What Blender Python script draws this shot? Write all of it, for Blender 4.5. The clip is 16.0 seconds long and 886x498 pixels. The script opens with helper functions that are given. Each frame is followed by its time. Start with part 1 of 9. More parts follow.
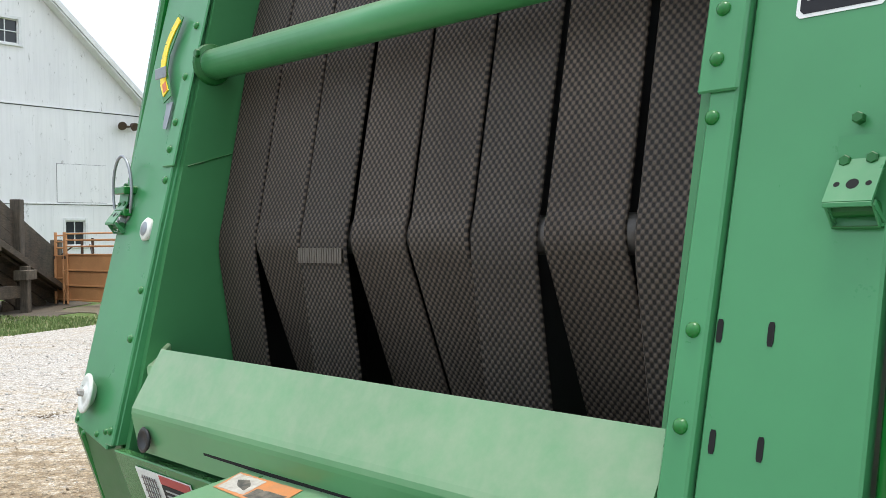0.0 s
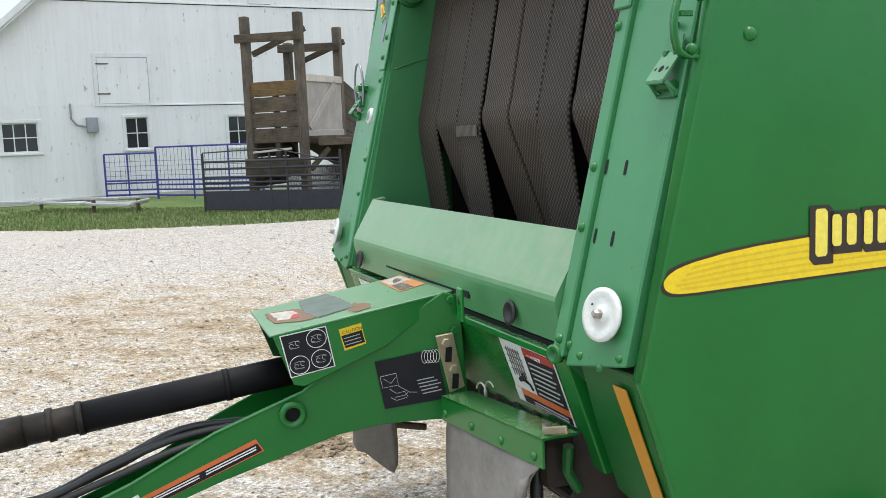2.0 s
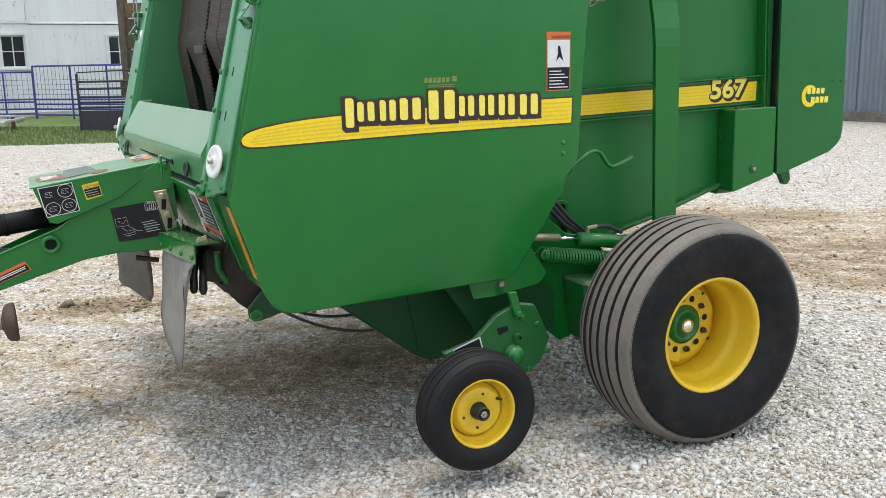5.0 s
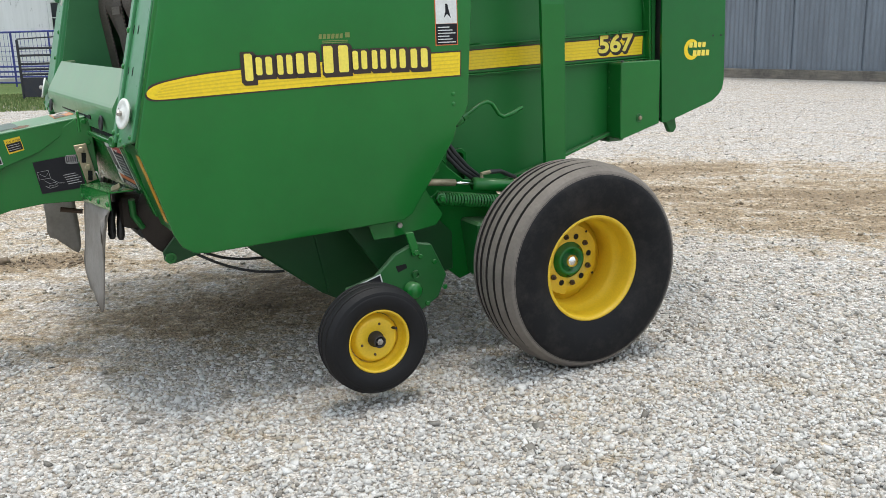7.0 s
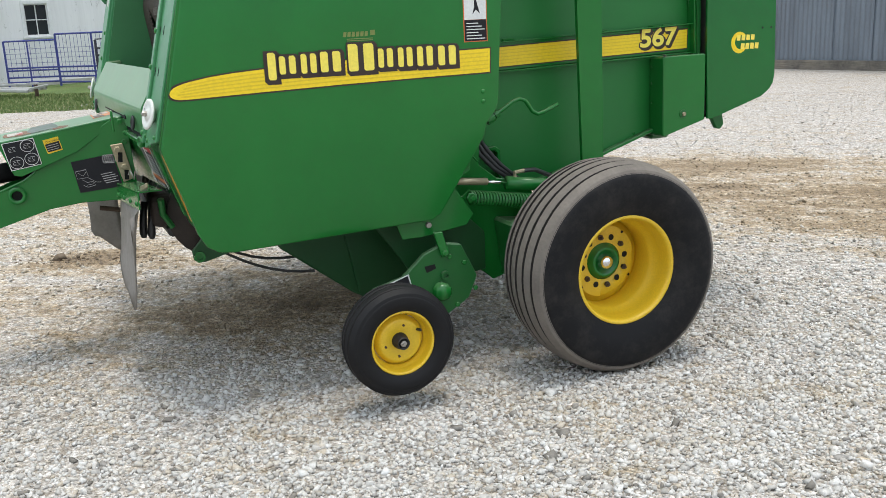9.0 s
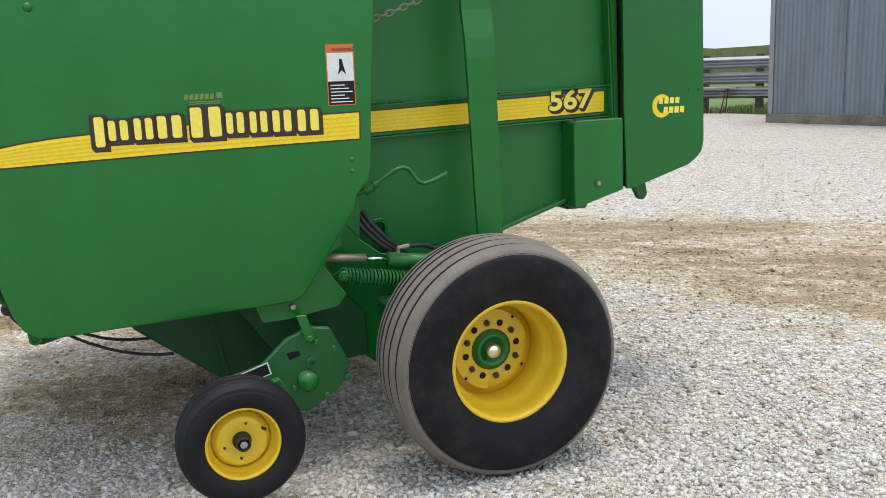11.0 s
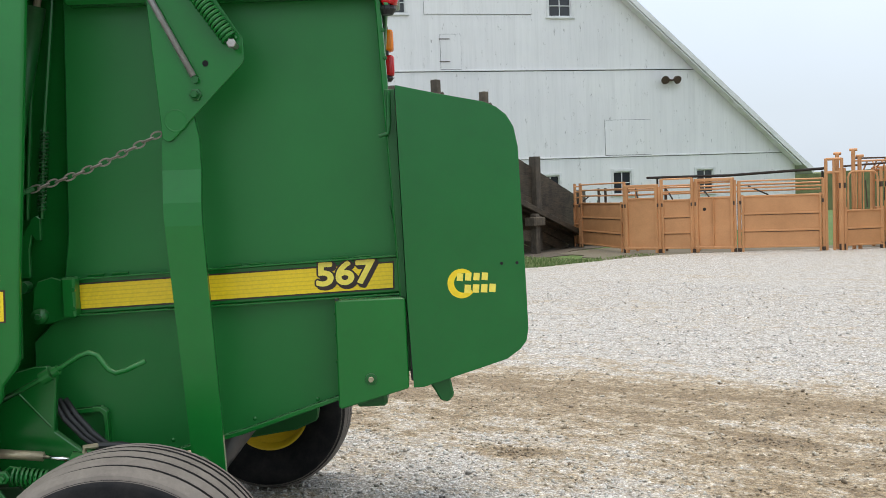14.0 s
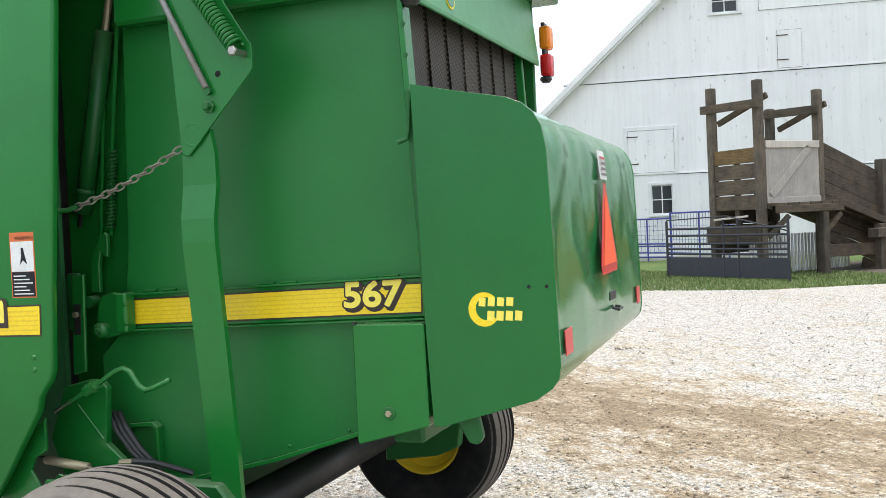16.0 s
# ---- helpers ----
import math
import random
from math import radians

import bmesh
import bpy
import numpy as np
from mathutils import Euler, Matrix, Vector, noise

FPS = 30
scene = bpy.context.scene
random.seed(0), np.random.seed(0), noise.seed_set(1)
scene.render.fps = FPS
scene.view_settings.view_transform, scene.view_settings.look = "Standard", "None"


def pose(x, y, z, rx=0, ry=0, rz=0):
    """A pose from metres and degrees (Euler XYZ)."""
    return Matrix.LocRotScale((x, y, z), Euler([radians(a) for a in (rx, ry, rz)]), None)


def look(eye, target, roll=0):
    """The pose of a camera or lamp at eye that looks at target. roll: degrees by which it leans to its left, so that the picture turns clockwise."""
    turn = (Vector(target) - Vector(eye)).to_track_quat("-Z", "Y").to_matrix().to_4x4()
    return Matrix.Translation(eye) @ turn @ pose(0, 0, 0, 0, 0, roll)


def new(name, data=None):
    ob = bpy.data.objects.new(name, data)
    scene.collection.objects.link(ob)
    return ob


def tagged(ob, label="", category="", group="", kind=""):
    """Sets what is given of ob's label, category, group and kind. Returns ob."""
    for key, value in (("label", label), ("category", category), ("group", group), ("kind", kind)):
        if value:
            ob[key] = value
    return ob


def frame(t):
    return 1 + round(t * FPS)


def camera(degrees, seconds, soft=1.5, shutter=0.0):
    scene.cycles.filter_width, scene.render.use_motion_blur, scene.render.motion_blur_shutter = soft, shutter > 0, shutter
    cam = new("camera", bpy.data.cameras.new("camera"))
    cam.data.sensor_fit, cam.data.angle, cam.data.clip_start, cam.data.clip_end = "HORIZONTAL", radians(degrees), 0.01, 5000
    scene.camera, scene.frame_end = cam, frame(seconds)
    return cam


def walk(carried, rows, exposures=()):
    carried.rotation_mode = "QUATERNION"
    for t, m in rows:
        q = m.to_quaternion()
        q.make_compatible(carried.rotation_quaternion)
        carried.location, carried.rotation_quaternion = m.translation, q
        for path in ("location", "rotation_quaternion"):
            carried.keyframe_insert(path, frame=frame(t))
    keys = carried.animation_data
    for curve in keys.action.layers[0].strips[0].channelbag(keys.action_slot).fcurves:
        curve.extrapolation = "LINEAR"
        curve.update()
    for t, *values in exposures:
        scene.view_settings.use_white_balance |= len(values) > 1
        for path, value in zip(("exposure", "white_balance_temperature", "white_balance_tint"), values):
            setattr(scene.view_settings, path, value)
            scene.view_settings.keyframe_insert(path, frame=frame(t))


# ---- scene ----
cam = camera(51.2, 16.0, soft=0.6)
PATH = [
    (0, (0.032, 0.015, 1.708), (0.019, 2.014, 1.678), -0.9),
    (0.5, (0.181, -0.092, 1.694), (-0.032, 1.894, 1.603), -1.5),
    (1, (0.383, -0.269, 1.687), (-0.034, 1.684, 1.579), -1.9),
    (1.5, (0.618, -0.557, 1.678), (0.060, 1.356, 1.510), -2.1),
    (2, (0.892, -0.747, 1.649), (0.135, 1.088, 1.404), -2.3),
    (2.5, (1.143, -0.954, 1.638), (0.256, 0.815, 1.347), -2.6),
    (3, (1.363, -1.168, 1.629), (0.430, 0.574, 1.323), -2.7),
    (3.5, (1.583, -1.279, 1.610), (0.627, 0.448, 1.290), -2.5),
    (4, (1.796, -1.393, 1.588), (0.911, 0.365, 1.235), -2.4),
    (4.5, (1.987, -1.588, 1.586), (1.287, 0.248, 1.214), -1.7),
    (5, (2.171, -1.708, 1.589), (1.608, 0.169, 1.186), -1.2),
    (5.2, (2.252, -1.723, 1.595), (1.715, 0.158, 1.178), -0.7),
    (7.5, (2.551, -1.998, 1.552), (2.081, -0.115, 1.071), -1.9),
    (8, (2.622, -1.989, 1.562), (2.102, -0.115, 1.097), -2.0),
    (10.3, (2.842, -1.497, 1.547), (2.133, 0.301, 1.033), -2.7),
    (10.5, (2.925, -1.436, 1.557), (2.209, 0.365, 1.061), -2.5),
    (11, (3.141, -1.213, 1.578), (2.453, 0.626, 1.196), -2.1),
    (11.5, (3.400, -0.897, 1.640), (2.763, 0.982, 1.386), -2.9),
    (12, (3.761, -0.610, 1.666), (3.126, 1.278, 1.481), -3.3),
    (12.5, (4.041, -0.328, 1.682), (3.318, 1.531, 1.541), -2.0),
    (13, (4.266, 0.011, 1.692), (3.374, 1.798, 1.586), -2.7),
    (13.5, (4.558, 0.371, 1.687), (3.446, 2.029, 1.569), -3.0),
    (14, (4.705, 0.650, 1.687), (3.413, 2.173, 1.575), -2.1),
    (14.5, (4.748, 0.963, 1.684), (3.296, 2.336, 1.603), -2.4),
    (15, (4.861, 1.238, 1.679), (3.269, 2.446, 1.608), -2.9),
    (15.5, (5.055, 1.522, 1.675), (3.372, 2.598, 1.588), -2.2),
    (16, (5.078, 1.782, 1.647), (3.312, 2.720, 1.591), -2.7),
]
EXPOSURES = [(0, 0.27), (0.5, 0.52), (1.0, 0.48), (1.5, 0.32), (2.0, 0.15), (2.5, 0.0), (3.5, 0.0), (5, 0.16), (7.5, 0.0), (8, 0.0), (10.5, 0.1), (11.5, -0.05), (12.5, -0.30), (13.2, -0.32), (14, -0.06), (15, 0.25), (16, 0.36)]
walk(cam, [(t, look(eye, target, roll)) for t, eye, target, roll in PATH], EXPOSURES)

# ---- sky, sun ----
world = bpy.data.worlds.new("sky")
scene.world = world
world.use_nodes = True
wn, wl = world.node_tree.nodes, world.node_tree.links
wn.clear()
w_out = wn.new("ShaderNodeOutputWorld")
w_bg = wn.new("ShaderNodeBackground")
w_sky = wn.new("ShaderNodeTexSky")
w_sky.sky_type = "NISHITA"
w_sky.sun_disc = False
w_sky.sun_elevation = radians(80)
w_sky.sun_rotation = radians(37)
w_sky.air_density, w_sky.dust_density, w_sky.ozone_density = 1.0, 4.0, 1.0
# a high thin overcast over the blue
w_co = wn.new("ShaderNodeTexCoord")
w_no = wn.new("ShaderNodeTexNoise")
w_no.inputs["Scale"].default_value = 1.6
w_no.inputs["Detail"].default_value = 5
w_rp = wn.new("ShaderNodeMapRange")
w_rp.inputs["From Min"].default_value, w_rp.inputs["From Max"].default_value = 0.3, 0.75
w_rp.inputs["To Min"].default_value, w_rp.inputs["To Max"].default_value = 0.72, 0.98
w_mx = wn.new("ShaderNodeMix")
w_mx.data_type = "RGBA"
w_mx.inputs[7].default_value = (6.55, 7.32, 8.15, 1)
wl.new(w_co.outputs["Generated"], w_no.inputs["Vector"])
wl.new(w_no.outputs["Fac"], w_rp.inputs["Value"])
wl.new(w_rp.outputs["Result"], w_mx.inputs[0])
wl.new(w_sky.outputs["Color"], w_mx.inputs[6])
# the cloud cover is brighter overhead than along the horizon
w_sep = wn.new("ShaderNodeSeparateXYZ")
w_up = wn.new("ShaderNodeMapRange")
w_up.inputs["From Min"].default_value, w_up.inputs["From Max"].default_value = 0.08, 0.62
w_up.inputs["To Min"].default_value, w_up.inputs["To Max"].default_value = 0.86, 1.42
w_gr = wn.new("ShaderNodeMix")
w_gr.data_type, w_gr.blend_type = "RGBA", "MULTIPLY"
w_gr.inputs[0].default_value = 1.0
wl.new(w_co.outputs["Generated"], w_sep.inputs["Vector"])
wl.new(w_sep.outputs["Z"], w_up.inputs["Value"])
wl.new(w_up.outputs["Result"], w_gr.inputs[7])
wl.new(w_mx.outputs[2], w_gr.inputs[6])
wl.new(w_gr.outputs[2], w_bg.inputs["Color"])
wl.new(w_bg.outputs["Background"], w_out.inputs["Surface"])
w_bg.inputs["Strength"].default_value = 0.155

sun = new("sun", bpy.data.lights.new("sun", "SUN"))
sun.data.energy, sun.data.angle, sun.data.color = 1.95, radians(18), (1.0, 0.95, 0.87)
sun.matrix_world = look((1.2, 0.4, 24.0), (0, 0, 0))

# ---- materials ----
def node_mat(name):
    m = bpy.data.materials.new(name)
    m.use_nodes = True
    n, l = m.node_tree.nodes, m.node_tree.links
    b = n["Principled BSDF"]
    return m, n, l, b


def noise_node(n, l, scale, detail=4, rough=0.55, coord="Object", stretch=None):
    co = n.new("ShaderNodeTexCoord")
    t = n.new("ShaderNodeTexNoise")
    t.inputs["Scale"].default_value, t.inputs["Detail"].default_value, t.inputs["Roughness"].default_value = scale, detail, rough
    if stretch:
        mp = n.new("ShaderNodeMapping")
        mp.inputs["Scale"].default_value = stretch
        l.new(co.outputs[coord], mp.inputs["Vector"])
        l.new(mp.outputs["Vector"], t.inputs["Vector"])
    else:
        l.new(co.outputs[coord], t.inputs["Vector"])
    return t


def ramp(n, l, src, stops):
    r = n.new("ShaderNodeValToRGB")
    e = r.color_ramp.elements
    while len(e) < len(stops):
        e.new(0.5)
    for el, (p, c) in zip(e, stops):
        el.position, el.color = p, (*c, 1) if len(c) == 3 else c
    l.new(src, r.inputs["Fac"])
    return r


def mix(n, l, fac, a, b, mode="MIX"):
    m = n.new("ShaderNodeMix")
    m.data_type, m.blend_type = "RGBA", mode
    for sock, v in ((m.inputs[0], fac), (m.inputs[6], a), (m.inputs[7], b)):
        if hasattr(v, "links"):
            l.new(v, sock)
        else:
            sock.default_value = v if not isinstance(v, tuple) or len(v) == 4 else (*v, 1)
    return m.outputs[2]


def bump(n, l, b, src, strength, distance=0.01, chain=None):
    k = n.new("ShaderNodeBump")
    k.inputs["Strength"].default_value, k.inputs["Distance"].default_value = strength, distance
    l.new(src, k.inputs["Height"])
    if chain:
        l.new(chain.outputs["Normal"], k.inputs["Normal"])
    l.new(k.outputs["Normal"], b.inputs["Normal"])
    return k


def surface(name, base, dark=None, scale=6.0, fine=90.0, rough=0.5, rvar=0.12, metal=0.0, bumpy=0.1, dist=0.002, stretch=None, spec=0.5, amount=0.5, coat=0.0):
    """A surface with stains at a large scale and grain at a small one."""
    m, n, l, b = node_mat(name)
    dark = dark or tuple(c * 0.6 for c in base)
    big = noise_node(n, l, scale, 5, 0.6, stretch=stretch)
    small = noise_node(n, l, fine, 3, 0.6, stretch=stretch)
    r1 = ramp(n, l, big.outputs["Fac"], [(0.35, (0, 0, 0)), (0.72, (amount, amount, amount))])
    c1 = mix(n, l, r1.outputs["Color"], base, dark)
    r2 = ramp(n, l, small.outputs["Fac"], [(0.3, (0.86, 0.86, 0.86)), (0.7, (1.1, 1.1, 1.1))])
    c2 = mix(n, l, 0.6, c1, r2.outputs["Color"], "MULTIPLY")
    l.new(c2, b.inputs["Base Color"])
    mr = n.new("ShaderNodeMapRange")
    mr.inputs["To Min"].default_value, mr.inputs["To Max"].default_value = max(rough - rvar, 0.03), min(rough + rvar, 1)
    l.new(big.outputs["Fac"], mr.inputs["Value"])
    l.new(mr.outputs["Result"], b.inputs["Roughness"])
    b.inputs["Metallic"].default_value = metal
    b.inputs["Specular IOR Level"].default_value = spec
    if coat:
        b.inputs["Coat Weight"].default_value = coat
        b.inputs["Coat Roughness"].default_value = 0.12
    if bumpy:
        bump(n, l, b, small.outputs["Fac"], bumpy, dist)
    return m


def paint_green(name, base, dust=0.25, rough=0.32, low=0.25):
    """Tractor-green enamel: slight waviness of the sheet, dust that lies on faces turned up, small specks."""
    m, n, l, b = node_mat(name)
    big = noise_node(n, l, 2.2, 5, 0.6)
    mid = noise_node(n, l, 14, 6, 0.7)
    fine = noise_node(n, l, 160, 2, 0.6)
    tone = ramp(n, l, big.outputs["Fac"], [(0.3, tuple(c * 0.9 for c in base)), (0.75, tuple(c * 1.12 for c in base))])
    geo = n.new("ShaderNodeNewGeometry")
    sep = n.new("ShaderNodeSeparateXYZ")
    l.new(geo.outputs["Normal"], sep.inputs["Vector"])
    up = n.new("ShaderNodeMapRange")
    up.inputs["From Min"].default_value, up.inputs["From Max"].default_value = low, 0.95
    up.inputs["To Max"].default_value = dust
    l.new(sep.outputs["Z"], up.inputs["Value"])
    spots = ramp(n, l, mid.outputs["Fac"], [(0.3, (0.35, 0.35, 0.35)), (0.75, (1, 1, 1))])
    fac = n.new("ShaderNodeMath")
    fac.operation = "MULTIPLY"
    l.new(up.outputs["Result"], fac.inputs[0])
    l.new(spots.outputs["Color"], fac.inputs[1])
    c1 = mix(n, l, fac.outputs[0], tone.outputs["Color"], (0.36, 0.35, 0.27))
    # sparse scuffs
    scuff = noise_node(n, l, 5.5, 8, 0.8)
    sc = ramp(n, l, scuff.outputs["Fac"], [(0.70, (0, 0, 0)), (0.80, (0.35, 0.35, 0.35))])
    c2 = mix(n, l, sc.outputs["Color"], c1, tuple(c * 0.45 for c in base))
    l.new(c2, b.inputs["Base Color"])
    mr = n.new("ShaderNodeMapRange")
    mr.inputs["To Min"].default_value, mr.inputs["To Max"].default_value = rough - 0.06, rough + 0.10
    l.new(mid.outputs["Fac"], mr.inputs["Value"])
    l.new(mr.outputs["Result"], b.inputs["Roughness"])
    b.inputs["Specular IOR Level"].default_value = 0.42
    wave = noise_node(n, l, 3.0, 2, 0.5)
    k = bump(n, l, b, wave.outputs["Fac"], 0.08, 0.02)
    bump(n, l, b, fine.outputs["Fac"], 0.04, 0.001, k)
    return m


def plank_mat(name, base, dark, axis=2, mottle=0.9):
    """Weathered timber with grain along one axis."""
    m, n, l, b = node_mat(name)
    st = [14.0, 14.0, 14.0]
    st[axis] = 0.9
    grain = noise_node(n, l, 3.0, 6, 0.65, stretch=tuple(st))
    big = noise_node(n, l, 2.2, 6, 0.7)
    oi = n.new("ShaderNodeObjectInfo")
    tone = ramp(n, l, grain.outputs["Fac"], [(0.25, dark), (0.7, base)])
    stain = ramp(n, l, big.outputs["Fac"], [(0.32, (0.42, 0.42, 0.40)), (0.5, (0.9, 0.9, 0.86)), (0.7, (1.35, 1.30, 1.15))])
    c = mix(n, l, mottle, tone.outputs["Color"], stain.outputs["Color"], "MULTIPLY")
    rv = ramp(n, l, oi.outputs["Random"], [(0, (0.75, 0.75, 0.75)), (1, (1.15, 1.13, 1.1))])
    c = mix(n, l, 1.0, c, rv.outputs["Color"], "MULTIPLY")
    l.new(c, b.inputs["Base Color"])
    b.inputs["Roughness"].default_value = 0.85
    bump(n, l, b, grain.outputs["Fac"], 0.5, 0.006)
    return m


def plain(name, color, rough=0.5, metal=0.0, emit=0.0):
    m, n, l, b = node_mat(name)
    b.inputs["Base Color"].default_value = (*color, 1)
    b.inputs["Roughness"].default_value = rough
    b.inputs["Metallic"].default_value = metal
    return m


GREEN = paint_green("green_enamel", (0.009, 0.148, 0.023), 0.25, 0.20)
GREEN_SATIN = paint_green("green_enamel_satin", (0.010, 0.152, 0.026), 0.25, 0.40)
# same enamel with shade painted in, for recessed and underside parts
GREEN_SHADED = paint_green("green_enamel_shaded", (0.007, 0.105, 0.018), 0.35, 0.40)
# pale base holds the sky's reflection; dust lies on upward faces
GREEN_DUSTY = paint_green("green_enamel_dusty_sky_pale", (0.050, 0.240, 0.080), 0.70, 0.36)
YELLOW = surface("yellow_enamel", (0.72, 0.47, 0.02), (0.5, 0.32, 0.03), 5, 120, 0.38, 0.1, 0, 0.05, amount=0.3)
GROOVE = surface("dusty_tread_groove", (0.020, 0.018, 0.016), (0.040, 0.035, 0.030), 14, 90, 0.9, 0.05, 0, 0.2)
TYRE = surface("black_rubber_sidewall", (0.007, 0.007, 0.008), (0.013, 0.012, 0.012), 7, 140, 0.62, 0.12, 0, 0.2, 0.001, spec=0.25)
TREAD = surface("worn_rubber_tread", (0.172, 0.150, 0.128), (0.092, 0.079, 0.068), 9, 70, 0.85, 0.08, 0, 0.6, 0.003)
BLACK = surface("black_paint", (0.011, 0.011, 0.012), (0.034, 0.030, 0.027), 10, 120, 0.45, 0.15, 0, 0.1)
HOSE = surface("black_hose_rubber", (0.02, 0.02, 0.02), (0.04, 0.04, 0.04), 12, 150, 0.5, 0.1)
STEEL = surface("bare_steel", (0.45, 0.43, 0.40), (0.2, 0.15, 0.11), 18, 150, 0.38, 0.15, 0.9, 0.1)
ZINC = surface("zinc_plate", (0.42, 0.36, 0.24), (0.25, 0.2, 0.13), 14, 120, 0.45, 0.12, 0.6, 0.1)
CHROME = plain("chrome_rod", (0.8, 0.8, 0.8), 0.12, 1.0)
RUST = surface("rusty_iron", (0.10, 0.065, 0.045), (0.05, 0.035, 0.03), 12, 90, 0.8, 0.1, 0.3, 0.5, 0.003)
WHITE_PLASTIC = surface("white_nylon", (0.72, 0.73, 0.68), (0.5, 0.5, 0.44), 16, 120, 0.45, 0.1, amount=0.35)
FLAP = surface("grey_rubber_flap", (0.27, 0.25, 0.225), (0.12, 0.10, 0.08), 6, 60, 0.8, 0.1, 0, 0.3, amount=0.6)
# near-black paint that stands in for the shade inside holes, slots and gaps
DARK = plain("dark_hole", (0.004, 0.004, 0.004), 0.9)
AMBER = plain("amber_reflector", (0.52, 0.235, 0.025), 0.35)
LAMP_AMBER = plain("amber_lens", (0.85, 0.22, 0.01), 0.2)
LAMP_RED = plain("red_lens", (0.55, 0.01, 0.015), 0.2)
RED = plain("red_reflector", (0.6, 0.03, 0.03), 0.35)
ORANGE_VIVID = plain("orange_fluorescent_sheet", (0.95, 0.10, 0.015), 0.5)
D_BLACK = surface("decal_black", (0.010, 0.0095, 0.013), (0.018, 0.018, 0.02), 12, 100, 0.55, spec=0.25)
D_WHITE = surface("decal_white", (0.72, 0.72, 0.70), (0.55, 0.55, 0.52), 12, 100, 0.4)
D_ORANGE = surface("decal_orange", (0.62, 0.14, 0.03), (0.45, 0.12, 0.04), 12, 100, 0.45)
D_RED = surface("decal_red", (0.42, 0.03, 0.03), (0.3, 0.04, 0.04), 12, 100, 0.45)
D_GREY = surface("decal_worn_grey", (0.16, 0.15, 0.15), (0.25, 0.08, 0.06), 9, 60, 0.6, amount=0.3)
D_YELLOW = surface("decal_yellow", (0.86, 0.62, 0.012), (0.80, 0.55, 0.012), 5, 90, 0.4, amount=0.25)
D_YELLOW_PALE = surface("decal_yellow_pale", (0.88, 0.72, 0.10), (0.84, 0.66, 0.08), 5, 90, 0.4, amount=0.25)
D_STRIPE = surface("decal_yellow_deep", (0.74, 0.51, 0.012), (0.68, 0.46, 0.012), 5, 90, 0.4, amount=0.25)
D_GOLD = surface("decal_gold", (0.20, 0.22, 0.05), (0.10, 0.18, 0.04), 12, 100, 0.5)
LACING = surface("dusty_steel_lacing", (0.16, 0.135, 0.115), (0.09, 0.078, 0.065), 18, 120, 0.5, 0.1, 0.5)
# hood paint raised to carry its sky highlight, besides the dust
GREEN_HOOD = paint_green("green_enamel_dusty_hood_sheen", (0.090, 0.262, 0.110), 0.92, 0.30, 0.0)
# faded dusty green, painted paler for the sky's veil on front faces
GREEN_POST = paint_green("green_enamel_weathered_sky_veil", (0.050, 0.222, 0.086), 0.40, 0.28)
D_PRINT = plain("decal_small_print", (0.38, 0.38, 0.37), 0.5)
D_FADED = surface("decal_faded_grey", (0.13, 0.145, 0.14), (0.06, 0.13, 0.07), 14, 60, 0.6, amount=0.8)
RUST_PAINT = surface("rust_through_paint", (0.24, 0.105, 0.075), (0.13, 0.15, 0.075), 40, 90, 0.8, amount=0.9)
RUST_DARK = surface("dark_rusty_iron", (0.030, 0.022, 0.017), (0.015, 0.012, 0.010), 12, 90, 0.85, 0.1, 0.1, 0.5, 0.003)
# enamel darkened further to paint the deep shade below and inside the machine
GREEN_DARK_SHADE = paint_green("green_enamel_dark_shade", (0.005, 0.058, 0.012), 0.3, 0.5)
GREEN_GLOSS = paint_green("green_enamel_glossy", (0.018, 0.170, 0.05), 0.30, 0.14)
GREEN_DEEP = paint_green("green_enamel_deep", (0.007, 0.122, 0.022), 0.2, 0.20)
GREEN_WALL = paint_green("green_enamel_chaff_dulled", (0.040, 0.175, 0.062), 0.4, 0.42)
D_BROWN = plain("decal_brown", (0.028, 0.014, 0.009), 0.5)
WOOD_DARK = plank_mat("weathered_dark_timber", (0.150, 0.122, 0.094), (0.046, 0.037, 0.029), 2)
WOOD_PLANK = plank_mat("weathered_plank_along_x", (0.120, 0.092, 0.063), (0.036, 0.028, 0.020), 0)
WOOD_LICHEN = plank_mat("lichen_stained_plank", (0.180, 0.112, 0.040), (0.050, 0.036, 0.022), 0)
WOOD_PLANK_Y = plank_mat("weathered_plank_along_y", (0.112, 0.084, 0.057), (0.030, 0.024, 0.018), 1)
WOOD_PALE = plank_mat("pale_grey_boards", (0.50, 0.46, 0.42), (0.36, 0.33, 0.30), 2, 0.3)
BLUE = surface("blue_tube_paint", (0.035, 0.05, 0.28), (0.05, 0.05, 0.12), 9, 80, 0.5)
NAVY = surface("dark_gate_paint", (0.02, 0.022, 0.035), (0.06, 0.045, 0.04), 8, 80, 0.6)
TAN = surface("orange_tan_pen_paint", (0.62, 0.30, 0.125), (0.46, 0.215, 0.085), 1.6, 40, 0.6, 0.1, 0, 0.15, 0.003, amount=0.7)
GALV = surface("galvanised_sheet", (0.33, 0.35, 0.37), (0.2, 0.2, 0.21), 2.0, 50, 0.42, 0.12, 0.75, 0.1)
GLASS_DARK = plain("old_window_glass", (0.03, 0.033, 0.036), 0.12)



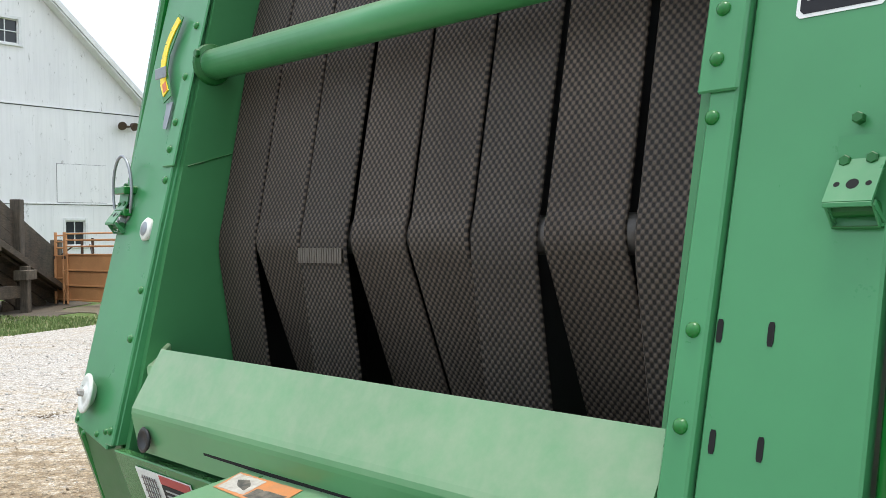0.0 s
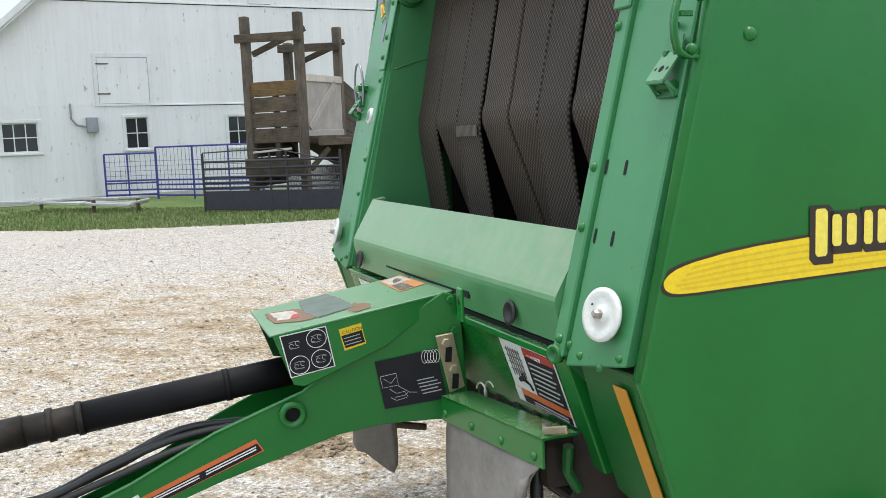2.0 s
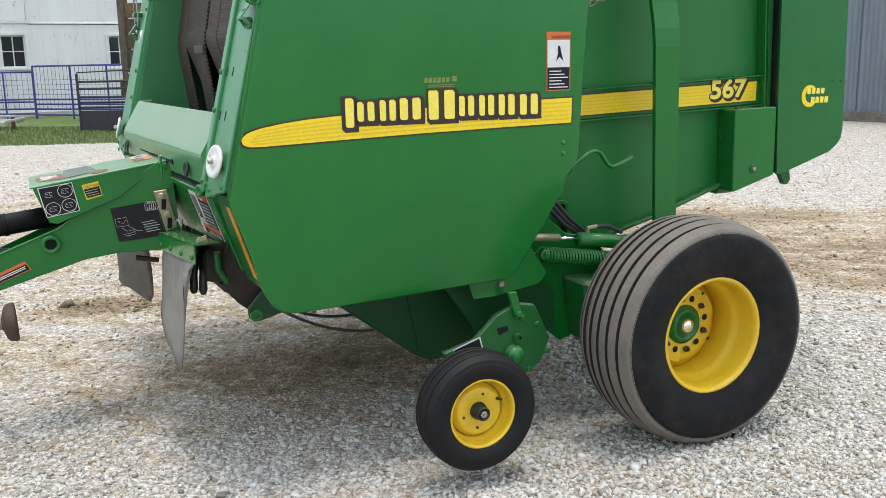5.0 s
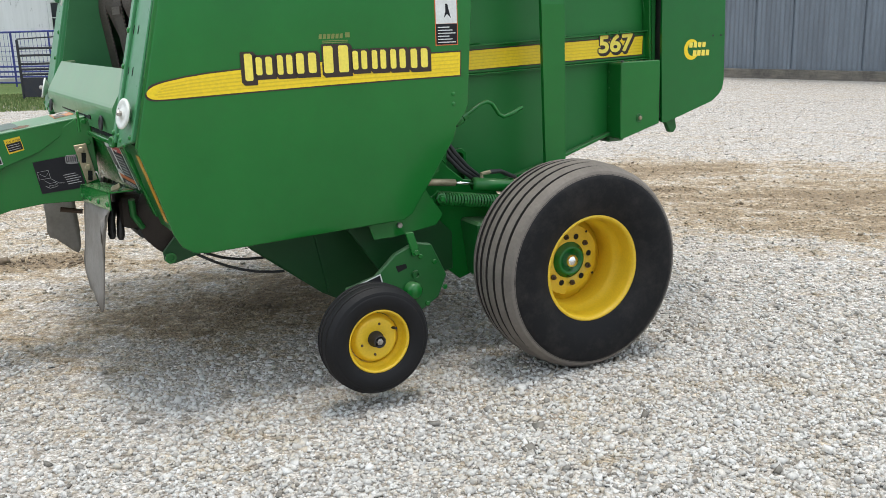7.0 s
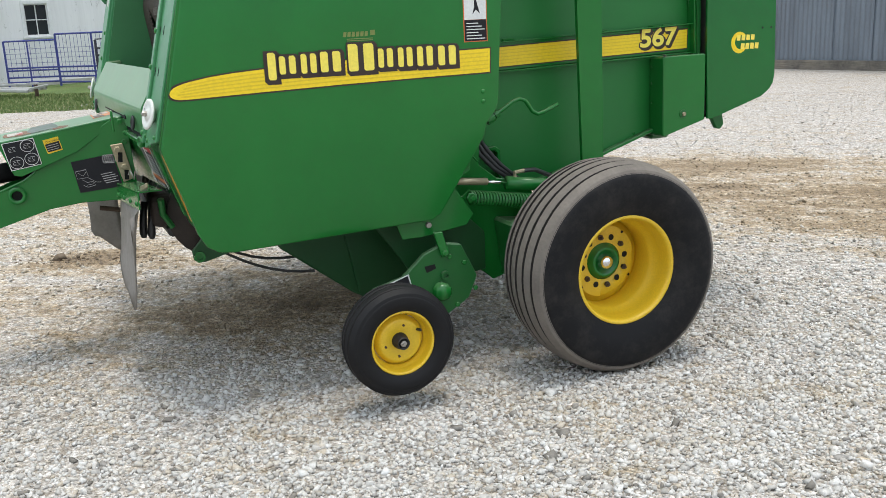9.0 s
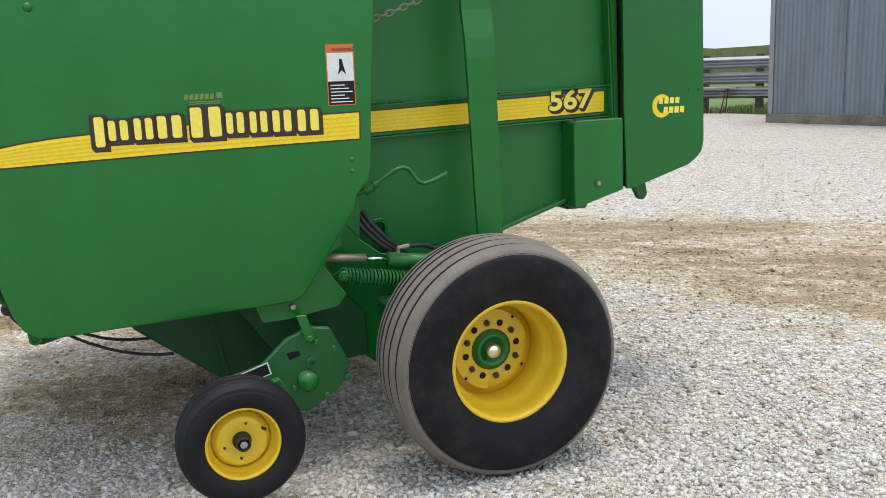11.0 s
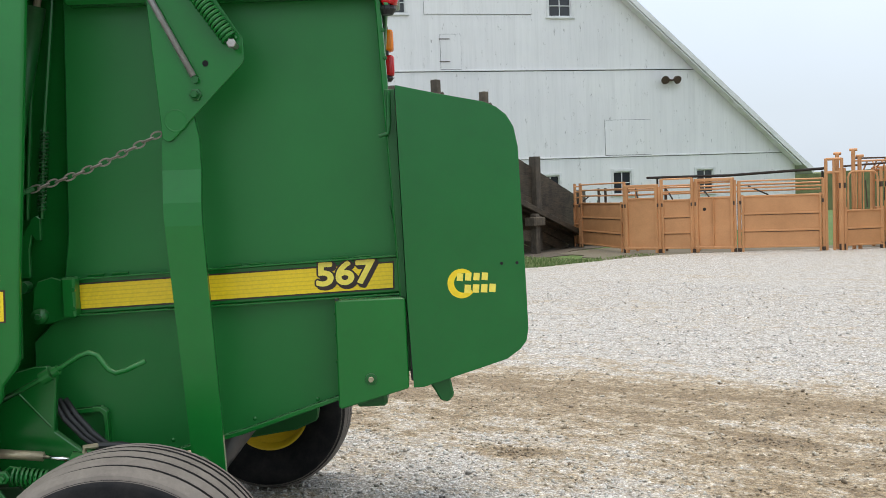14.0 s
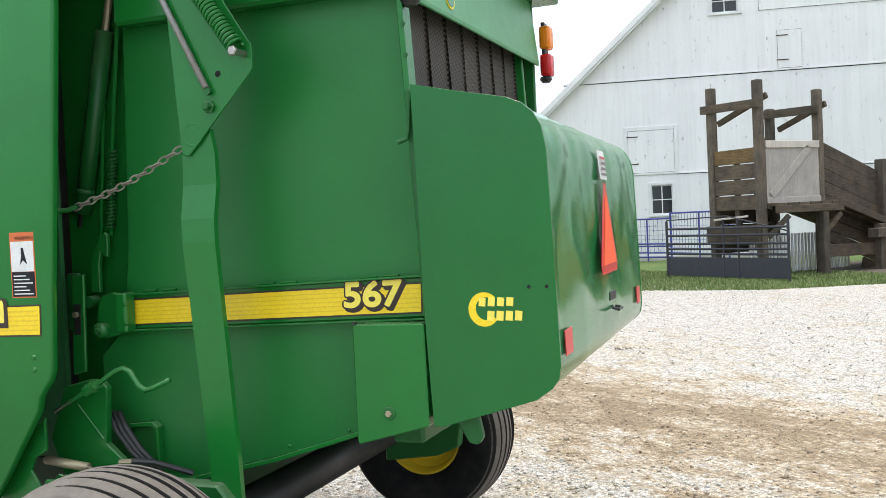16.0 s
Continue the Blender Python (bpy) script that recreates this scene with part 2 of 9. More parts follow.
def tyre_mat():
    """Black rubber, with road dust worn unevenly over the shoulder and scuffs on the wall."""
    m, n, l, b = node_mat("dusty_tyre_rubber")
    co = n.new("ShaderNodeTexCoord")
    sub = n.new("ShaderNodeVectorMath")
    sub.operation = "SUBTRACT"
    sub.inputs[1].default_value = (1.765, 0, 0.467)
    l.new(co.outputs["Object"], sub.inputs[0])
    flat = n.new("ShaderNodeVectorMath")
    flat.operation = "MULTIPLY"
    flat.inputs[1].default_value = (1, 0, 1)
    l.new(sub.outputs["Vector"], flat.inputs[0])
    ln = n.new("ShaderNodeVectorMath")
    ln.operation = "LENGTH"
    l.new(flat.outputs["Vector"], ln.inputs[0])
    wob = n.new("ShaderNodeMath")
    wob.operation = "MULTIPLY_ADD"
    wob.inputs[1].default_value = 0.075
    l.new(noise_node(n, l, 16, 6, 0.75).outputs["Fac"], wob.inputs[0])
    l.new(ln.outputs["Value"], wob.inputs[2])
    f = ramp(n, l, wob.outputs[0], [(0.480, (0, 0, 0)), (0.496, (0.9, 0.9, 0.9))])
    scuff = ramp(n, l, noise_node(n, l, 6, 8, 0.8).outputs["Fac"], [(0.45, (0.005, 0.005, 0.006)), (0.75, (0.026, 0.023, 0.021))])
    c = mix(n, l, f.outputs["Color"], scuff.outputs["Color"], (0.105, 0.093, 0.082))
    l.new(c, b.inputs["Base Color"])
    b.inputs["Roughness"].default_value = 0.68
    b.inputs["Specular IOR Level"].default_value = 0.25
    bump(n, l, b, noise_node(n, l, 90, 3, 0.6).outputs["Fac"], 0.2, 0.001)
    return m


TYRE_DUSTY = tyre_mat()


# ---- mesh tools ----
def shallow(parent):
    """A thing, its parts and their sub-parts: nothing hangs deeper than that."""
    while parent.parent and parent.parent.parent:
        parent = parent.parent
    return parent


def part(name, bm, material, parent=None, label="", smooth=False):
    me = bpy.data.meshes.new(name)
    bmesh.ops.recalc_face_normals(bm, faces=bm.faces)
    bm.to_mesh(me)
    bm.free()
    for mt in material if isinstance(material, (list, tuple)) else [material]:
        me.materials.append(mt)
    if smooth:
        me.shade_auto_smooth(angle=radians(40)) if hasattr(me, "shade_auto_smooth") else [setattr(p, "use_smooth", True) for p in me.polygons]
    ob = new(name, me)
    if parent:
        ob.parent = shallow(parent)
    if label:
        ob["label"] = label
    return ob


def empty(name, m=None, label="", category="", group="", kind=""):
    ob = new(name)
    ob.empty_display_size = 0.2
    if m is not None:
        ob.matrix_basis = m
    return tagged(ob, label, category, group, kind)


def bevel_all(bm, width, segments=1, angle=30):
    es = [e for e in bm.edges if len(e.link_faces) == 2 and e.calc_face_angle(0) > radians(angle)]
    if es and width > 0:
        bmesh.ops.bevel(bm, geom=es, offset=width, segments=segments, affect="EDGES", profile=0.5, clamp_overlap=True)
    return bm


def box(lo, hi, bevel=0.0, bm=None, m=None, segments=1):
    b2 = bmesh.new()
    bmesh.ops.create_cube(b2, size=1)
    for v in b2.verts:
        v.co = Vector([lo[i] + (v.co[i] + 0.5) * (hi[i] - lo[i]) for i in range(3)])
    bevel_all(b2, bevel, segments)
    if m is not None:
        b2.transform(m)
    return join(bm, b2)


def join(bm, b2):
    if bm is None:
        return b2
    me = bpy.data.meshes.new("tmp")
    b2.to_mesh(me)
    b2.free()
    bm.from_mesh(me)
    bpy.data.meshes.remove(me)
    return bm


def prism(pts, axis, a, b, bevel=0.0, bm=None, shear=None, segments=1):
    """A polygon in the plane across axis, drawn out from a to b. axis 1: pts are (x, z); 0: (y, z); 2: (x, y)."""
    b2 = bmesh.new()

    def co(p, k):
        c = {0: (k, p[0], p[1]), 1: (p[0], k, p[1]), 2: (p[0], p[1], k)}[axis]
        return Vector(c)
    v0 = [b2.verts.new(co(p, a)) for p in pts]
    v1 = [b2.verts.new(co(p, b)) for p in pts]
    b2.faces.new(v0)
    b2.faces.new(list(reversed(v1)))
    for i in range(len(pts)):
        j = (i + 1) % len(pts)
        b2.faces.new((v0[i], v1[i], v1[j], v0[j]))
    bmesh.ops.recalc_face_normals(b2, faces=b2.faces)
    bevel_all(b2, bevel, segments)
    if shear:
        for v in b2.verts:
            v.co = shear(v.co)
    return join(bm, b2)


def tube(pts, r, n=10, bm=None, caps=True):
    """A round bar along a line of points; r is one radius or one for each point."""
    b2 = bmesh.new()
    pts = [Vector(p) for p in pts]
    rs = r if isinstance(r, (list, tuple)) else [r] * len(pts)
    rings, side = [], None
    for i, p in enumerate(pts):
        d = (pts[min(i + 1, len(pts) - 1)] - pts[max(i - 1, 0)]).normalized()
        if side is None:
            side = d.orthogonal().normalized()
        side = (side - d * side.dot(d)).normalized()
        other = d.cross(side)
        rings.append([b2.verts.new(p + rs[i] * (math.cos(2 * math.pi * k / n) * side + math.sin(2 * math.pi * k / n) * other)) for k in range(n)])
    for a, b in zip(rings, rings[1:]):
        for k in range(n):
            b2.faces.new((a[k], a[(k + 1) % n], b[(k + 1) % n], b[k]))
    if caps:
        b2.faces.new(list(reversed(rings[0])))
        b2.faces.new(rings[-1])
    return join(bm, b2)


def lathe(profile, origin, axis, n=40, bm=None, closed=False):
    """Turns (radius, height) pairs round an axis through origin."""
    b2 = bmesh.new()
    q = Vector((0, 0, 1)).rotation_difference(Vector(axis)).to_matrix()
    rings = []
    for r, h in profile:
        if r < 1e-6:
            rings.append([b2.verts.new(Vector(origin) + q @ Vector((0, 0, h)))])
        else:
            rings.append([b2.verts.new(Vector(origin) + q @ Vector((r * math.cos(2 * math.pi * k / n), r * math.sin(2 * math.pi * k / n), h))) for k in range(n)])
    pairs = list(zip(rings, rings[1:]))
    if closed:
        pairs.append((rings[-1], rings[0]))
    for a, b in pairs:
        for k in range(n):
            j = (k + 1) % n
            if len(a) == 1 and len(b) > 1:
                b2.faces.new((a[0], b[j], b[k]))
            elif len(b) == 1 and len(a) > 1:
                b2.faces.new((a[k], a[j], b[0]))
            elif len(a) > 1:
                b2.faces.new((a[k], a[j], b[j], b[k]))
    return join(bm, b2)


def coil(p, q, r, turns, wire, n=6, per=14):
    p, q = Vector(p), Vector(q)
    d = (q - p).normalized()
    s = d.orthogonal().normalized()
    o = d.cross(s)
    k = int(turns * per)
    return tube([p + (q - p) * (i / k) + r * (math.cos(2 * math.pi * i / per) * s + math.sin(2 * math.pi * i / per) * o) for i in range(k + 1)], wire, n)


def text_mesh(body, size, thick, material, parent, name, m, shear=0.0, offset=0.0, stretch=1.0):
    cu = bpy.data.curves.new("lettering", "FONT")
    cu.body, cu.size, cu.extrude, cu.shear, cu.offset = body, size, thick, shear, offset
    tmp = bpy.data.objects.new("lettering", cu)
    scene.collection.objects.link(tmp)
    bpy.context.view_layer.update()
    me = bpy.data.meshes.new_from_object(tmp.evaluated_get(bpy.context.evaluated_depsgraph_get()))
    bpy.data.objects.remove(tmp)
    bpy.data.curves.remove(cu)
    me.name = name
    for v in me.vertices:
        v.co.x *= stretch
    me.materials.clear()
    me.materials.append(material)
    ob = new(name, me)
    ob.parent, ob.matrix_basis = shallow(parent), m
    return ob


def bold_text(body, w, h, swell, material, parent, name, m, lean=0.0):
    """Heavy lettering of a given width and height: the plain face laid over itself in a small ring."""
    cu = bpy.data.curves.new("lettering", "FONT")
    cu.body, cu.size = body, 1.0
    tmp = bpy.data.objects.new("lettering", cu)
    scene.collection.objects.link(tmp)
    bpy.context.view_layer.update()
    base = bpy.data.meshes.new_from_object(tmp.evaluated_get(bpy.context.evaluated_depsgraph_get()))
    bpy.data.objects.remove(tmp)
    bpy.data.curves.remove(cu)
    xs, ys = [v.co.x for v in base.vertices], [v.co.y for v in base.vertices]
    inner = 0.0085
    kx, ky = (w - 2 * inner) / (max(xs) - min(xs)), (h - 2 * inner) / (max(ys) - min(ys))
    bm = bmesh.new()
    r = inner + swell
    for k in range(17):
        a = 2 * math.pi * k / 16
        dx, dy = (0, 0) if k == 16 else (r * math.cos(a), r * math.sin(a))
        b2 = bmesh.new()
        b2.from_mesh(base)
        for v in b2.verts:
            x, y = inner + (v.co.x - min(xs)) * kx + dx, inner + (v.co.y - min(ys)) * ky + dy
            v.co = Vector((x + lean * y, y, 0.00002 * k))
        join(bm, b2)
    bpy.data.meshes.remove(base)
    ob = part(name, bm, material, parent)
    ob.matrix_basis = m
    return ob


# ---- ground ----
def soil_mat():
    m, n, l, b = node_mat("meadow_soil")
    big = noise_node(n, l, 0.35, 5, 0.6)
    fine = noise_node(n, l, 14, 5, 0.7)
    c = ramp(n, l, big.outputs["Fac"], [(0.3, (0.07, 0.12, 0.026)), (0.55, (0.105, 0.165, 0.04)), (0.75, (0.17, 0.16, 0.075))])
    f = ramp(n, l, fine.outputs["Fac"], [(0.3, (0.55, 0.55, 0.5)), (0.75, (1.25, 1.25, 1.15))])
    l.new(mix(n, l, 0.9, c.outputs["Color"], f.outputs["Color"], "MULTIPLY"), b.inputs["Base Color"])
    b.inputs["Roughness"].default_value = 0.95
    bump(n, l, b, fine.outputs["Fac"], 0.8, 0.03)
    return m


def worn_shade_mask(n, l, co):
    """How far wheels and feet have pressed tan dust and brown soil into the stone, lane by lane, with the shade below
    the baler painted in.
    """
    def add(x, y, k=1.0):
        q = n.new("ShaderNodeMath")
        q.operation = "MULTIPLY_ADD"
        q.inputs[1].default_value = k
        l.new(x, q.inputs[0])
        if hasattr(y, "links"):
            l.new(y, q.inputs[2])
        else:
            q.inputs[2].default_value = y
        return q.outputs[0]

    worn = add(noise_node(n, l, 0.45, 5, 0.65, stretch=(0.5, 1.2, 1)).outputs["Fac"], 0.0, 0.85)
    worn = add(noise_node(n, l, 2.2, 7, 0.78, stretch=(0.7, 1.3, 1)).outputs["Fac"], worn, 2.6)
    worn = add(noise_node(n, l, 13.0, 6, 0.8).outputs["Fac"], worn, 2.2)
    # the (0.25, 2.75) patch darkens ground for the baler's shade as well as soil
    for place, turn, size, much in (((0.6, 7.0, 0), 12, (5.2, 1.8, 1), 0.68), ((4.1, 5.7, 0), 5, (2.6, 1.5, 1), 0.80), ((2.2, 7.8, 0), 5, (2.0, 0.5, 1), 0.30), ((4.7, 7.0, 0), 10, (1.6, 0.8, 1), 0.30), ((-1.4, 3.2, 0), 35, (3.4, 2.6, 1), 0.30), ((-0.9, 1.8, 0), 20, (2.2, 1.6, 1), 0.05), ((-4.5, 6.5, 0), 30, (4.5, 4.0, 1), 0.40), ((-1.75, 3.42, 0), 30, (0.60, 0.30, 1), 0.75), ((0.25, 2.75, 0), 41, (1.4, 0.8, 1), 0.50), ((2.46, 6.62, 0), 0, (0.40, 0.18, 1), 0.75), ((1.15, 5.49, 0), 20, (0.36, 0.20, 1), 0.75)):
        lane_co = n.new("ShaderNodeMapping")
        lane_co.vector_type = "TEXTURE"
        lane_co.inputs["Location"].default_value = place
        lane_co.inputs["Rotation"].default_value = (0, 0, radians(turn))
        lane_co.inputs["Scale"].default_value = size
        l.new(co.outputs["Object"], lane_co.inputs["Vector"])
        lane = n.new("ShaderNodeVectorMath")
        lane.operation = "LENGTH"
        l.new(lane_co.outputs["Vector"], lane.inputs[0])
        fall = n.new("ShaderNodeMapRange")
        fall.interpolation_type = "SMOOTHSTEP"
        fall.inputs["From Min"].default_value, fall.inputs["From Max"].default_value = 0.15, 1.25
        fall.inputs["To Min"].default_value, fall.inputs["To Max"].default_value = 1.0, 0.0
        l.new(lane.outputs["Value"], fall.inputs["Value"])
        worn = add(fall.outputs["Result"], worn, much)
    third = n.new("ShaderNodeMath")
    third.operation = "MULTIPLY"
    third.inputs[1].default_value = 0.25
    l.new(worn, third.inputs[0])
    return third.outputs[0]


def gravel_mat():
    """Crushed pale limestone over tan dust: stone by stone up close, worn to tan lanes where wheels pass."""
    m, n, l, b = node_mat("crushed_limestone")
    co = n.new("ShaderNodeTexCoord")
    cols, heights = [], []
    for sc in (85.0, 44.0):
        v = n.new("ShaderNodeTexVoronoi")
        v.inputs["Scale"].default_value = sc
        l.new(co.outputs["Object"], v.inputs["Vector"])
        sep = n.new("ShaderNodeSeparateColor")
        l.new(v.outputs["Color"], sep.inputs["Color"])
        cols.append(ramp(n, l, sep.outputs["Red"], [(0.0, (0.285, 0.266, 0.238)), (0.3, (0.425, 0.408, 0.380)), (0.7, (0.55, 0.534, 0.510)), (1.0, (0.66, 0.648, 0.630))]).outputs["Color"])
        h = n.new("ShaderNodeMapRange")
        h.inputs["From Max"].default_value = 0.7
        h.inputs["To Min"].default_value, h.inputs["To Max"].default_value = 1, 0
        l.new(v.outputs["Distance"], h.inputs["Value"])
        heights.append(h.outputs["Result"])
    stone = mix(n, l, 0.45, cols[0], cols[1])

    worn = worn_shade_mask(n, l, co)
    dust = ramp(n, l, worn, [(0.72, (0, 0, 0)), (0.87, (0.85, 0.85, 0.85))])
    c = mix(n, l, dust.outputs["Color"], stone, (0.45, 0.352, 0.212))
    brown = ramp(n, l, worn, [(0.80, (0, 0, 0)), (0.93, (0.9, 0.9, 0.9))])
    c = mix(n, l, brown.outputs["Color"], c, (0.20, 0.142, 0.08))
    # speckle of single stones and crumbs, and the shaded gaps between them painted brown
    for sc, lo_, hi_ in ((8.0, 0.76, 1.14), (28.0, 0.54, 1.30), (80.0, 0.62, 1.26)):
        sp = noise_node(n, l, sc, 3, 0.6)
        sr = ramp(n, l, sp.outputs["Fac"], [(0.34, (lo_, lo_ * 0.96, lo_ * 0.91)), (0.50, (1.0, 1.0, 1.0)), (0.68, (hi_, hi_, hi_))])
        c = mix(n, l, 1.0, c, sr.outputs["Color"], "MULTIPLY")
    bits = noise_node(n, l, 7.0, 8, 0.85)
    br = ramp(n, l, bits.outputs["Fac"], [(0.66, (1, 1, 1)), (0.73, (0.42, 0.35, 0.28))])
    c = mix(n, l, 1.0, c, br.outputs["Color"], "MULTIPLY")
    # brown mixed in at the cell borders paints the shade between stones
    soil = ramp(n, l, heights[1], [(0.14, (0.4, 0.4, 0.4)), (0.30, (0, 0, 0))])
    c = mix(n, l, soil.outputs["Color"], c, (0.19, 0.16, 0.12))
    c = mix(n, l, 1.0, c, (1.03, 1.0, 0.97), "MULTIPLY")
    l.new(c, b.inputs["Base Color"])
    b.inputs["Roughness"].default_value = 0.92
    k = bump(n, l, b, heights[1], 0.8, 0.010)
    bump(n, l, b, heights[0], 0.8, 0.006, k)
    return m


def stone_mat(name, dim):
    m, n, l, b = node_mat(name)
    geo = n.new("ShaderNodeNewGeometry")
    c = ramp(n, l, geo.outputs["Random Per Island"], [(0.0, (0.17, 0.155, 0.135)), (0.12, (0.40, 0.380, 0.354)), (0.45, (0.53, 0.513, 0.490)), (0.78, (0.62, 0.608, 0.590)), (0.92, (0.46, 0.40, 0.325)), (1.0, (0.66, 0.655, 0.645))])
    fine = noise_node(n, l, 120, 4, 0.6)
    f = ramp(n, l, fine.outputs["Fac"], [(0.3, (0.8 * dim, 0.8 * dim, 0.78 * dim)), (0.7, (1.1 * dim, 1.1 * dim, 1.08 * dim))])
    c = mix(n, l, 0.8, c.outputs["Color"], f.outputs["Color"], "MULTIPLY")
    # the dust of the lanes lies on the stones too
    worn = worn_shade_mask(n, l, n.new("ShaderNodeTexCoord"))
    dust = ramp(n, l, worn, [(0.72, (0, 0, 0)), (0.85, (0.82, 0.82, 0.82))])
    c = mix(n, l, dust.outputs["Color"], c, (0.40, 0.335, 0.235))
    brown = ramp(n, l, worn, [(0.80, (0, 0, 0)), (0.93, (0.8, 0.8, 0.8))])
    c = mix(n, l, brown.outputs["Color"], c, (0.23, 0.17, 0.105))
    l.new(c, b.inputs["Base Color"])
    b.inputs["Roughness"].default_value = 0.85
    bump(n, l, b, fine.outputs["Fac"], 0.3, 0.003)
    return m


SOIL, GRAVEL, CHIPS, CHIPS_DUSTY = soil_mat(), gravel_mat(), stone_mat("limestone_chips", 1.0), stone_mat("dusty_limestone_chips", 0.84)


def disc_sheet(name, radius, rings, n, mat, z):
    bm = bmesh.new()
    prev = [bm.verts.new((0, 0, z))]
    for i in range(1, rings + 1):
        r = radius * (i / rings) ** 2.4
        ring = [bm.verts.new((r * math.cos(2 * math.pi * k / n), r * math.sin(2 * math.pi * k / n), z)) for k in range(n)]
        for k in range(n):
            j = (k + 1) % n
            bm.faces.new((prev[0], ring[k], ring[j]) if len(prev) == 1 else (prev[k], ring[k], ring[j], prev[j]))
        prev = ring
    return part(name, bm, mat)


ground = disc_sheet("ground", 1500, 24, 64, SOIL, -0.03)
tagged(ground, "short green meadow grass and soil reaching the horizon", "ground", kind="structure")

rng = np.random.default_rng(7)
EDGE = [(-60, 9), (-30, 12.6), (-19.8, 14.0), (-13.5, 13.8), (-10.2, 14.9), (-8.3, 16.2), (-7.3, 18.3), (-6.9, 20.4), (-6.4, 22.4), (-5.2, 23.6), (-3.0, 25.4), (-0.2, 27.0), (1.2, 27.6), (2.6, 26.2), (3.0, 24.0), (8, 20), (20, 30), (60, 40)]
fine_edge = []
for (ax_, ay_), (bx_, by_) in zip(EDGE, EDGE[1:]):
    k = max(2, int(math.hypot(bx_ - ax_, by_ - ay_) / 0.35))
    for i in range(k):
        f = i / k
        w = 0.12 * noise.noise(Vector((ax_ + (bx_ - ax_) * f, ay_ + (by_ - ay_) * f, 0)) * 1.1) + 0.07 * rng.normal() * 0.5
        fine_edge.append((ax_ + (bx_ - ax_) * f, ay_ + (by_ - ay_) * f + w * 2))
yard_pts = fine_edge + [(60, 40), (60, -60), (-60, -60)]
bm = bmesh.new()
bm.faces.new([bm.verts.new((x, y, 0.0)) for x, y in yard_pts])
bmesh.ops.triangulate(bm, faces=bm.faces)
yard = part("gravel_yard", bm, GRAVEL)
tagged(yard, "pale crushed limestone yard with tan wheel lanes", "gravel", kind="structure")


def chips(name, spots, sizes, mat, label):
    """Angular stone chips, one box with shaken corners each, in one mesh."""
    n = len(spots)
    cube = np.array([[x, y, z] for x in (-1, 1) for y in (-1, 1) for z in (-1, 1)], float) * 0.5
    quads = np.array([[0, 1, 3, 2], [4, 6, 7, 5], [0, 4, 5, 1], [2, 3, 7, 6], [0, 2, 6, 4], [1, 5, 7, 3]])
    v = np.repeat(cube[None], n, 0) + rng.normal(0, 0.13, (n, 8, 3))
    v *= (sizes[:, None] * rng.uniform((0.75, 0.6, 0.38), (1.25, 1.0, 0.72), (n, 3)))[:, None, :]
    q = rng.normal(0, 1, (n, 4)) * np.array([1.0, 0.28, 0.28, 1.0])
    q /= np.linalg.norm(q, axis=1)[:, None]
    w, x, y, z = q.T
    rot = np.stack([1 - 2 * (y * y + z * z), 2 * (x * y - z * w), 2 * (x * z + y * w), 2 * (x * y + z * w), 1 - 2 * (x * x + z * z), 2 * (y * z - x * w), 2 * (x * z - y * w), 2 * (y * z + x * w), 1 - 2 * (x * x + y * y)], 1).reshape(n, 3, 3)
    v = np.einsum("nij,nkj->nki", rot, v)
    v[:, :, :2] += spots[:, None, :]
    v[:, :, 2] += (sizes * rng.uniform(-0.05, 0.25, n))[:, None]
    f = (quads[None] + 8 * np.arange(n)[:, None, None]).reshape(-1, 4)
    me = bpy.data.meshes.new(name)
    me.vertices.add(n * 8)
    me.vertices.foreach_set("co", v.reshape(-1).astype(np.float32))
    me.loops.add(f.size)
    me.loops.foreach_set("vertex_index", f.reshape(-1).astype(np.int32))
    me.polygons.add(len(f))
    me.polygons.foreach_set("loop_start", np.arange(0, f.size, 4, dtype=np.int32))
    me.update(calc_edges=True)
    me.materials.append(mat)
    return tagged(new(name, me), label, "gravel", kind="stuff")


def spread(x0, x1, y0, y1, per_m2):
    k = int((x1 - x0) * (y1 - y0) * per_m2)
    return np.stack([rng.uniform(x0, x1, k), rng.uniform(y0, y1, k)], 1)


near = spread(-8.0, 9.0, -2.2, 12.0, 3200)
fade = np.hypot((near[:, 0] - 2.5) / 1.2, near[:, 1] - 0.3)
near = near[rng.uniform(0, 1, len(near)) < np.clip(1.15 * np.exp(-(fade / 2.45) ** 2.6) + 0.17 * np.exp(-(fade / 5.5) ** 2), 0, 1)]
# trodden brown patches hold fewer loose stones
bare = np.array([noise.noise(Vector((x * 1.3, y * 1.3, 4.0))) for x, y in near])
bare = np.clip((bare + 0.05) * 4.0, 0, 1) * np.clip(1.7 - np.hypot((near[:, 0] + 0.9) / 1.6, (near[:, 1] - 1.8) / 1.3), 0, 1)
near = near[rng.uniform(0, 1, len(near)) > 0.5 * bare]
near = near[rng.uniform(0, 1, len(near)) < np.clip(np.hypot((near[:, 0] + 0.4) / 2.3, (near[:, 1] - 2.7) / 1.7) - 0.2, 0.22, 1)]
far_chips = spread(-12.0, 10.0, -3.0, 16.0, 110)
lane_d = np.minimum(np.hypot((far_chips[:, 0] - 0.6) / 5.0, (far_chips[:, 1] - 7.0) / 1.9), np.hypot((far_chips[:, 0] - 3.9) / 2.3, (far_chips[:, 1] - 5.9) / 1.5))
far_chips = far_chips[rng.uniform(0, 1, len(far_chips)) < np.clip(lane_d - 0.25, 0.10, 1)]
chips("scattered_gravel", far_chips, rng.gamma(3.0, 0.0028, len(far_chips)) + 0.005, CHIPS_DUSTY, "sparser pale limestone chips over the wider yard")
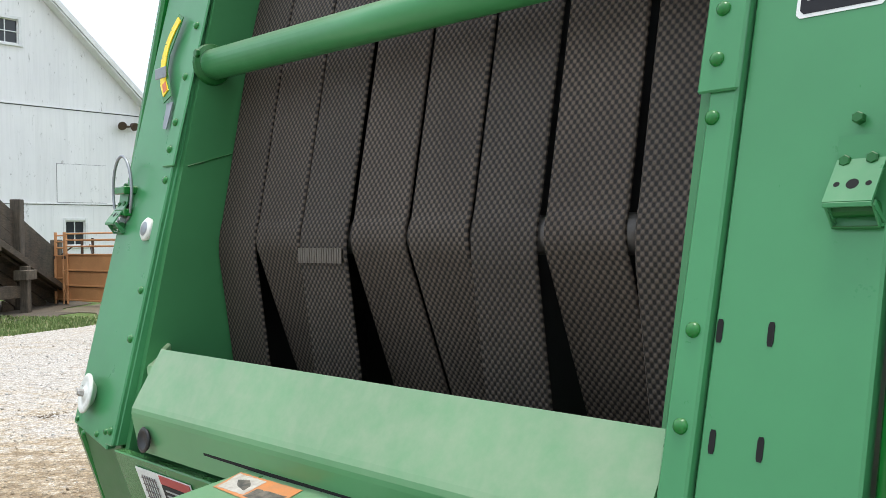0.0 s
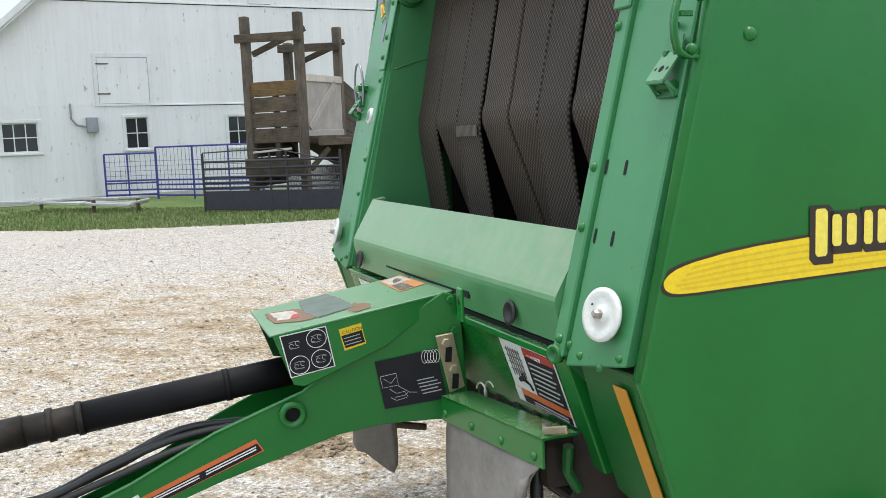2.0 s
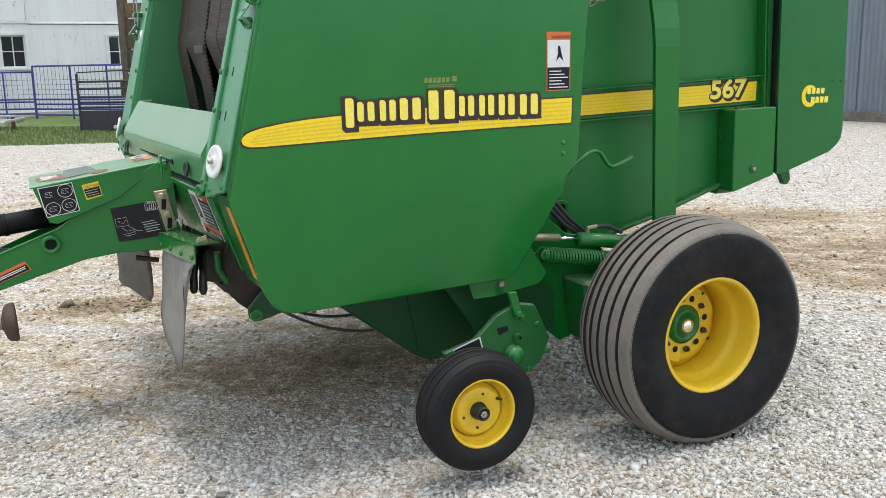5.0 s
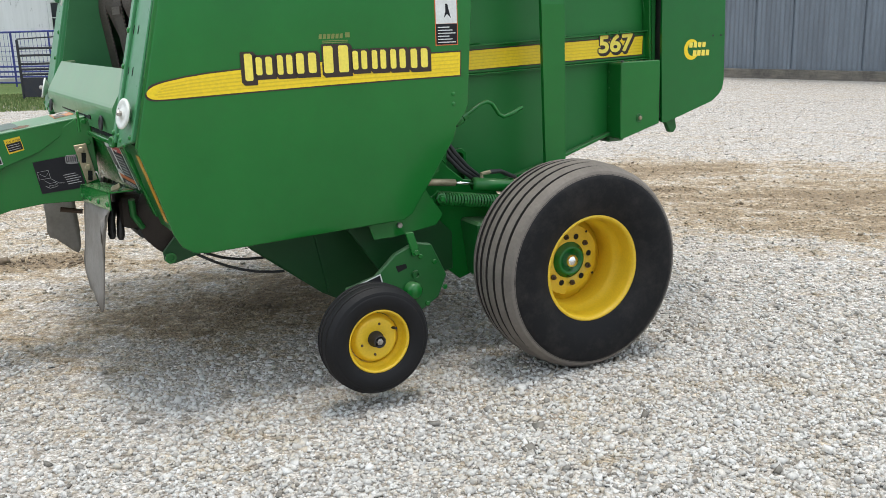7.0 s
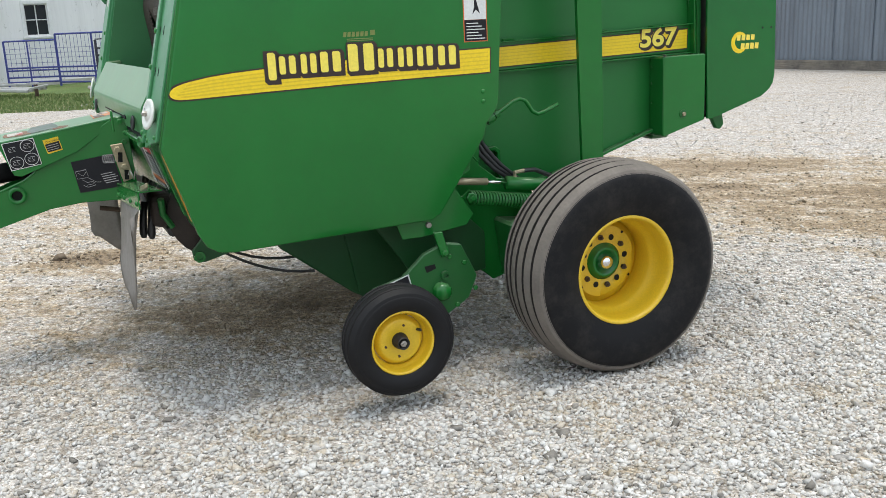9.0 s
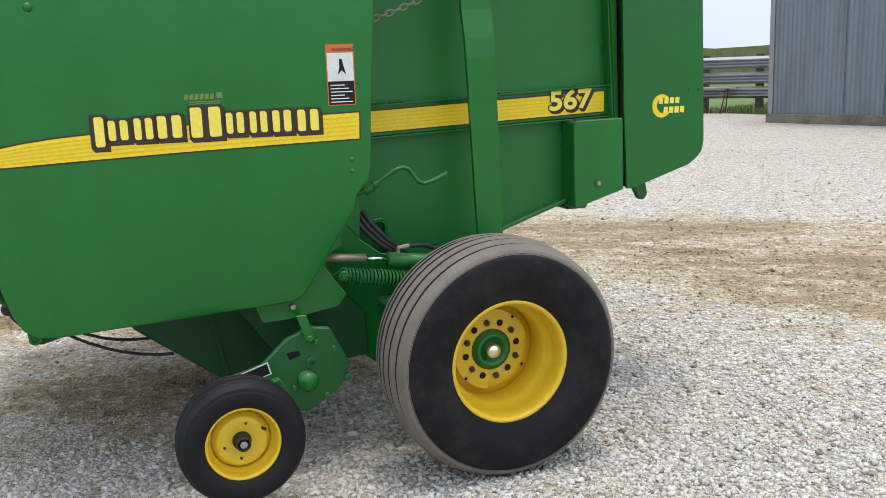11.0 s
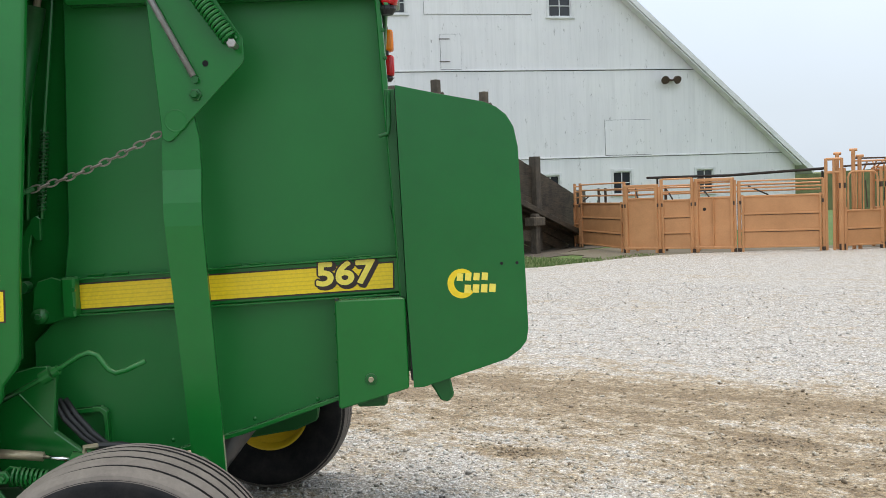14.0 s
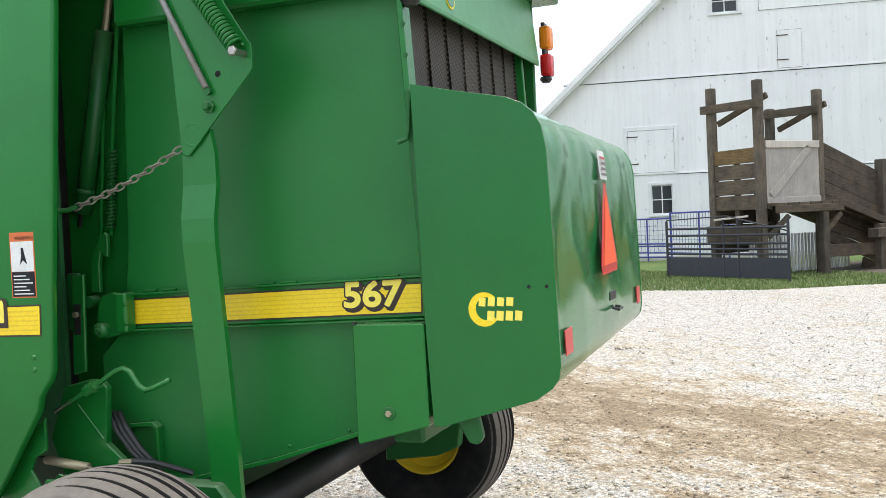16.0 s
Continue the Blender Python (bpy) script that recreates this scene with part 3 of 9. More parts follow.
clods = np.concatenate([spread(-9.0, 9.0, 3.0, 15.0, 1.2), spread(-2.0, 5.5, 5.0, 8.2, 8)] + [np.array(c) + rng.normal(0, 1, (50, 2)) * (0.16, 0.07) for c in ((2.46, 6.61), (1.15, 5.49), (-3.9, 9.0), (-1.75, 3.42), (-1.95, 3.35), (-1.5, 3.5), (0.3, 2.7))])
chips("dark_clods", clods, rng.gamma(2.0, 0.004, len(clods)) + 0.006, surface("dry_mud_clods", (0.20, 0.155, 0.11), (0.12, 0.09, 0.065), 20, 90, 0.95, 0.03), "scattered dark clods of dry mud and straw")
chips("loose_gravel", near, rng.gamma(4.0, 0.0022, len(near)) + 0.0065, CHIPS, "loose angular pale limestone chips lying on the yard")


# ---- grass along the yard ----
def grass_mat():
    m, n, l, b = node_mat("grass_blades")
    geo = n.new("ShaderNodeNewGeometry")
    c = ramp(n, l, geo.outputs["Random Per Island"], [(0, (0.095, 0.145, 0.036)), (0.55, (0.150, 0.215, 0.062)), (0.85, (0.23, 0.265, 0.10)), (1, (0.37, 0.34, 0.18))])
    l.new(c.outputs["Color"], b.inputs["Base Color"])
    b.inputs["Roughness"].default_value = 0.7
    return m


def blades(name, spots, height, mat, label, category="grass", width=0.012):
    n = len(spots)
    a = rng.uniform(0, 2 * math.pi, n)
    h = height * rng.uniform(0.45, 1.2, n)
    lean = rng.normal(0, 0.35, (n, 2)) * h[:, None]
    side = np.stack([np.cos(a), np.sin(a)], 1) * width * rng.uniform(0.7, 1.6, n)[:, None]
    v = np.zeros((n, 5, 3))
    v[:, 0, :2], v[:, 1, :2] = spots - side, spots + side
    v[:, 2, :2], v[:, 3, :2] = spots + lean * 0.4 + side * 0.7, spots + lean * 0.4 - side * 0.7
    v[:, 4, :2] = spots + lean
    v[:, :2, 2], v[:, 2, 2], v[:, 3, 2], v[:, 4, 2] = -0.03, h * 0.6, h * 0.6, h
    f4 = np.array([0, 1, 2, 3])[None] + 5 * np.arange(n)[:, None]
    f3 = np.array([3, 2, 4])[None] + 5 * np.arange(n)[:, None]
    me = bpy.data.meshes.new(name)
    me.from_pydata(v.reshape(-1, 3).tolist(), [], f4.tolist() + f3.tolist())
    me.materials.append(mat)
    return tagged(new(name, me), label, category, kind="stuff")


def strip(path, depth, per_m):
    out = []
    for (x0, y0), (x1, y1) in zip(path, path[1:]):
        k = int(math.hypot(x1 - x0, y1 - y0) * depth * per_m)
        f, g = rng.uniform(0, 1, k), rng.uniform(-0.02, 1, k)
        nx, ny = -(y1 - y0), x1 - x0
        s = math.hypot(nx, ny)
        out.append(np.stack([x0 + (x1 - x0) * f + nx / s * g * depth, y0 + (y1 - y0) * f + ny / s * g * depth], 1))
    return np.concatenate(out)


GRASS = grass_mat()
blades("lawn_grass", strip(EDGE[1:8], 5.5, 230), 0.055, GRASS, "low mown green grass between the yard and the barn")
blades("edge_tufts", strip([(x, y - 0.12) for x, y in EDGE[2:9]], 0.7, 120), 0.05, GRASS, "uneven tufts of grass along the gravel edge")
blades("fence_grass", strip([(-1.5, 27.2), (0.8, 27.9), (2.9, 26.6)], 3.5, 220), 0.2, GRASS, "rough green grass below the guardrail fence")


# ---- crops on the horizon ----
def crop_mat():
    m, n, l, b = node_mat("hazed_standing_crop")
    big = noise_node(n, l, 0.08, 4, 0.6)
    fine = noise_node(n, l, 3.0, 5, 0.7, stretch=(1, 1, 0.4))
    # far haze is mixed into these greens, paler than the plants
    c = ramp(n, l, fine.outputs["Fac"], [(0.25, (0.09, 0.11, 0.05)), (0.6, (0.18, 0.20, 0.10)), (0.8, (0.28, 0.28, 0.155))])
    d = ramp(n, l, big.outputs["Fac"], [(0.3, (0.85, 0.9, 0.8)), (0.7, (1.15, 1.1, 1.0))])
    l.new(mix(n, l, 1.0, c.outputs["Color"], d.outputs["Color"], "MULTIPLY"), b.inputs["Base Color"])
    b.inputs["Roughness"].default_value = 0.9
    return m


CROP = crop_mat()


def crop_field(name, x0, x1, y0, y1, h, label):
    bm = bmesh.new()
    nx, ny = 90, 12
    g = [[bm.verts.new((x0 + (x1 - x0) * i / nx, y0 + (y1 - y0) * (j / ny) ** 2, h + 0.14 * rng.normal())) for j in range(ny + 1)] for i in range(nx + 1)]
    for i in range(nx):
        for j in range(ny):
            bm.faces.new((g[i][j], g[i + 1][j], g[i + 1][j + 1], g[i][j + 1]))
    foot = [bm.verts.new((v[0].co.x, v[0].co.y, -0.03)) for v in g]
    for i in range(nx):
        bm.faces.new((foot[i], foot[i + 1], g[i + 1][0], g[i][0]))
    for row in (g[0], g[-1]):
        fo = [bm.verts.new((v.co.x, v.co.y, -0.03)) for v in row]
        for j in range(ny):
            bm.faces.new((row[j], row[j + 1], fo[j + 1], fo[j]))
    return tagged(part(name, bm, CROP), label, "crop field", kind="stuff")


crop_field("crop_field", -160, 260, 62, 420, 2.3, "tall green standing crop in a field beyond the fence")
crop_field("crop_field", -260, -62, 30, 400, 2.4, "tall green standing crop in a field behind the barn")


# bare trodden soil below the loading chute
def soil_bare():
    return surface("trodden_dark_soil", (0.105, 0.085, 0.062), (0.055, 0.045, 0.033), 3.0, 40, 0.95, 0.03, 0, 0.6, 0.01)


rim = []
corners = [(-13.2, 18.9), (-11.2, 18.7), (-9.6, 19.3), (-9.2, 20.6), (-9.1, 22.0), (-9.6, 23.4), (-10.2, 26.6), (-13.0, 26.8)]
for (ax_, ay_), (bx_, by_) in zip(corners, corners[1:] + corners[:1]):
    for i in range(8):
        f = i / 8
        w = noise.noise(Vector((ax_ + (bx_ - ax_) * f, ay_ + (by_ - ay_) * f, 2)) * 1.1) * 0.5
        rim.append((ax_ + (bx_ - ax_) * f + w, ay_ + (by_ - ay_) * f + w))
tagged(part("bare_soil", prism(rim, 2, -0.05, -0.012), soil_bare()), "bare dark trodden soil under the loading chute", "soil", kind="structure")

rim = []
corners = [(-9.8, 22.3), (-8.4, 21.4), (-6.9, 20.8), (-5.0, 22.0), (-2.0, 24.0), (0.6, 26.2), (1.0, 27.4), (-3.0, 27.0), (-9.5, 25.5)]
for (ax_, ay_), (bx_, by_) in zip(corners, corners[1:] + corners[:1]):
    for i in range(8):
        f = i / 8
        w = noise.noise(Vector((ax_ + (bx_ - ax_) * f, ay_ + (by_ - ay_) * f, 5)) * 1.1) * 0.5
        rim.append((ax_ + (bx_ - ax_) * f + w, ay_ + (by_ - ay_) * f + w))
tagged(part("pen_soil", prism(rim, 2, -0.05, -0.008), surface("trodden_pen_soil", (0.17, 0.14, 0.10), (0.09, 0.095, 0.045), 2.0, 40, 0.95, 0.03, 0, 0.6, 0.01)), "bare brown trodden soil along the cattle pens", "soil", kind="structure")


# ---- barn ----
def siding_mat():
    """White limewashed boards: narrow vertical boards, peeling and streaked grey."""
    m, n, l, b = node_mat("old_white_siding")
    oi = n.new("ShaderNodeObjectInfo")
    streak = noise_node(n, l, 1.0, 6, 0.7, stretch=(9.0, 9.0, 0.5))
    big = noise_node(n, l, 0.3, 5, 0.6)
    chip = noise_node(n, l, 2.6, 9, 0.8, stretch=(2.2, 2.2, 0.8))
    c = ramp(n, l, streak.outputs["Fac"], [(0.25, (0.71, 0.70, 0.692)), (0.55, (0.775, 0.762, 0.755))])
    d = ramp(n, l, big.outputs["Fac"], [(0.3, (0.93, 0.93, 0.94)), (0.7, (1.03, 1.03, 1.02))])
    c = mix(n, l, 1.0, c.outputs["Color"], d.outputs["Color"], "MULTIPLY")
    p = ramp(n, l, chip.outputs["Fac"], [(0.600, (0, 0, 0)), (0.65, (0.9, 0.9, 0.9))])
    c = mix(n, l, p.outputs["Color"], c, (0.30, 0.285, 0.265))
    rv = ramp(n, l, oi.outputs["Random"], [(0, (0.97, 0.97, 0.97)), (1, (1.02, 1.02, 1.02))])
    c = mix(n, l, 1.0, c, rv.outputs["Color"], "MULTIPLY")
    l.new(c, b.inputs["Base Color"])
    b.inputs["Roughness"].default_value = 0.8
    bump(n, l, b, streak.outputs["Fac"], 0.3, 0.004)
    return m


SIDING = siding_mat()
ROOFING = surface("grey_roofing", (0.42, 0.42, 0.42), (0.28, 0.27, 0.26), 1.0, 20, 0.7)
STONE_BASE = surface("limewashed_footing", (0.52, 0.50, 0.46), (0.3, 0.28, 0.25), 1.5, 25, 0.9, 0.05, 0, 0.5, 0.01)
TRIM = surface("white_trim", (0.74, 0.74, 0.73), (0.5, 0.5, 0.48), 3, 40, 0.7)
INSIDE = plain("barn_dark_inside", (0.02, 0.02, 0.02), 0.9)

barn = empty("barn", pose(-19.8, 24.183, 0, 0, 0, 51.5), "large old white wooden barn with peeling boards", "barn")
SL, SR, APEX = -7.2, 18.1, 5.3
PITCH = 0.905


def roof_z(s):
    return 13.95 - PITCH * abs(s - APEX) * (1.0 if s < APEX else 0.985)


HOLES = [(-4.40, -3.36, 1.62, 2.53), (-0.70, 0.03, 1.60, 2.62), (2.72, 3.45, 1.55, 2.58), (1.57, 2.44, 8.45, 9.25), (7.92, 8.80, 8.34, 9.15), (10.33, 11.06, 1.55, 2.42), (13.8, 14.5, 1.5, 2.4), (7.45, 8.15, 1.45, 2.35)]
board_w = 0.30


def barn_board(bm, s0, s1, z0, z1, top, proud):
    """One board; its top may follow the roof."""
    za, zb = (min(z1, roof_z(s0) - 0.02), min(z1, roof_z(s1) - 0.02)) if top else (z1, z1)
    if min(za, zb) <= z0 + 0.02:
        return
    prism([(s0 + 0.0002, z0), (s1 - 0.0002, z0), (s1 - 0.0002, zb), (s0 + 0.0002, za)], 1, -0.02 - proud, 0.02, 0, bm)


def cut_spans(s0, s1, z0, z1):
    spans = [(z0, z1)]
    for a, b, c, d in HOLES:
        if b > s0 and a < s1:
            out = []
            for u, v in spans:
                if d <= u or c >= v:
                    out.append((u, v))
                else:
                    if c > u:
                        out.append((u, c))
                    if d < v:
                        out.append((d, v))
            spans = out
    return spans


# backing wall with its openings
for wall_name, lo, hi in (("wall_lower", 0.12, 3.0), ("wall_middle", 3.02, 6.33), ("wall_upper", 6.36, 14.0)):
    bm = bmesh.new()
    edges_s = sorted({SL, SR, APEX, *[v for h in HOLES for v in h[:2]]})
    for a, b2 in zip(edges_s, edges_s[1:]):
        for u, v in cut_spans(a + 0.01, b2 - 0.01, lo, hi):
            za, zb = min(v, roof_z(a) - 0.03), min(v, roof_z(b2) - 0.03)
            if max(za, zb) > u + 0.03:
                prism([(a, u), (b2, u), (b2, max(zb, u + 0.01)), (a, max(za, u + 0.01))], 1, 0.02, 0.16, 0, bm)
    part(wall_name, bm, SIDING, barn)
for i in range(int((SR - SL) / board_w)):
    s0 = SL + i * board_w
    s1 = min(s0 + board_w, SR)
    for lo, hi, top in ((0.12, 3.031, True), (3.029, 6.33, True), (6.37, 14.0, True)):
        pr = rng.uniform(0, 0.002)
        # boards beside an opening stop at its edge
        cuts = sorted({s0, s1, *[v for h in HOLES if h[2] < hi and h[3] > lo for v in h[:2] if s0 < v < s1]})
        for a, b2 in zip(cuts, cuts[1:]):
            for u, v in cut_spans(a + 0.004, b2 - 0.004, lo, hi):
                bm = bmesh.new()
                barn_board(bm, a, b2, u + 0.004, v, v == hi, pr)
                if bm.verts:
                    part("siding_board", bm, SIDING, barn)
                else:
                    bm.free()
part("drip_board", box((0.16, -0.055, 2.99), (SR, 0.02, 3.04), 0.006), SIDING, barn)
part("drip_board", box((SL + 3.6, -0.055, 6.325), (SR - 4.0, 0.02, 6.375), 0.006), SIDING, barn)
# dark strips painted in as the shadow under the drip boards
part("drip_shadow_strip", box((0.16, -0.032, 2.972), (SR, -0.005, 2.99)), INSIDE, barn)
part("drip_shadow_strip", box((SL + 3.6, -0.032, 6.30), (SR - 4.0, -0.005, 6.325)), INSIDE, barn)
part("footing", box((SL - 0.05, -0.09, -0.05), (SR + 0.05, 0.25, 0.13), 0.01), STONE_BASE, barn)
part("side_wall", box((SL, 0.16, 0.0), (SL + 0.15, 24, 2.9), 0), SIDING, barn)
part("side_wall", box((SR - 0.15, 0.16, 0.0), (SR, 24, 2.4), 0), SIDING, barn)
part("back_wall", prism([(SL, 0), (SR, 0), (SR, roof_z(SR) - 0.05), (APEX, roof_z(APEX) - 0.05), (SL, roof_z(SL) - 0.05)], 1, 23.85, 24.0), SIDING, barn)
for sgn, s_end in ((-1, SL - 0.55), (1, SR + 0.5)):
    ze = roof_z(s_end)
    bm = prism([(APEX, roof_z(APEX)), (s_end, ze), (s_end, ze + 0.20), (APEX, roof_z(APEX) + 0.20)], 1, -0.45, 24.4)
    part("roof_slope", bm, ROOFING, barn)
    bm = prism([(APEX, roof_z(APEX) - 0.02), (s_end + sgn * 0.02, ze - 0.02), (s_end + sgn * 0.02, ze + 0.22), (APEX, roof_z(APEX) + 0.22)], 1, -0.49, -0.452)
    part("barge_board", bm, TRIM, barn)
    bm = prism([(APEX, roof_z(APEX) - 0.10), (s_end - sgn * 0.5, roof_z(s_end - sgn * 0.5) - 0.10), (s_end - sgn * 0.5, roof_z(s_end - sgn * 0.5) - 0.02), (APEX, roof_z(APEX) - 0.02)], 1, -0.44, -0.026)
    part("soffit", bm, TRIM, barn)


def barn_window(a, b, c, d, cols, rows):
    w = empty("window")
    w.parent = barn
    part("pane", box((a, 0.06, c), (b, 0.07, d)), GLASS_DARK, w)
    bm = None
    for lo, hi in (((a - 0.10, -0.055, c - 0.02), (a, 0.05, d + 0.1)), ((b, -0.055, c - 0.02), (b + 0.10, 0.05, d + 0.1)), ((a, -0.055, d), (b, 0.05, d + 0.1))):
        bm = box(lo, hi, 0.006, bm)
    part("frame", bm, TRIM, w)
    part("sill", box((a - 0.13, -0.09, c - 0.09), (b + 0.13, 0.05, c - 0.02), 0.008), TRIM, w)
    bm = None
    for i in range(1, cols):
        x = a + (b - a) * i / cols
        bm = box((x - 0.016, 0.02, c), (x + 0.016, 0.055, d), 0.003, bm)
    for j in range(1, rows):
        z = c + (d - c) * j / rows
        bm = box((a, 0.015, z - 0.016), (b, 0.05, z + 0.016), 0.003, bm)
    for lo, hi in (((a, 0.01, c), (a + 0.035, 0.05, d)), ((b - 0.035, 0.01, c), (b, 0.05, d)), ((a, 0.012, c), (b, 0.048, c + 0.035)), ((a, 0.012, d - 0.035), (b, 0.048, d))):
        bm = box(lo, hi, 0.003, bm)
    part("sash", bm, TRIM, w)


for k, h in enumerate(HOLES):
    barn_window(*h, 3 if k == 0 else 2, 2)


def barn_door(a, b, c, d, hinge):
    dr = empty("hatch_door")
    dr.parent = barn
    kboards = max(2, int((b - a) / 0.28))
    for i in range(kboards):
        x0, x1 = a + (b - a) * i / kboards, a + (b - a) * (i + 1) / kboards
        part("door_board", box((x0 + 0.0003, -0.050, c), (x1 - 0.0003, -0.03, d), 0.002), SIDING, dr)
    part("seam", box((a - 0.008, -0.034, c - 0.010), (b + 0.006, -0.029, d + 0.010)), INSIDE, dr)
    if hinge:
        for z in (c + (d - c) * 0.2, c + (d - c) * 0.85):
            part("strap_hinge", box((a - 0.05, -0.07, z), (a + 0.35, -0.063, z + 0.035), 0.002), RUST, dr)


barn_door(-1.44, 0.13, 3.08, 4.55, True)
for lo, hi in (((-1.58, -0.060, 3.00), (-1.45, -0.021, 4.70)), ((0.14, -0.060, 3.00), (0.27, -0.021, 4.70)), ((-1.45, -0.060, 4.56), (0.14, -0.021, 4.70)), ((-1.45, -0.060, 3.00), (0.14, -0.021, 3.07))):
    part("door_trim", box(lo, hi, 0.005), TRIM, barn)
barn_door(3.70, 4.48, 6.40, 7.68, True)
barn_door(10.04, 11.92, 3.06, 4.40, False)
barn_door(3.13, 7.23, 8.42, 9.9, False)

meter = empty("meter_box", pose(-19.8, 24.183, 0, 0, 0, 51.5), "grey electric meter box on the barn wall", "meter box")
part("case", box((-1.92, -0.30, 2.16), (-1.58, -0.028, 2.66), 0.03, segments=2), GALV, meter)
part("conduit", tube([(-2.35, -0.06, 3.1), (-2.35, -0.06, 2.62), (-2.2, -0.08, 2.42), (-1.9, -0.1, 2.35)], 0.03), GALV, meter)
part("lower_conduit", tube([(-1.75, -0.08, 2.16), (-1.75, -0.06, 0.15)], 0.022), TRIM, meter)
flood = empty("flood_light", pose(-19.8, 24.183, 0, 0, 0, 51.5), "small dark twin floodlight under the barn gable", "lamp")
part("bracket", box((12.5, -0.2, 5.86), (12.85, -0.028, 5.92), 0.01), RUST, flood)
for dx in (-0.22, 0.22):
    part("head", lathe([(0.0, 0), (0.09, 0.02), (0.16, 0.18), (0.16, 0.2), (0, 0.2)], (12.68 + dx, -0.18, 5.95), (dx, -1, -0.5), 16), RUST, flood)


# ---- loading chute ----
chute = empty("loading_chute", pose(0, 0, 0), "weathered wooden cattle loading chute with tall posts and ramp", "loading chute")
PA, PB, PC, PE = (-11.97, 18.5), (-10.52, 18.54), (-10.7, 20.75), (-12.15, 20.7)
for (x, y), h in ((PA, 4.64), (PB, 4.64), (PC, 4.5), (PE, 4.2)):
    part("post", box((x - 0.098, y - 0.098, -0.1), (x + 0.098, y + 0.098, h), 0.018), WOOD_DARK, chute)


def bar(name, p, q, w, h, mat, parent, bevel=0.008, label=""):
    """A straight board from p to q, w wide (level) and h high."""
    p, q = Vector(p), Vector(q)
    d = q - p
    ln = d.length
    rot = d.to_track_quat("X", "Z").to_matrix().to_4x4()
    return part(name, box((0, -w / 2, -h / 2), (ln, w / 2, h / 2), bevel, m=Matrix.Translation(p) @ rot), mat, parent, label)


bar("cross_beam", (PA[0] - 0.2, PA[1] - 0.143, 4.12), (PB[0] + 0.2, PB[1] - 0.143, 4.08), 0.09, 0.2, WOOD_PLANK, chute)
bar("cross_beam", (PE[0] - 0.2, PE[1] - 0.143, 4.05), (PC[0] + 0.15, PC[1] - 0.143, 4.0), 0.09, 0.2, WOOD_PLANK, chute)
bar("brace", (PA[0] + 0.12, PA[1] + 0.1, 3.75), (PB[0], PC[1] - 1.9, 4.3), 0.08, 0.14, WOOD_PLANK, chute)
bar("brace", (PE[0] + 0.1, PE[1] + 0.2, 3.65), (PC[0] + 0.1, PC[1] + 0.2, 4.15), 0.08, 0.14, WOOD_PLANK, chute)
for i in range(4):
    z = 1.62 + i * 0.37
    part("plank", box((PA[0] + 0.08, PA[1] - 0.05, z), (PB[0] - 0.08, PB[1] - 0.01, z + 0.345), 0.008), WOOD_LICHEN if i == 3 else WOOD_PLANK, chute)
part("plank", box((PA[0] - 0.1, PA[1] - 0.2, 0.85), (PB[0] + 0.1, PB[1] - 0.14, 1.25), 0.01), WOOD_PLANK, chute)
part("mid_post", box((PA[0] + 0.66, PA[1] + 0.0, 0.9), (PA[0] + 0.80, PA[1] + 0.10, 3.0), 0.01), WOOD_DARK, chute)
bar("split_board", (PA[0] + 0.15, PA[1] - 0.18, 1.40), (PB[0] - 0.25, PB[1] - 0.18, 1.47), 0.05, 0.05, WOOD_PALE, chute, label="pale split board")
part("side_post", box((PB[0] - 0.16, PB[1] + 0.14, 1.0), (PB[0] - 0.04, PB[1] + 0.26, 3.3), 0.01), WOOD_DARK, chute)
gate = empty("side_gate")
gate.parent = chute
x = -10.58
part("boarding", box((x - 0.03, PB[1] + 0.24, 1.72), (x, PC[1] - 0.14, 3.22), 0.004), WOOD_PALE, gate, "pale grey boarded gate")
for z in (1.72, 3.06):
    part("rail", box((x + 0.003, PB[1] + 0.24, z), (x + 0.04, PC[1] - 0.14, z + 0.17), 0.006), WOOD_PALE, gate)
bar("diagonal", (x + 0.022, PB[1] + 0.4, 1.92), (x + 0.022, PC[1] - 0.5, 3.06), 0.036, 0.20, WOOD_PALE, gate)
for i in range(6):
    part("deck_board", box((-12.2 + i * 0.01, PB[1] + 0.1 + i * 0.37, 1.69), (-10.12, PB[1] + 0.44 + i * 0.37, 1.75), 0.006), WOOD_PLANK, chute)
part("deck_beam", box((-10.2, PB[1] + 0.1, 1.51), (-10.08, PC[1] + 0.1, 1.688), 0.01), WOOD_PLANK_Y, chute)
part("deck_leg", box((-10.3, PB[1] + 1.6, -0.1), (-10.1, PB[1] + 1.8, 1.52), 0.015), WOOD_DARK, chute)
bar("deck_brace", (-10.2, PB[1] + 1.78, 1.0), (-10.15, PC[1] + 0.05, 1.45), 0.08, 0.12, WOOD_PLANK_Y, chute)
for z in (0.55, 0.92, 1.28):
    part("back_board", box((-12.2, PB[1] + 0.3, z), (-12.14, PC[1] + 0.2, z + 0.34), 0.008), WOOD_PLANK_Y, chute)
bar("brace", (-10.45, PB[1] + 0.12, 0.95), (-10.15, PB[1] + 0.5, 1.45), 0.1, 0.12, WOOD_PLANK, chute)
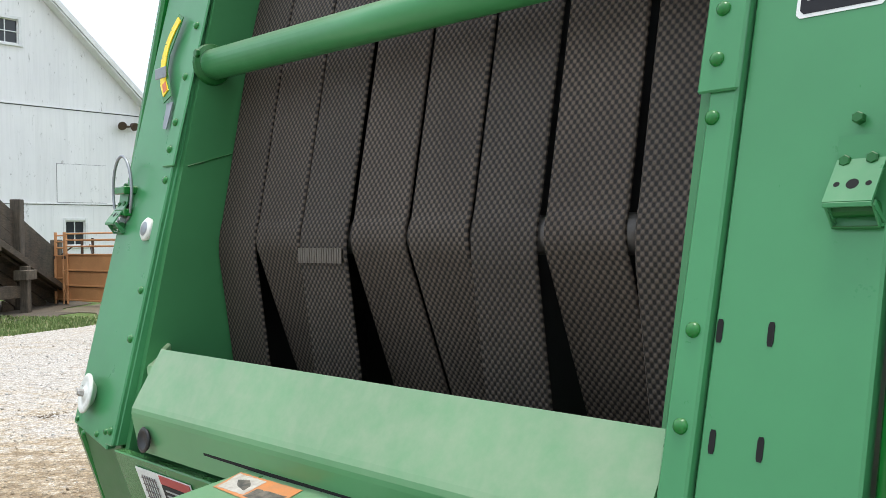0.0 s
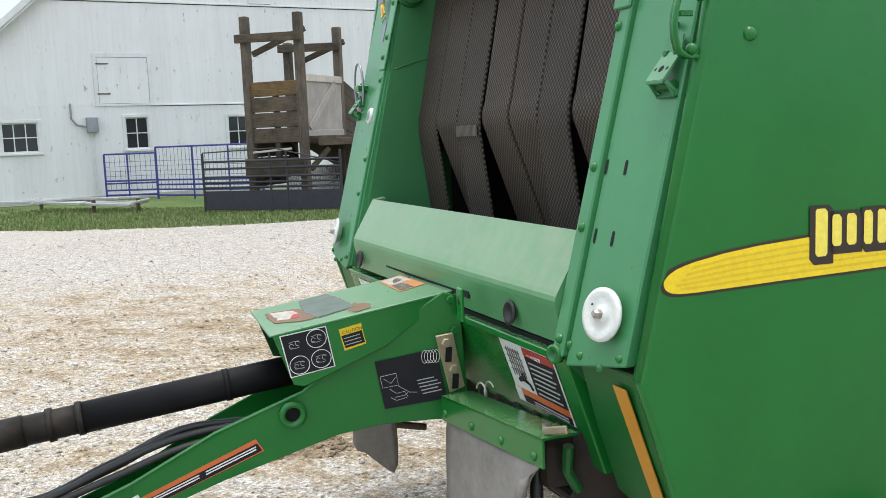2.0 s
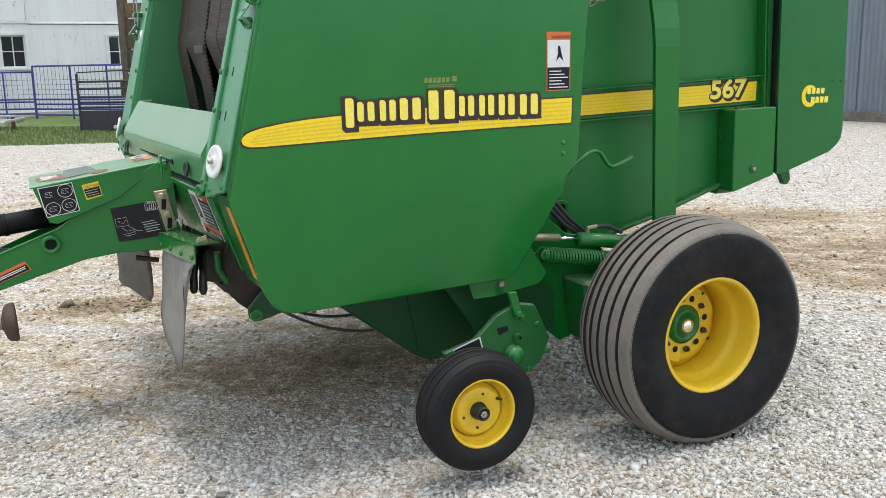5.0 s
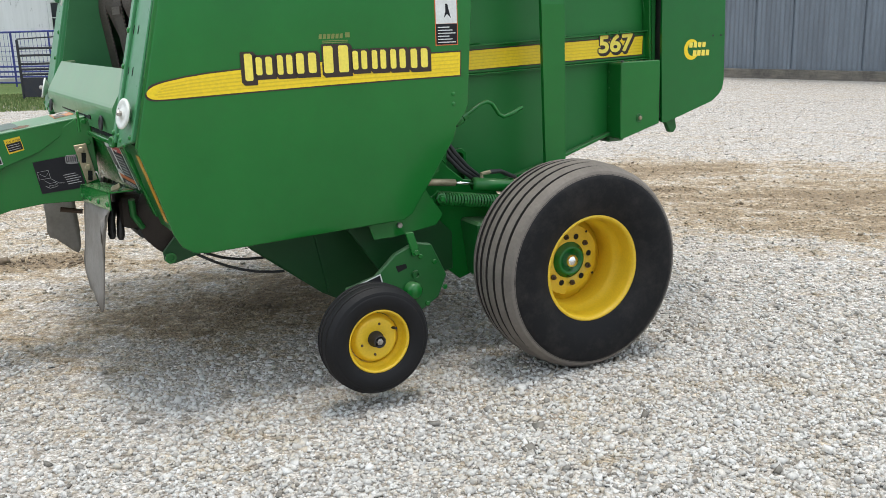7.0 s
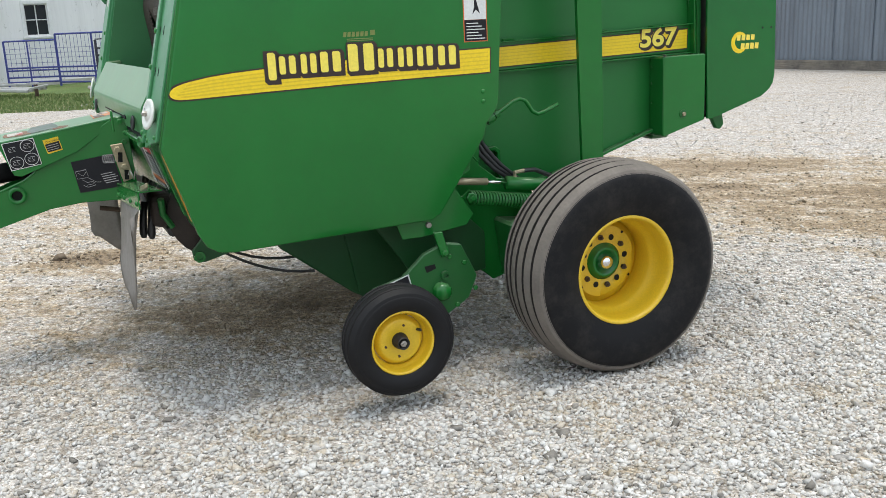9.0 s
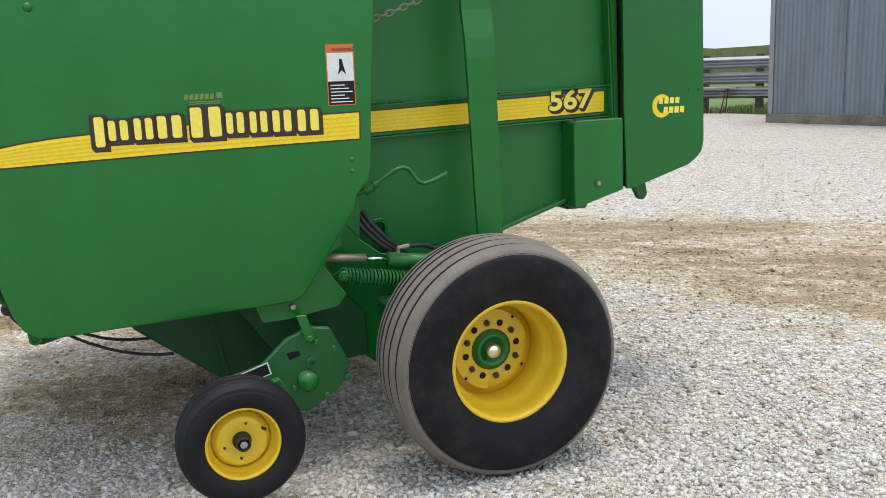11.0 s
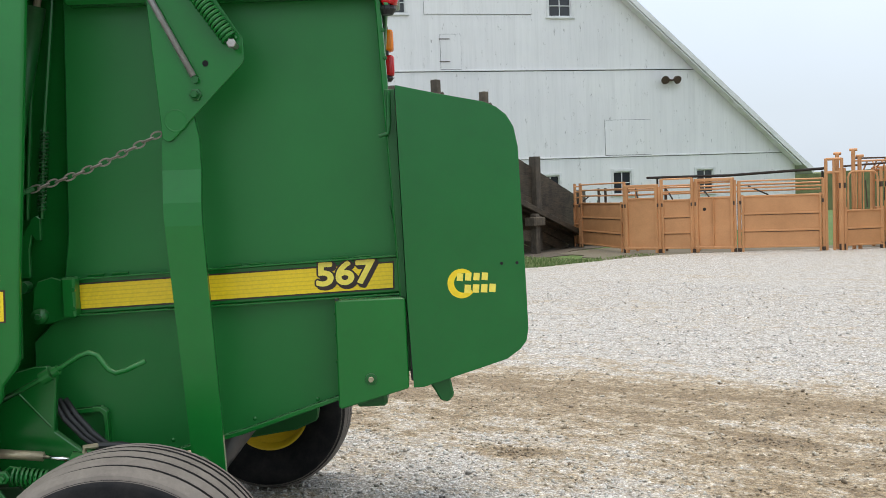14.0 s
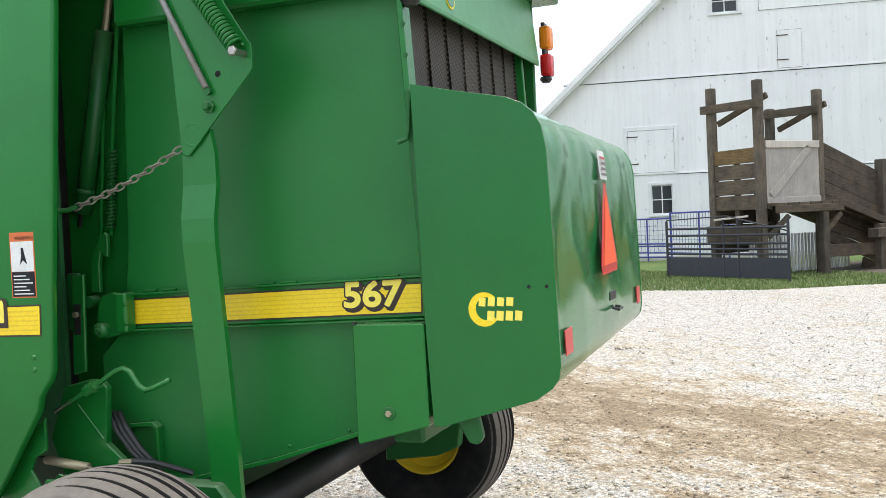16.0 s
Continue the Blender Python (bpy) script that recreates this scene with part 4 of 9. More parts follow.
# ramp, falling away from the deck
R0, R1 = Vector((-10.75, 20.9, 1.74)), Vector((-11.2, 26.3, 0.12))
for i in range(5):
    off = Vector((0, 0, 0.05 + i * 0.32))
    a, b2 = R0 + off, R1 + off * 0.92
    bar("plank", a, b2, 0.05, 0.30, WOOD_PLANK_Y, chute)
    bar("plank", a + Vector((-1.4, 0, 0)), b2 + Vector((-1.4, 0, 0)), 0.05, 0.30, WOOD_PLANK_Y, chute)
bar("ramp_beam", R0 + Vector((0.62, -0.2, 0.0)), R1 + Vector((0.55, 0, 0.0)), 0.12, 0.16, WOOD_PLANK_Y, chute)
bar("ramp_floor", R0 + Vector((-0.4, 0, -0.16)), R1 + Vector((-0.4, 0, -0.06)), 1.6, 0.08, WOOD_PLANK_Y, chute)
bar("ramp_walkway", R0 + Vector((0.32, -0.1, 0.02)), R1 + Vector((0.30, 0, 0.04)), 0.55, 0.05, WOOD_PLANK_Y, chute)
for f, h in ((0.45, 2.78), (0.98, 1.75)):
    p = R0.lerp(R1, f)
    part("post", box((p.x - 0.05, p.y - 0.13, -0.1), (p.x + 0.21, p.y + 0.13, h), 0.02), WOOD_DARK, chute)
p = R0.lerp(R1, 0.27)
part("ramp_leg", box((p.x + 0.52, p.y - 0.1, -0.1), (p.x + 0.72, p.y + 0.1, 1.12), 0.015), WOOD_DARK, chute)
part("leg_block", box((p.x + 0.46, p.y - 0.28, 0.78), (p.x + 0.78, p.y + 0.3, 1.02), 0.015), WOOD_DARK, chute)
for k, (f0_, f1_) in enumerate(((0.0, 0.98), (0.0, 0.80), (0.02, 0.60), (0.30, 0.45))):
    a, b2 = R0.lerp(R1, f0_), R0.lerp(R1, f1_)
    o = Vector((0.12 - 0.05 * k, 0, -0.22 - 0.30 * k))
    bar("skirt_board", a + o, b2 + o, 0.05, 0.285, WOOD_PLANK_Y, chute)
bar("ground_beam", (-10.2, 20.3, 0.55), (-10.4, 22.4, 0.5), 0.12, 0.3, WOOD_PLANK_Y, chute)
for i in range(30):
    y = 18.8 + i * 0.12
    part("slat", box((-11.2, y, 0.03), (-11.16, y + 0.06, 0.98), 0.004), TRIM, chute, "narrow white picket")


# ---- steel gates and panels ----
def tube_gate(name, p, q, h, rails, uprights, mat, label, category, mesh=False, sheet=0.0, r=0.027):
    p, q = Vector(p), Vector(q)
    g = empty(name, None, label, category)
    d = (q - p)
    for s in (0.0, 1.0):
        part("end_post", tube([p + d * s, p + d * s + Vector((0, 0, h))], r * 1.2, 8), mat, g)
    for z in rails:
        part("rail", tube([p + Vector((0, 0, z)), q + Vector((0, 0, z))], r, 8), mat, g)
    for s in uprights:
        part("upright", tube([p + d * s, p + d * s + Vector((0, 0, h))], r, 8), mat, g)
    if mesh:
        bm = None
        k = int(d.length / 0.16)
        for i in range(1, k):
            o = p + d * (i / k)
            bm = tube([o + Vector((0, 0, rails[1])), o + Vector((0, 0, h))], 0.006, 4, bm)
        for z in (0.75, 0.9, 1.05, 1.2):
            bm = tube([p + Vector((0, 0, z)), q + Vector((0, 0, z))], 0.006, 4, bm)
        part("wire_mesh", bm, mat, g)
    if sheet:
        nrm = d.cross(Vector((0, 0, 1))).normalized() * 0.012
        bm = bmesh.new()
        v = [bm.verts.new(c) for c in (p + nrm + Vector((0, 0, 0.06)), q + nrm + Vector((0, 0, 0.06)), q + nrm + Vector((0, 0, sheet)), p + nrm + Vector((0, 0, sheet)))]
        f = bm.faces.new(v)
        r2 = bmesh.ops.extrude_face_region(bm, geom=[f])
        for vv in r2["geom"]:
            if isinstance(vv, bmesh.types.BMVert):
                vv.co -= nrm * 2
        part("sheet", bm, mat, g)
    return g


tube_gate("blue_gate", (-20.3, 22.6, 0), (-18.6, 23.0, 0), 1.45, (0.15, 0.3, 0.52, 0.6, 1.45), (0.45,), BLUE, "blue tubular steel gate with wire mesh", "gate", True)
tube_gate("blue_gate", (-18.5, 22.9, 0), (-14.2, 22.3, 0), 1.62, (0.12, 0.3, 0.45, 0.6, 1.62), (0.36, 0.7), BLUE, "long blue tubular steel gate panel with wire mesh", "gate", True)
dg = tube_gate("dark_gate", (-12.9, 17.75, 0), (-9.3, 18.02, 0), 1.42, (0.6, 0.72, 0.85, 1.05, 1.22), (0.5, 0.62), NAVY, "dark steel gate with solid lower sheet leaning by the chute", "gate", False, 0.52)
bar("top_bar", (-12.9, 17.75, 1.44), (-11.0, 17.9, 1.5), 0.03, 0.03, NAVY, dg)
bar("top_bar", (-11.0, 17.9, 1.5), (-9.3, 18.02, 1.12), 0.03, 0.03, NAVY, dg)

PALE_TUBE = surface("pale_galvanised_tube", (0.46, 0.46, 0.45), (0.28, 0.27, 0.25), 6, 60, 0.55, 0.1, 0.25)
pile = empty("steel_panel", None, "bare grey steel livestock panel lying flat on grass", "panel")
for i in range(5):
    bar("rail", (-19.3 + i * 0.25, 18.9 - i * 0.3, 0.22 + 0.02 * i), (-15.6 + i * 0.1, 18.9 - i * 0.28, 0.20), 0.07, 0.07, PALE_TUBE, pile)
for i in range(3):
    bar("rail", (-19.2 + i * 0.3, 17.75 + i * 0.15, 0.30 + 0.03 * i), (-15.7 - i * 0.2, 18.75 - i * 0.2, 0.34), 0.07, 0.06, PALE_TUBE, pile)
for f in (0.0, 0.5, 1.0):
    bar("cross_rail", (-19.3 + 3.7 * f, 18.95, 0.27), (-18.3 + 3.3 * f, 17.6, 0.27), 0.06, 0.06, PALE_TUBE, pile)
for x, y in ((-19.3, 18.9), (-16.4, 17.8), (-15.4, 18.3)):
    part("foot", tube([(x, y, -0.03), (x, y, 0.34)], 0.05, 8), RUST, pile)


# ---- working pens ----
def pen_panel(p, q, h, sheet_top, ribs=(0.5,), name="cattle_pen_fence", label="orange-tan sheeted steel cattle pen panel"):
    p, q = Vector((*p, 0)), Vector((*q, 0))
    d = q - p
    g = empty(name, None, label, "pen fence", "cattle working pens")
    u = d.normalized()
    nrm = d.cross(Vector((0, 0, 1))).normalized()
    for s in (p, q):
        part("post", tube([s, s + Vector((0, 0, h))], 0.045, 8), TAN, g)
    mm = Matrix(((u.x, -nrm.x, 0, p.x), (u.y, -nrm.y, 0, p.y), (0, 0, 1, 0), (0, 0, 0, 1)))
    part("sheet", box((0.05, -0.012, 0.10), (d.length - 0.05, 0.012, sheet_top), 0.003, m=mm), TAN, g)
    for z in (0.12, *[0.1 + (sheet_top - 0.1) * f for f in ribs], sheet_top):
        part("rail", box((0.0, -0.04, z - 0.022), (d.length, 0.03, z + 0.022), 0.006, m=mm), TAN, g)
        if 0.2 < z < sheet_top - 0.05:
            # a thin dark line below each middle rib
            part("dark_rib_line", box((0.06, -0.030, z - 0.036), (d.length - 0.06, 0.0135, z - 0.024), 0, m=mm), RUST, g)
    z = sheet_top + 0.22
    while z <= h + 0.01:
        part("top_rail", tube([p + Vector((0, 0, z)), q + Vector((0, 0, z))], 0.022, 8), TAN, g)
        z += 0.17
    return g


PENS = [((-10.75, 25.3), (-10.4, 25.05), 1.95, 1.30, (0.5,)), ((-10.35, 25.0), (-7.75, 23.0), 1.92, 1.34, (0.33, 0.66)), ((-7.7, 22.95), (-6.75, 23.05), 1.75, 1.45, ()), ((-6.7, 23.1), (-5.95, 23.35), 1.95, 1.38, (0.33, 0.66)), ((-5.9, 23.4), (-4.95, 23.7), 1.85, 1.42, ()), ((-4.85, 23.75), (-3.0, 24.55), 1.82, 1.42, (0.33, 0.66))]
for p, q, h, st, ribs in PENS:
    g = pen_panel(p, q, h, st, ribs)
    p, q = Vector((*p, 0)), Vector((*q, 0))
    d = q - p
    u = d.normalized()
    side = Vector((u.y, -u.x, 0))
    for s, w in ((p, 1), (q, -1)):
        # hinge lugs and rust where the panels are pinned together
        for z in (0.32, 0.82, 1.22):
            o = s + u * w * 0.02 + side * 0.05
            part("hinge_lug", tube([o + Vector((0, 0, z)), o + Vector((0, 0, z + 0.09))], 0.026, 8), TAN if z < 1 else RUST, g)
        part("rust_foot", tube([s, s + Vector((0, 0, 0.10))], 0.047, 8), RUST, g)
    if not ribs:
        for s in (p + u * 0.06, q - u * 0.06):
            part("door_stile", tube([s + side * 0.03, s + side * 0.03 + Vector((0, 0, h + 0.05))], 0.05, 4), TAN, g)
        bar("header", p + Vector((0, 0, h + 0.03)) + side * 0.03, q + Vector((0, 0, h + 0.03)) + side * 0.03, 0.07, 0.08, TAN, g)
        bar("bottom_rail", p + side * 0.045 + Vector((0, 0, 0.12)), q + side * 0.045 + Vector((0, 0, 0.12)), 0.05, 0.07, TAN, g)
        if st < 1.44:
            bar("centre_strip", p + d * 0.48 + side * 0.03 + Vector((0, 0, 0.15)), p + d * 0.48 + side * 0.03 + Vector((0, 0, st)), 0.13, 0.02, TAN, g)
            part("bare_spot", lathe([(0.045, 0), (0.04, 0.002), (0, 0.002)], p + d * 0.24 + side * 0.0135 + Vector((0, 0, 1.12)), side, 9), RUST_DARK, g)
    else:
        for f in (0.04, 0.96):
            part("stile", tube([p + d * f + side * 0.04, p + d * f + side * 0.04 + Vector((0, 0, st + 0.04))], 0.03, 8), TAN, g)
    # rails of the alley behind
    b_ = -side * 0.8
    for z in (1.55, 1.72):
        part("rear_rail", tube([p + b_ + Vector((0, 0, z)), q + b_ + Vector((0, 0, z))], 0.025, 6), TAN, g)
    part("rear_post", tube([p + b_, p + b_ + Vector((0, 0, 1.78))], 0.04, 8), RUST if ribs else TAN, g)
    part("catch_bar", tube([p + d * 0.35 + b_ * 0.1 + Vector((0, 0, st + 0.03)), p + d * 0.12 + b_ * 0.6 + Vector((0, 0, st + 0.26))], 0.022, 6), RUST_DARK, g)
g = tube_gate("alley_frame", (-2.95, 24.6, 0), (-2.6, 24.7, 0), 2.3, (1.95, 2.28), (0.5,), TAN, "tall orange steel frame between cattle pens", "frame", r=0.035)
pg = pen_panel((-2.55, 24.8), (-1.9, 25.6), 1.06, 0.98, (0.5,), "pen_gate", "orange steel pen gate with a hoop above a sheet")
ga, gb = Vector((-2.50, 24.86, 0)), Vector((-1.98, 25.50, 0))
gd = gb - ga
part("hoop", tube([ga + Vector((0, 0, 0.95)), ga + Vector((0, 0, 1.80)), ga + gd * 0.04 + Vector((0, 0, 1.90)), ga + gd * 0.14 + Vector((0, 0, 1.95)), ga + gd * 0.86 + Vector((0, 0, 1.95)), ga + gd * 0.96 + Vector((0, 0, 1.90)), gb + Vector((0, 0, 1.80)), gb + Vector((0, 0, 0.95))], 0.026, 8), TAN, pg)
for f in (0.28, 0.52, 0.76):
    part("bar", tube([ga + gd * f + Vector((0, 0, 0.95)), ga + gd * f + Vector((0, 0, 1.94))], 0.018, 6), TAN, pg)
part("latch", tube([ga + gd * 0.62 + Vector((0.03, -0.04, 1.05)), ga + gd * 0.56 + Vector((0.03, -0.04, 1.72))], 0.016, 6), RUST, pg)
for o in (ga - gd * 0.12, ga - gd * 0.26, gb + gd * 0.12, gb + gd * 0.30):
    part("upright", tube([o, o + Vector((0, 0, 2.05))], 0.038, 8), TAN, pg)
    part("rust_band", tube([o + Vector((0, 0, 0.0)), o + Vector((0, 0, 0.16))], 0.0395, 8), RUST, pg)
    part("rust_band", tube([o + Vector((0, 0, 1.55)), o + Vector((0, 0, 1.68))], 0.0395, 8), RUST, pg)
DARK_PANEL = surface("black_rubber_panel", (0.010, 0.010, 0.011), (0.018, 0.017, 0.016), 6, 60, 0.8, 0.1, spec=0.2)
cr = empty("squeeze_chute", None, "orange steel cattle squeeze chute with dark lower panel", "squeeze chute", "cattle working pens")
S0, S1 = Vector((-1.85, 25.75, 0)), Vector((-0.25, 26.85, 0))
sd = S1 - S0
back = Vector((-sd.y, sd.x, 0)).normalized() * 0.9
for o in (S0, S1, S0 + back, S1 + back, S0 + sd * 0.92):
    part("post", tube([o, o + Vector((0, 0, 2.05))], 0.05, 8), TAN, cr)
for o in (Vector(), back):
    for z in (0.12, 0.85, 1.0, 1.72, 1.98, 2.05):
        part("rail", tube([S0 + o + Vector((0, 0, z)), S1 + o + Vector((0, 0, z))], 0.03, 8), TAN, cr)
for k in range(3):
    a = S0 + sd * (0.08 + 0.3 * k)
    b2 = S0 + sd * (0.31 + 0.3 * k)
    c = (a + b2) / 2
    hw = (b2 - a).length / 2
    u = sd.normalized()
    pts = [a + Vector((0, 0, 1.0))] + [c + u * (-hw * math.cos(t)) + Vector((0, 0, 1.5 + 0.17 * math.sin(t))) for t in np.linspace(0, math.pi, 9)] + [b2 + Vector((0, 0, 1.0))]
    part("hoop", tube(pts, 0.022, 8), TAN, cr)
    for f in (0.35, 0.65):
        o = a.lerp(b2, f)
        part("bar", tube([o + Vector((0, 0, 1.0)), o + Vector((0, 0, 1.66))], 0.014, 6), TAN, cr)
bm = bmesh.new()
v = [bm.verts.new(c) for c in (S0 + sd * 0.05 + Vector((0, 0, 0.16)), S0 + sd * 0.93 + Vector((0, 0, 0.16)), S0 + sd * 0.93 + Vector((0, 0, 0.83)), S0 + sd * 0.05 + Vector((0, 0, 0.83)))]
f0 = bm.faces.new(v)
ex = bmesh.ops.extrude_face_region(bm, geom=[f0])
for vv in ex["geom"]:
    if isinstance(vv, bmesh.types.BMVert):
        vv.co += back * 0.03
part("lower_panel", bm, DARK_PANEL, cr, "black lower side panel")
part("foot_skid", box((-1.9, 25.5, 0.0), (-0.1, 25.56, 0.07), 0.01, m=Matrix.Translation((-1.0, 26.3, 0)) @ Matrix.Rotation(radians(34.5), 4, "Z") @ Matrix.Translation((1.0, -25.53, 0))), RUST, cr)
part("control_lever", tube([S0 + Vector((-0.9, -0.4, 2.1)), S0 + sd * 0.6 + Vector((0, 0, 2.2)), S0 + sd * 0.85 + Vector((0, 0, 2.24))], 0.025, 8), RUST, cr)
for k in range(5):
    o = S0 + sd * (0.12 * k) + Vector((-0.2, -0.1, 0))
    part("roof_hoop", tube([o + Vector((0, 0, 2.0)), o + back * 0.3 + Vector((0, 0, 2.22)), o + back * 0.7 + Vector((0, 0, 2.22)), o + back + Vector((0, 0, 2.0))], 0.022, 6), TAN, cr)


# upper works over the squeeze chute and the alley
for k, (o, h) in enumerate(((Vector((-0.95, -0.75, 0)), 2.42), (Vector((-0.62, -0.55, 0)), 2.50), (Vector((-0.50, -0.45, 0)), 2.34))):
    part("tall_post", tube([S0 + o, S0 + o + Vector((0, 0, h))], 0.05, 8), TAN, cr)
    part("post_cap", tube([S0 + o + Vector((-0.09, 0, h)), S0 + o + Vector((0.09, 0.04, h))], 0.035, 8), TAN, cr)
for k in range(4):
    a = S0 + sd * (0.04 + 0.24 * k) + Vector((0, 0, 2.05))
    part("roof_brace", tube([a, a + back * 0.5 + Vector((0.12, 0.05, 0.26)), a + back], 0.022, 6), TAN, cr)
for z, o in ((2.22, 0.25), (2.30, 0.55), (2.24, 0.8)):
    part("roof_rail", tube([S0 + back * o + Vector((-0.5, -0.3, z)), S1 + back * o + Vector((-0.1, 0, z - 0.03))], 0.022, 6), RUST if o == 0.55 else TAN, cr)
bar("far_sheet", S0 + back * 1.04 + Vector((0, 0, 0.55)), S1 + back * 1.04 + Vector((0, 0, 0.55)), 0.02, 0.85, TAN, cr)
bar("far_sheet", S0 + sd * 0.66 + back * 1.04 + Vector((0, 0, 1.5)), S0 + sd * 0.93 + back * 1.04 + Vector((0, 0, 1.5)), 0.02, 0.75, TAN, cr)
for f, z in ((0.0, 0.1), (0.0, 1.2), (0.92, 0.5), (0.92, 1.5), (1.0, 0.2), (1.0, 0.9), (1.0, 1.6)):
    o = S0 + sd * f
    part("rust_patch", tube([o + Vector((0, 0, z)), o + Vector((0, 0, z + 0.34))], 0.0515, 8), RUST, cr)
part("drip_rail", tube([S0 + Vector((0, -0.03, 0.93)), S1 + Vector((0, -0.03, 0.93))], 0.02, 6), RUST, cr)
for k in range(9):
    o = S0 + back + sd * (0.06 + 0.11 * k)
    part("far_bar", tube([o + Vector((0, 0, 0.2)), o + Vector((0, 0, 1.95))], 0.018, 6), TAN, cr)
for k in range(6):
    o = S0 + sd * 0.96 + back * (0.1 + 0.16 * k)
    part("head_gate_bar", tube([o + Vector((0, 0, 0.1)), o + Vector((0, 0, 2.0))], 0.024, 6), TAN if k % 3 else RUST, cr)
part("latch_lever", tube([S0 + sd * 0.1 + Vector((0.05, -0.06, 0.95)), S0 + sd * 0.02 + Vector((0.05, -0.08, 1.0)), S0 + sd * 0.02 + Vector((0.05, -0.08, 1.55))], 0.018, 6), RUST, cr)

pipe = empty("overhead_pipe", None, "long thin dark pipe resting over the cattle pens", "pipe")
part("pipe_run", tube([(-7.9, 24.6, 2.02), (-5.5, 24.7, 1.99), (-3.0, 24.75, 2.06)], 0.035, 8), RUST_DARK, pipe)
for x in (-7.6, -3.05):
    part("pipe_prop", tube([(x, 24.65, 0.0), (x, 24.65, 2.0)], 0.03, 8), RUST_DARK, pipe)


# ---- guardrail fence ----
def guard_profile(h0):
    return [(0.0, h0), (0.02, h0 + 0.02), (0.08, h0 + 0.07), (0.08, h0 + 0.10), (0.0, h0 + 0.15), (0.0, h0 + 0.19), (0.08, h0 + 0.24), (0.08, h0 + 0.27), (0.02, h0 + 0.32), (0.0, h0 + 0.34), (-0.012, h0 + 0.34), (0.062, h0 + 0.25), (-0.014, h0 + 0.19), (-0.014, h0 + 0.15), (0.062, h0 + 0.09), (-0.012, h0)]


fence = empty("guardrail_fence", pose(-0.6, 28.4, 0, 0, 0, -18), "fence of three galvanised guardrail beams on posts", "fence")
for z in (0.42, 0.84, 1.28):
    part("beam", prism([(-a, b2) for a, b2 in guard_profile(z)], 0, -1.5, 9.0), GALV, fence)
for x in (0.2, 1.45, 3.1, 5.0, 7.0, 8.9):
    part("post", box((x - 0.1, 0.02, -0.1), (x + 0.1, 0.2, 1.7), 0.015), WOOD_DARK, fence)
trestle = empty("sawhorse", pose(0.9, 27.6, 0, 0, 0, -14), "rusty low steel trestle with a pale board", "trestle")
part("top_board", box((-0.8, -0.12, 0.72), (0.9, 0.12, 0.76), 0.006), WOOD_PALE, trestle)
for x in (-0.55, 0.6):
    for s in (-1, 1):
        part("leg", tube([(x, s * 0.08, 0.72), (x - 0.12, s * 0.25, -0.03)], 0.02, 6), RUST, trestle)

# ---- metal shed ----
shed = empty("metal_shed", pose(2.75, 23.1, 0, 0, 0, -35.5), "grey corrugated metal shed on a timber sill", "shed")
bm = bmesh.new()
n_c, W_S, H_S = 800, 12.0, 3.87
prof = [(i * W_S / n_c, -0.009 * (1 + math.cos(2 * math.pi * i / 8))) for i in range(n_c + 1)]
va = [bm.verts.new((x, y, 0.22)) for x, y in prof]
vb = [bm.verts.new((x, y, H_S)) for x, y in prof]
for i in range(n_c):
    bm.faces.new((va[i], va[i + 1], vb[i + 1], vb[i]))
part("ribbed_wall", bm, surface("weathered_shed_sheet", (0.195, 0.228, 0.265), (0.125, 0.14, 0.16), 1.2, 30, 0.5, 0.1, 0.45, 0.1, stretch=(3, 3, 0.4), amount=0.7), shed)
part("front_wall", box((0.0, 0.02, 0.02), (12.0, 0.14, 4.42)), GALV, shed)
part("side_wall", box((0.0, 0.14, 0.02), (0.12, 9.0, 4.2)), GALV, shed)
part("back_wall", box((0.0, 9.0, 0.02), (12.0, 9.12, 4.2)), GALV, shed)
part("end_wall", box((11.88, 0.14, 0.02), (12.0, 9.0, 4.2)), GALV, shed)
part("sill_beam", box((-0.05, -0.10, -0.03), (12.0, 0.02, 0.22), 0.012), plank_mat("grey_sill_timber", (0.20, 0.18, 0.16), (0.10, 0.09, 0.08), 0), shed)
for x, dz in ((1.95, 0.0), (2.92, 0.012), (4.6, 0.0), (6.3, 0.0), (8.0, 0.0)):
    part("sheet_lap", box((x, -0.0235, 0.24), (x + 0.022, -0.004, 3.85)), surface("sheet_lap_edge", (0.178, 0.206, 0.240), (0.125, 0.14, 0.16), 3, 40, 0.55, 0.1, 0.4), shed)
part("corner_trim", box((-0.03, -0.05, 0.22), (0.10, 0.05, 4.22), 0.005), GALV, shed)
part("header_strip", box((0.40, -0.06, 3.86), (12.0, -0.02, 4.04), 0.008), GALV, shed, "worn galvanised track strip")
part("eave_wall", box((0.0, -0.015, 4.04), (12.0, 0.02, 4.47)), surface("dark_eave_boards", (0.10, 0.095, 0.09), (0.05, 0.05, 0.05), 2, 30, 0.9), shed)
for x in (3.2, 7.0):
    part("rafter_tail", box((x, -0.28, 4.20), (x + 0.08, -0.02, 4.42), 0.008), WOOD_DARK, shed)
part("fascia", box((-0.35, -0.40, 4.36), (12.3, -0.36, 4.48), 0.006), surface("grey_fascia", (0.16, 0.155, 0.15), (0.1, 0.09, 0.09), 3, 40, 0.8), shed)
ROOF_SHED = surface("pale_metal_roof", (0.52, 0.53, 0.53), (0.42, 0.42, 0.42), 1.5, 20, 0.5, 0.1, 0.3)
part("roof", prism([(-0.42, 4.45), (4.6, 7.02), (9.6, 4.45), (9.6, 4.49), (4.6, 7.07), (-0.42, 4.50)], 0, -0.36, 12.3), ROOF_SHED, shed)
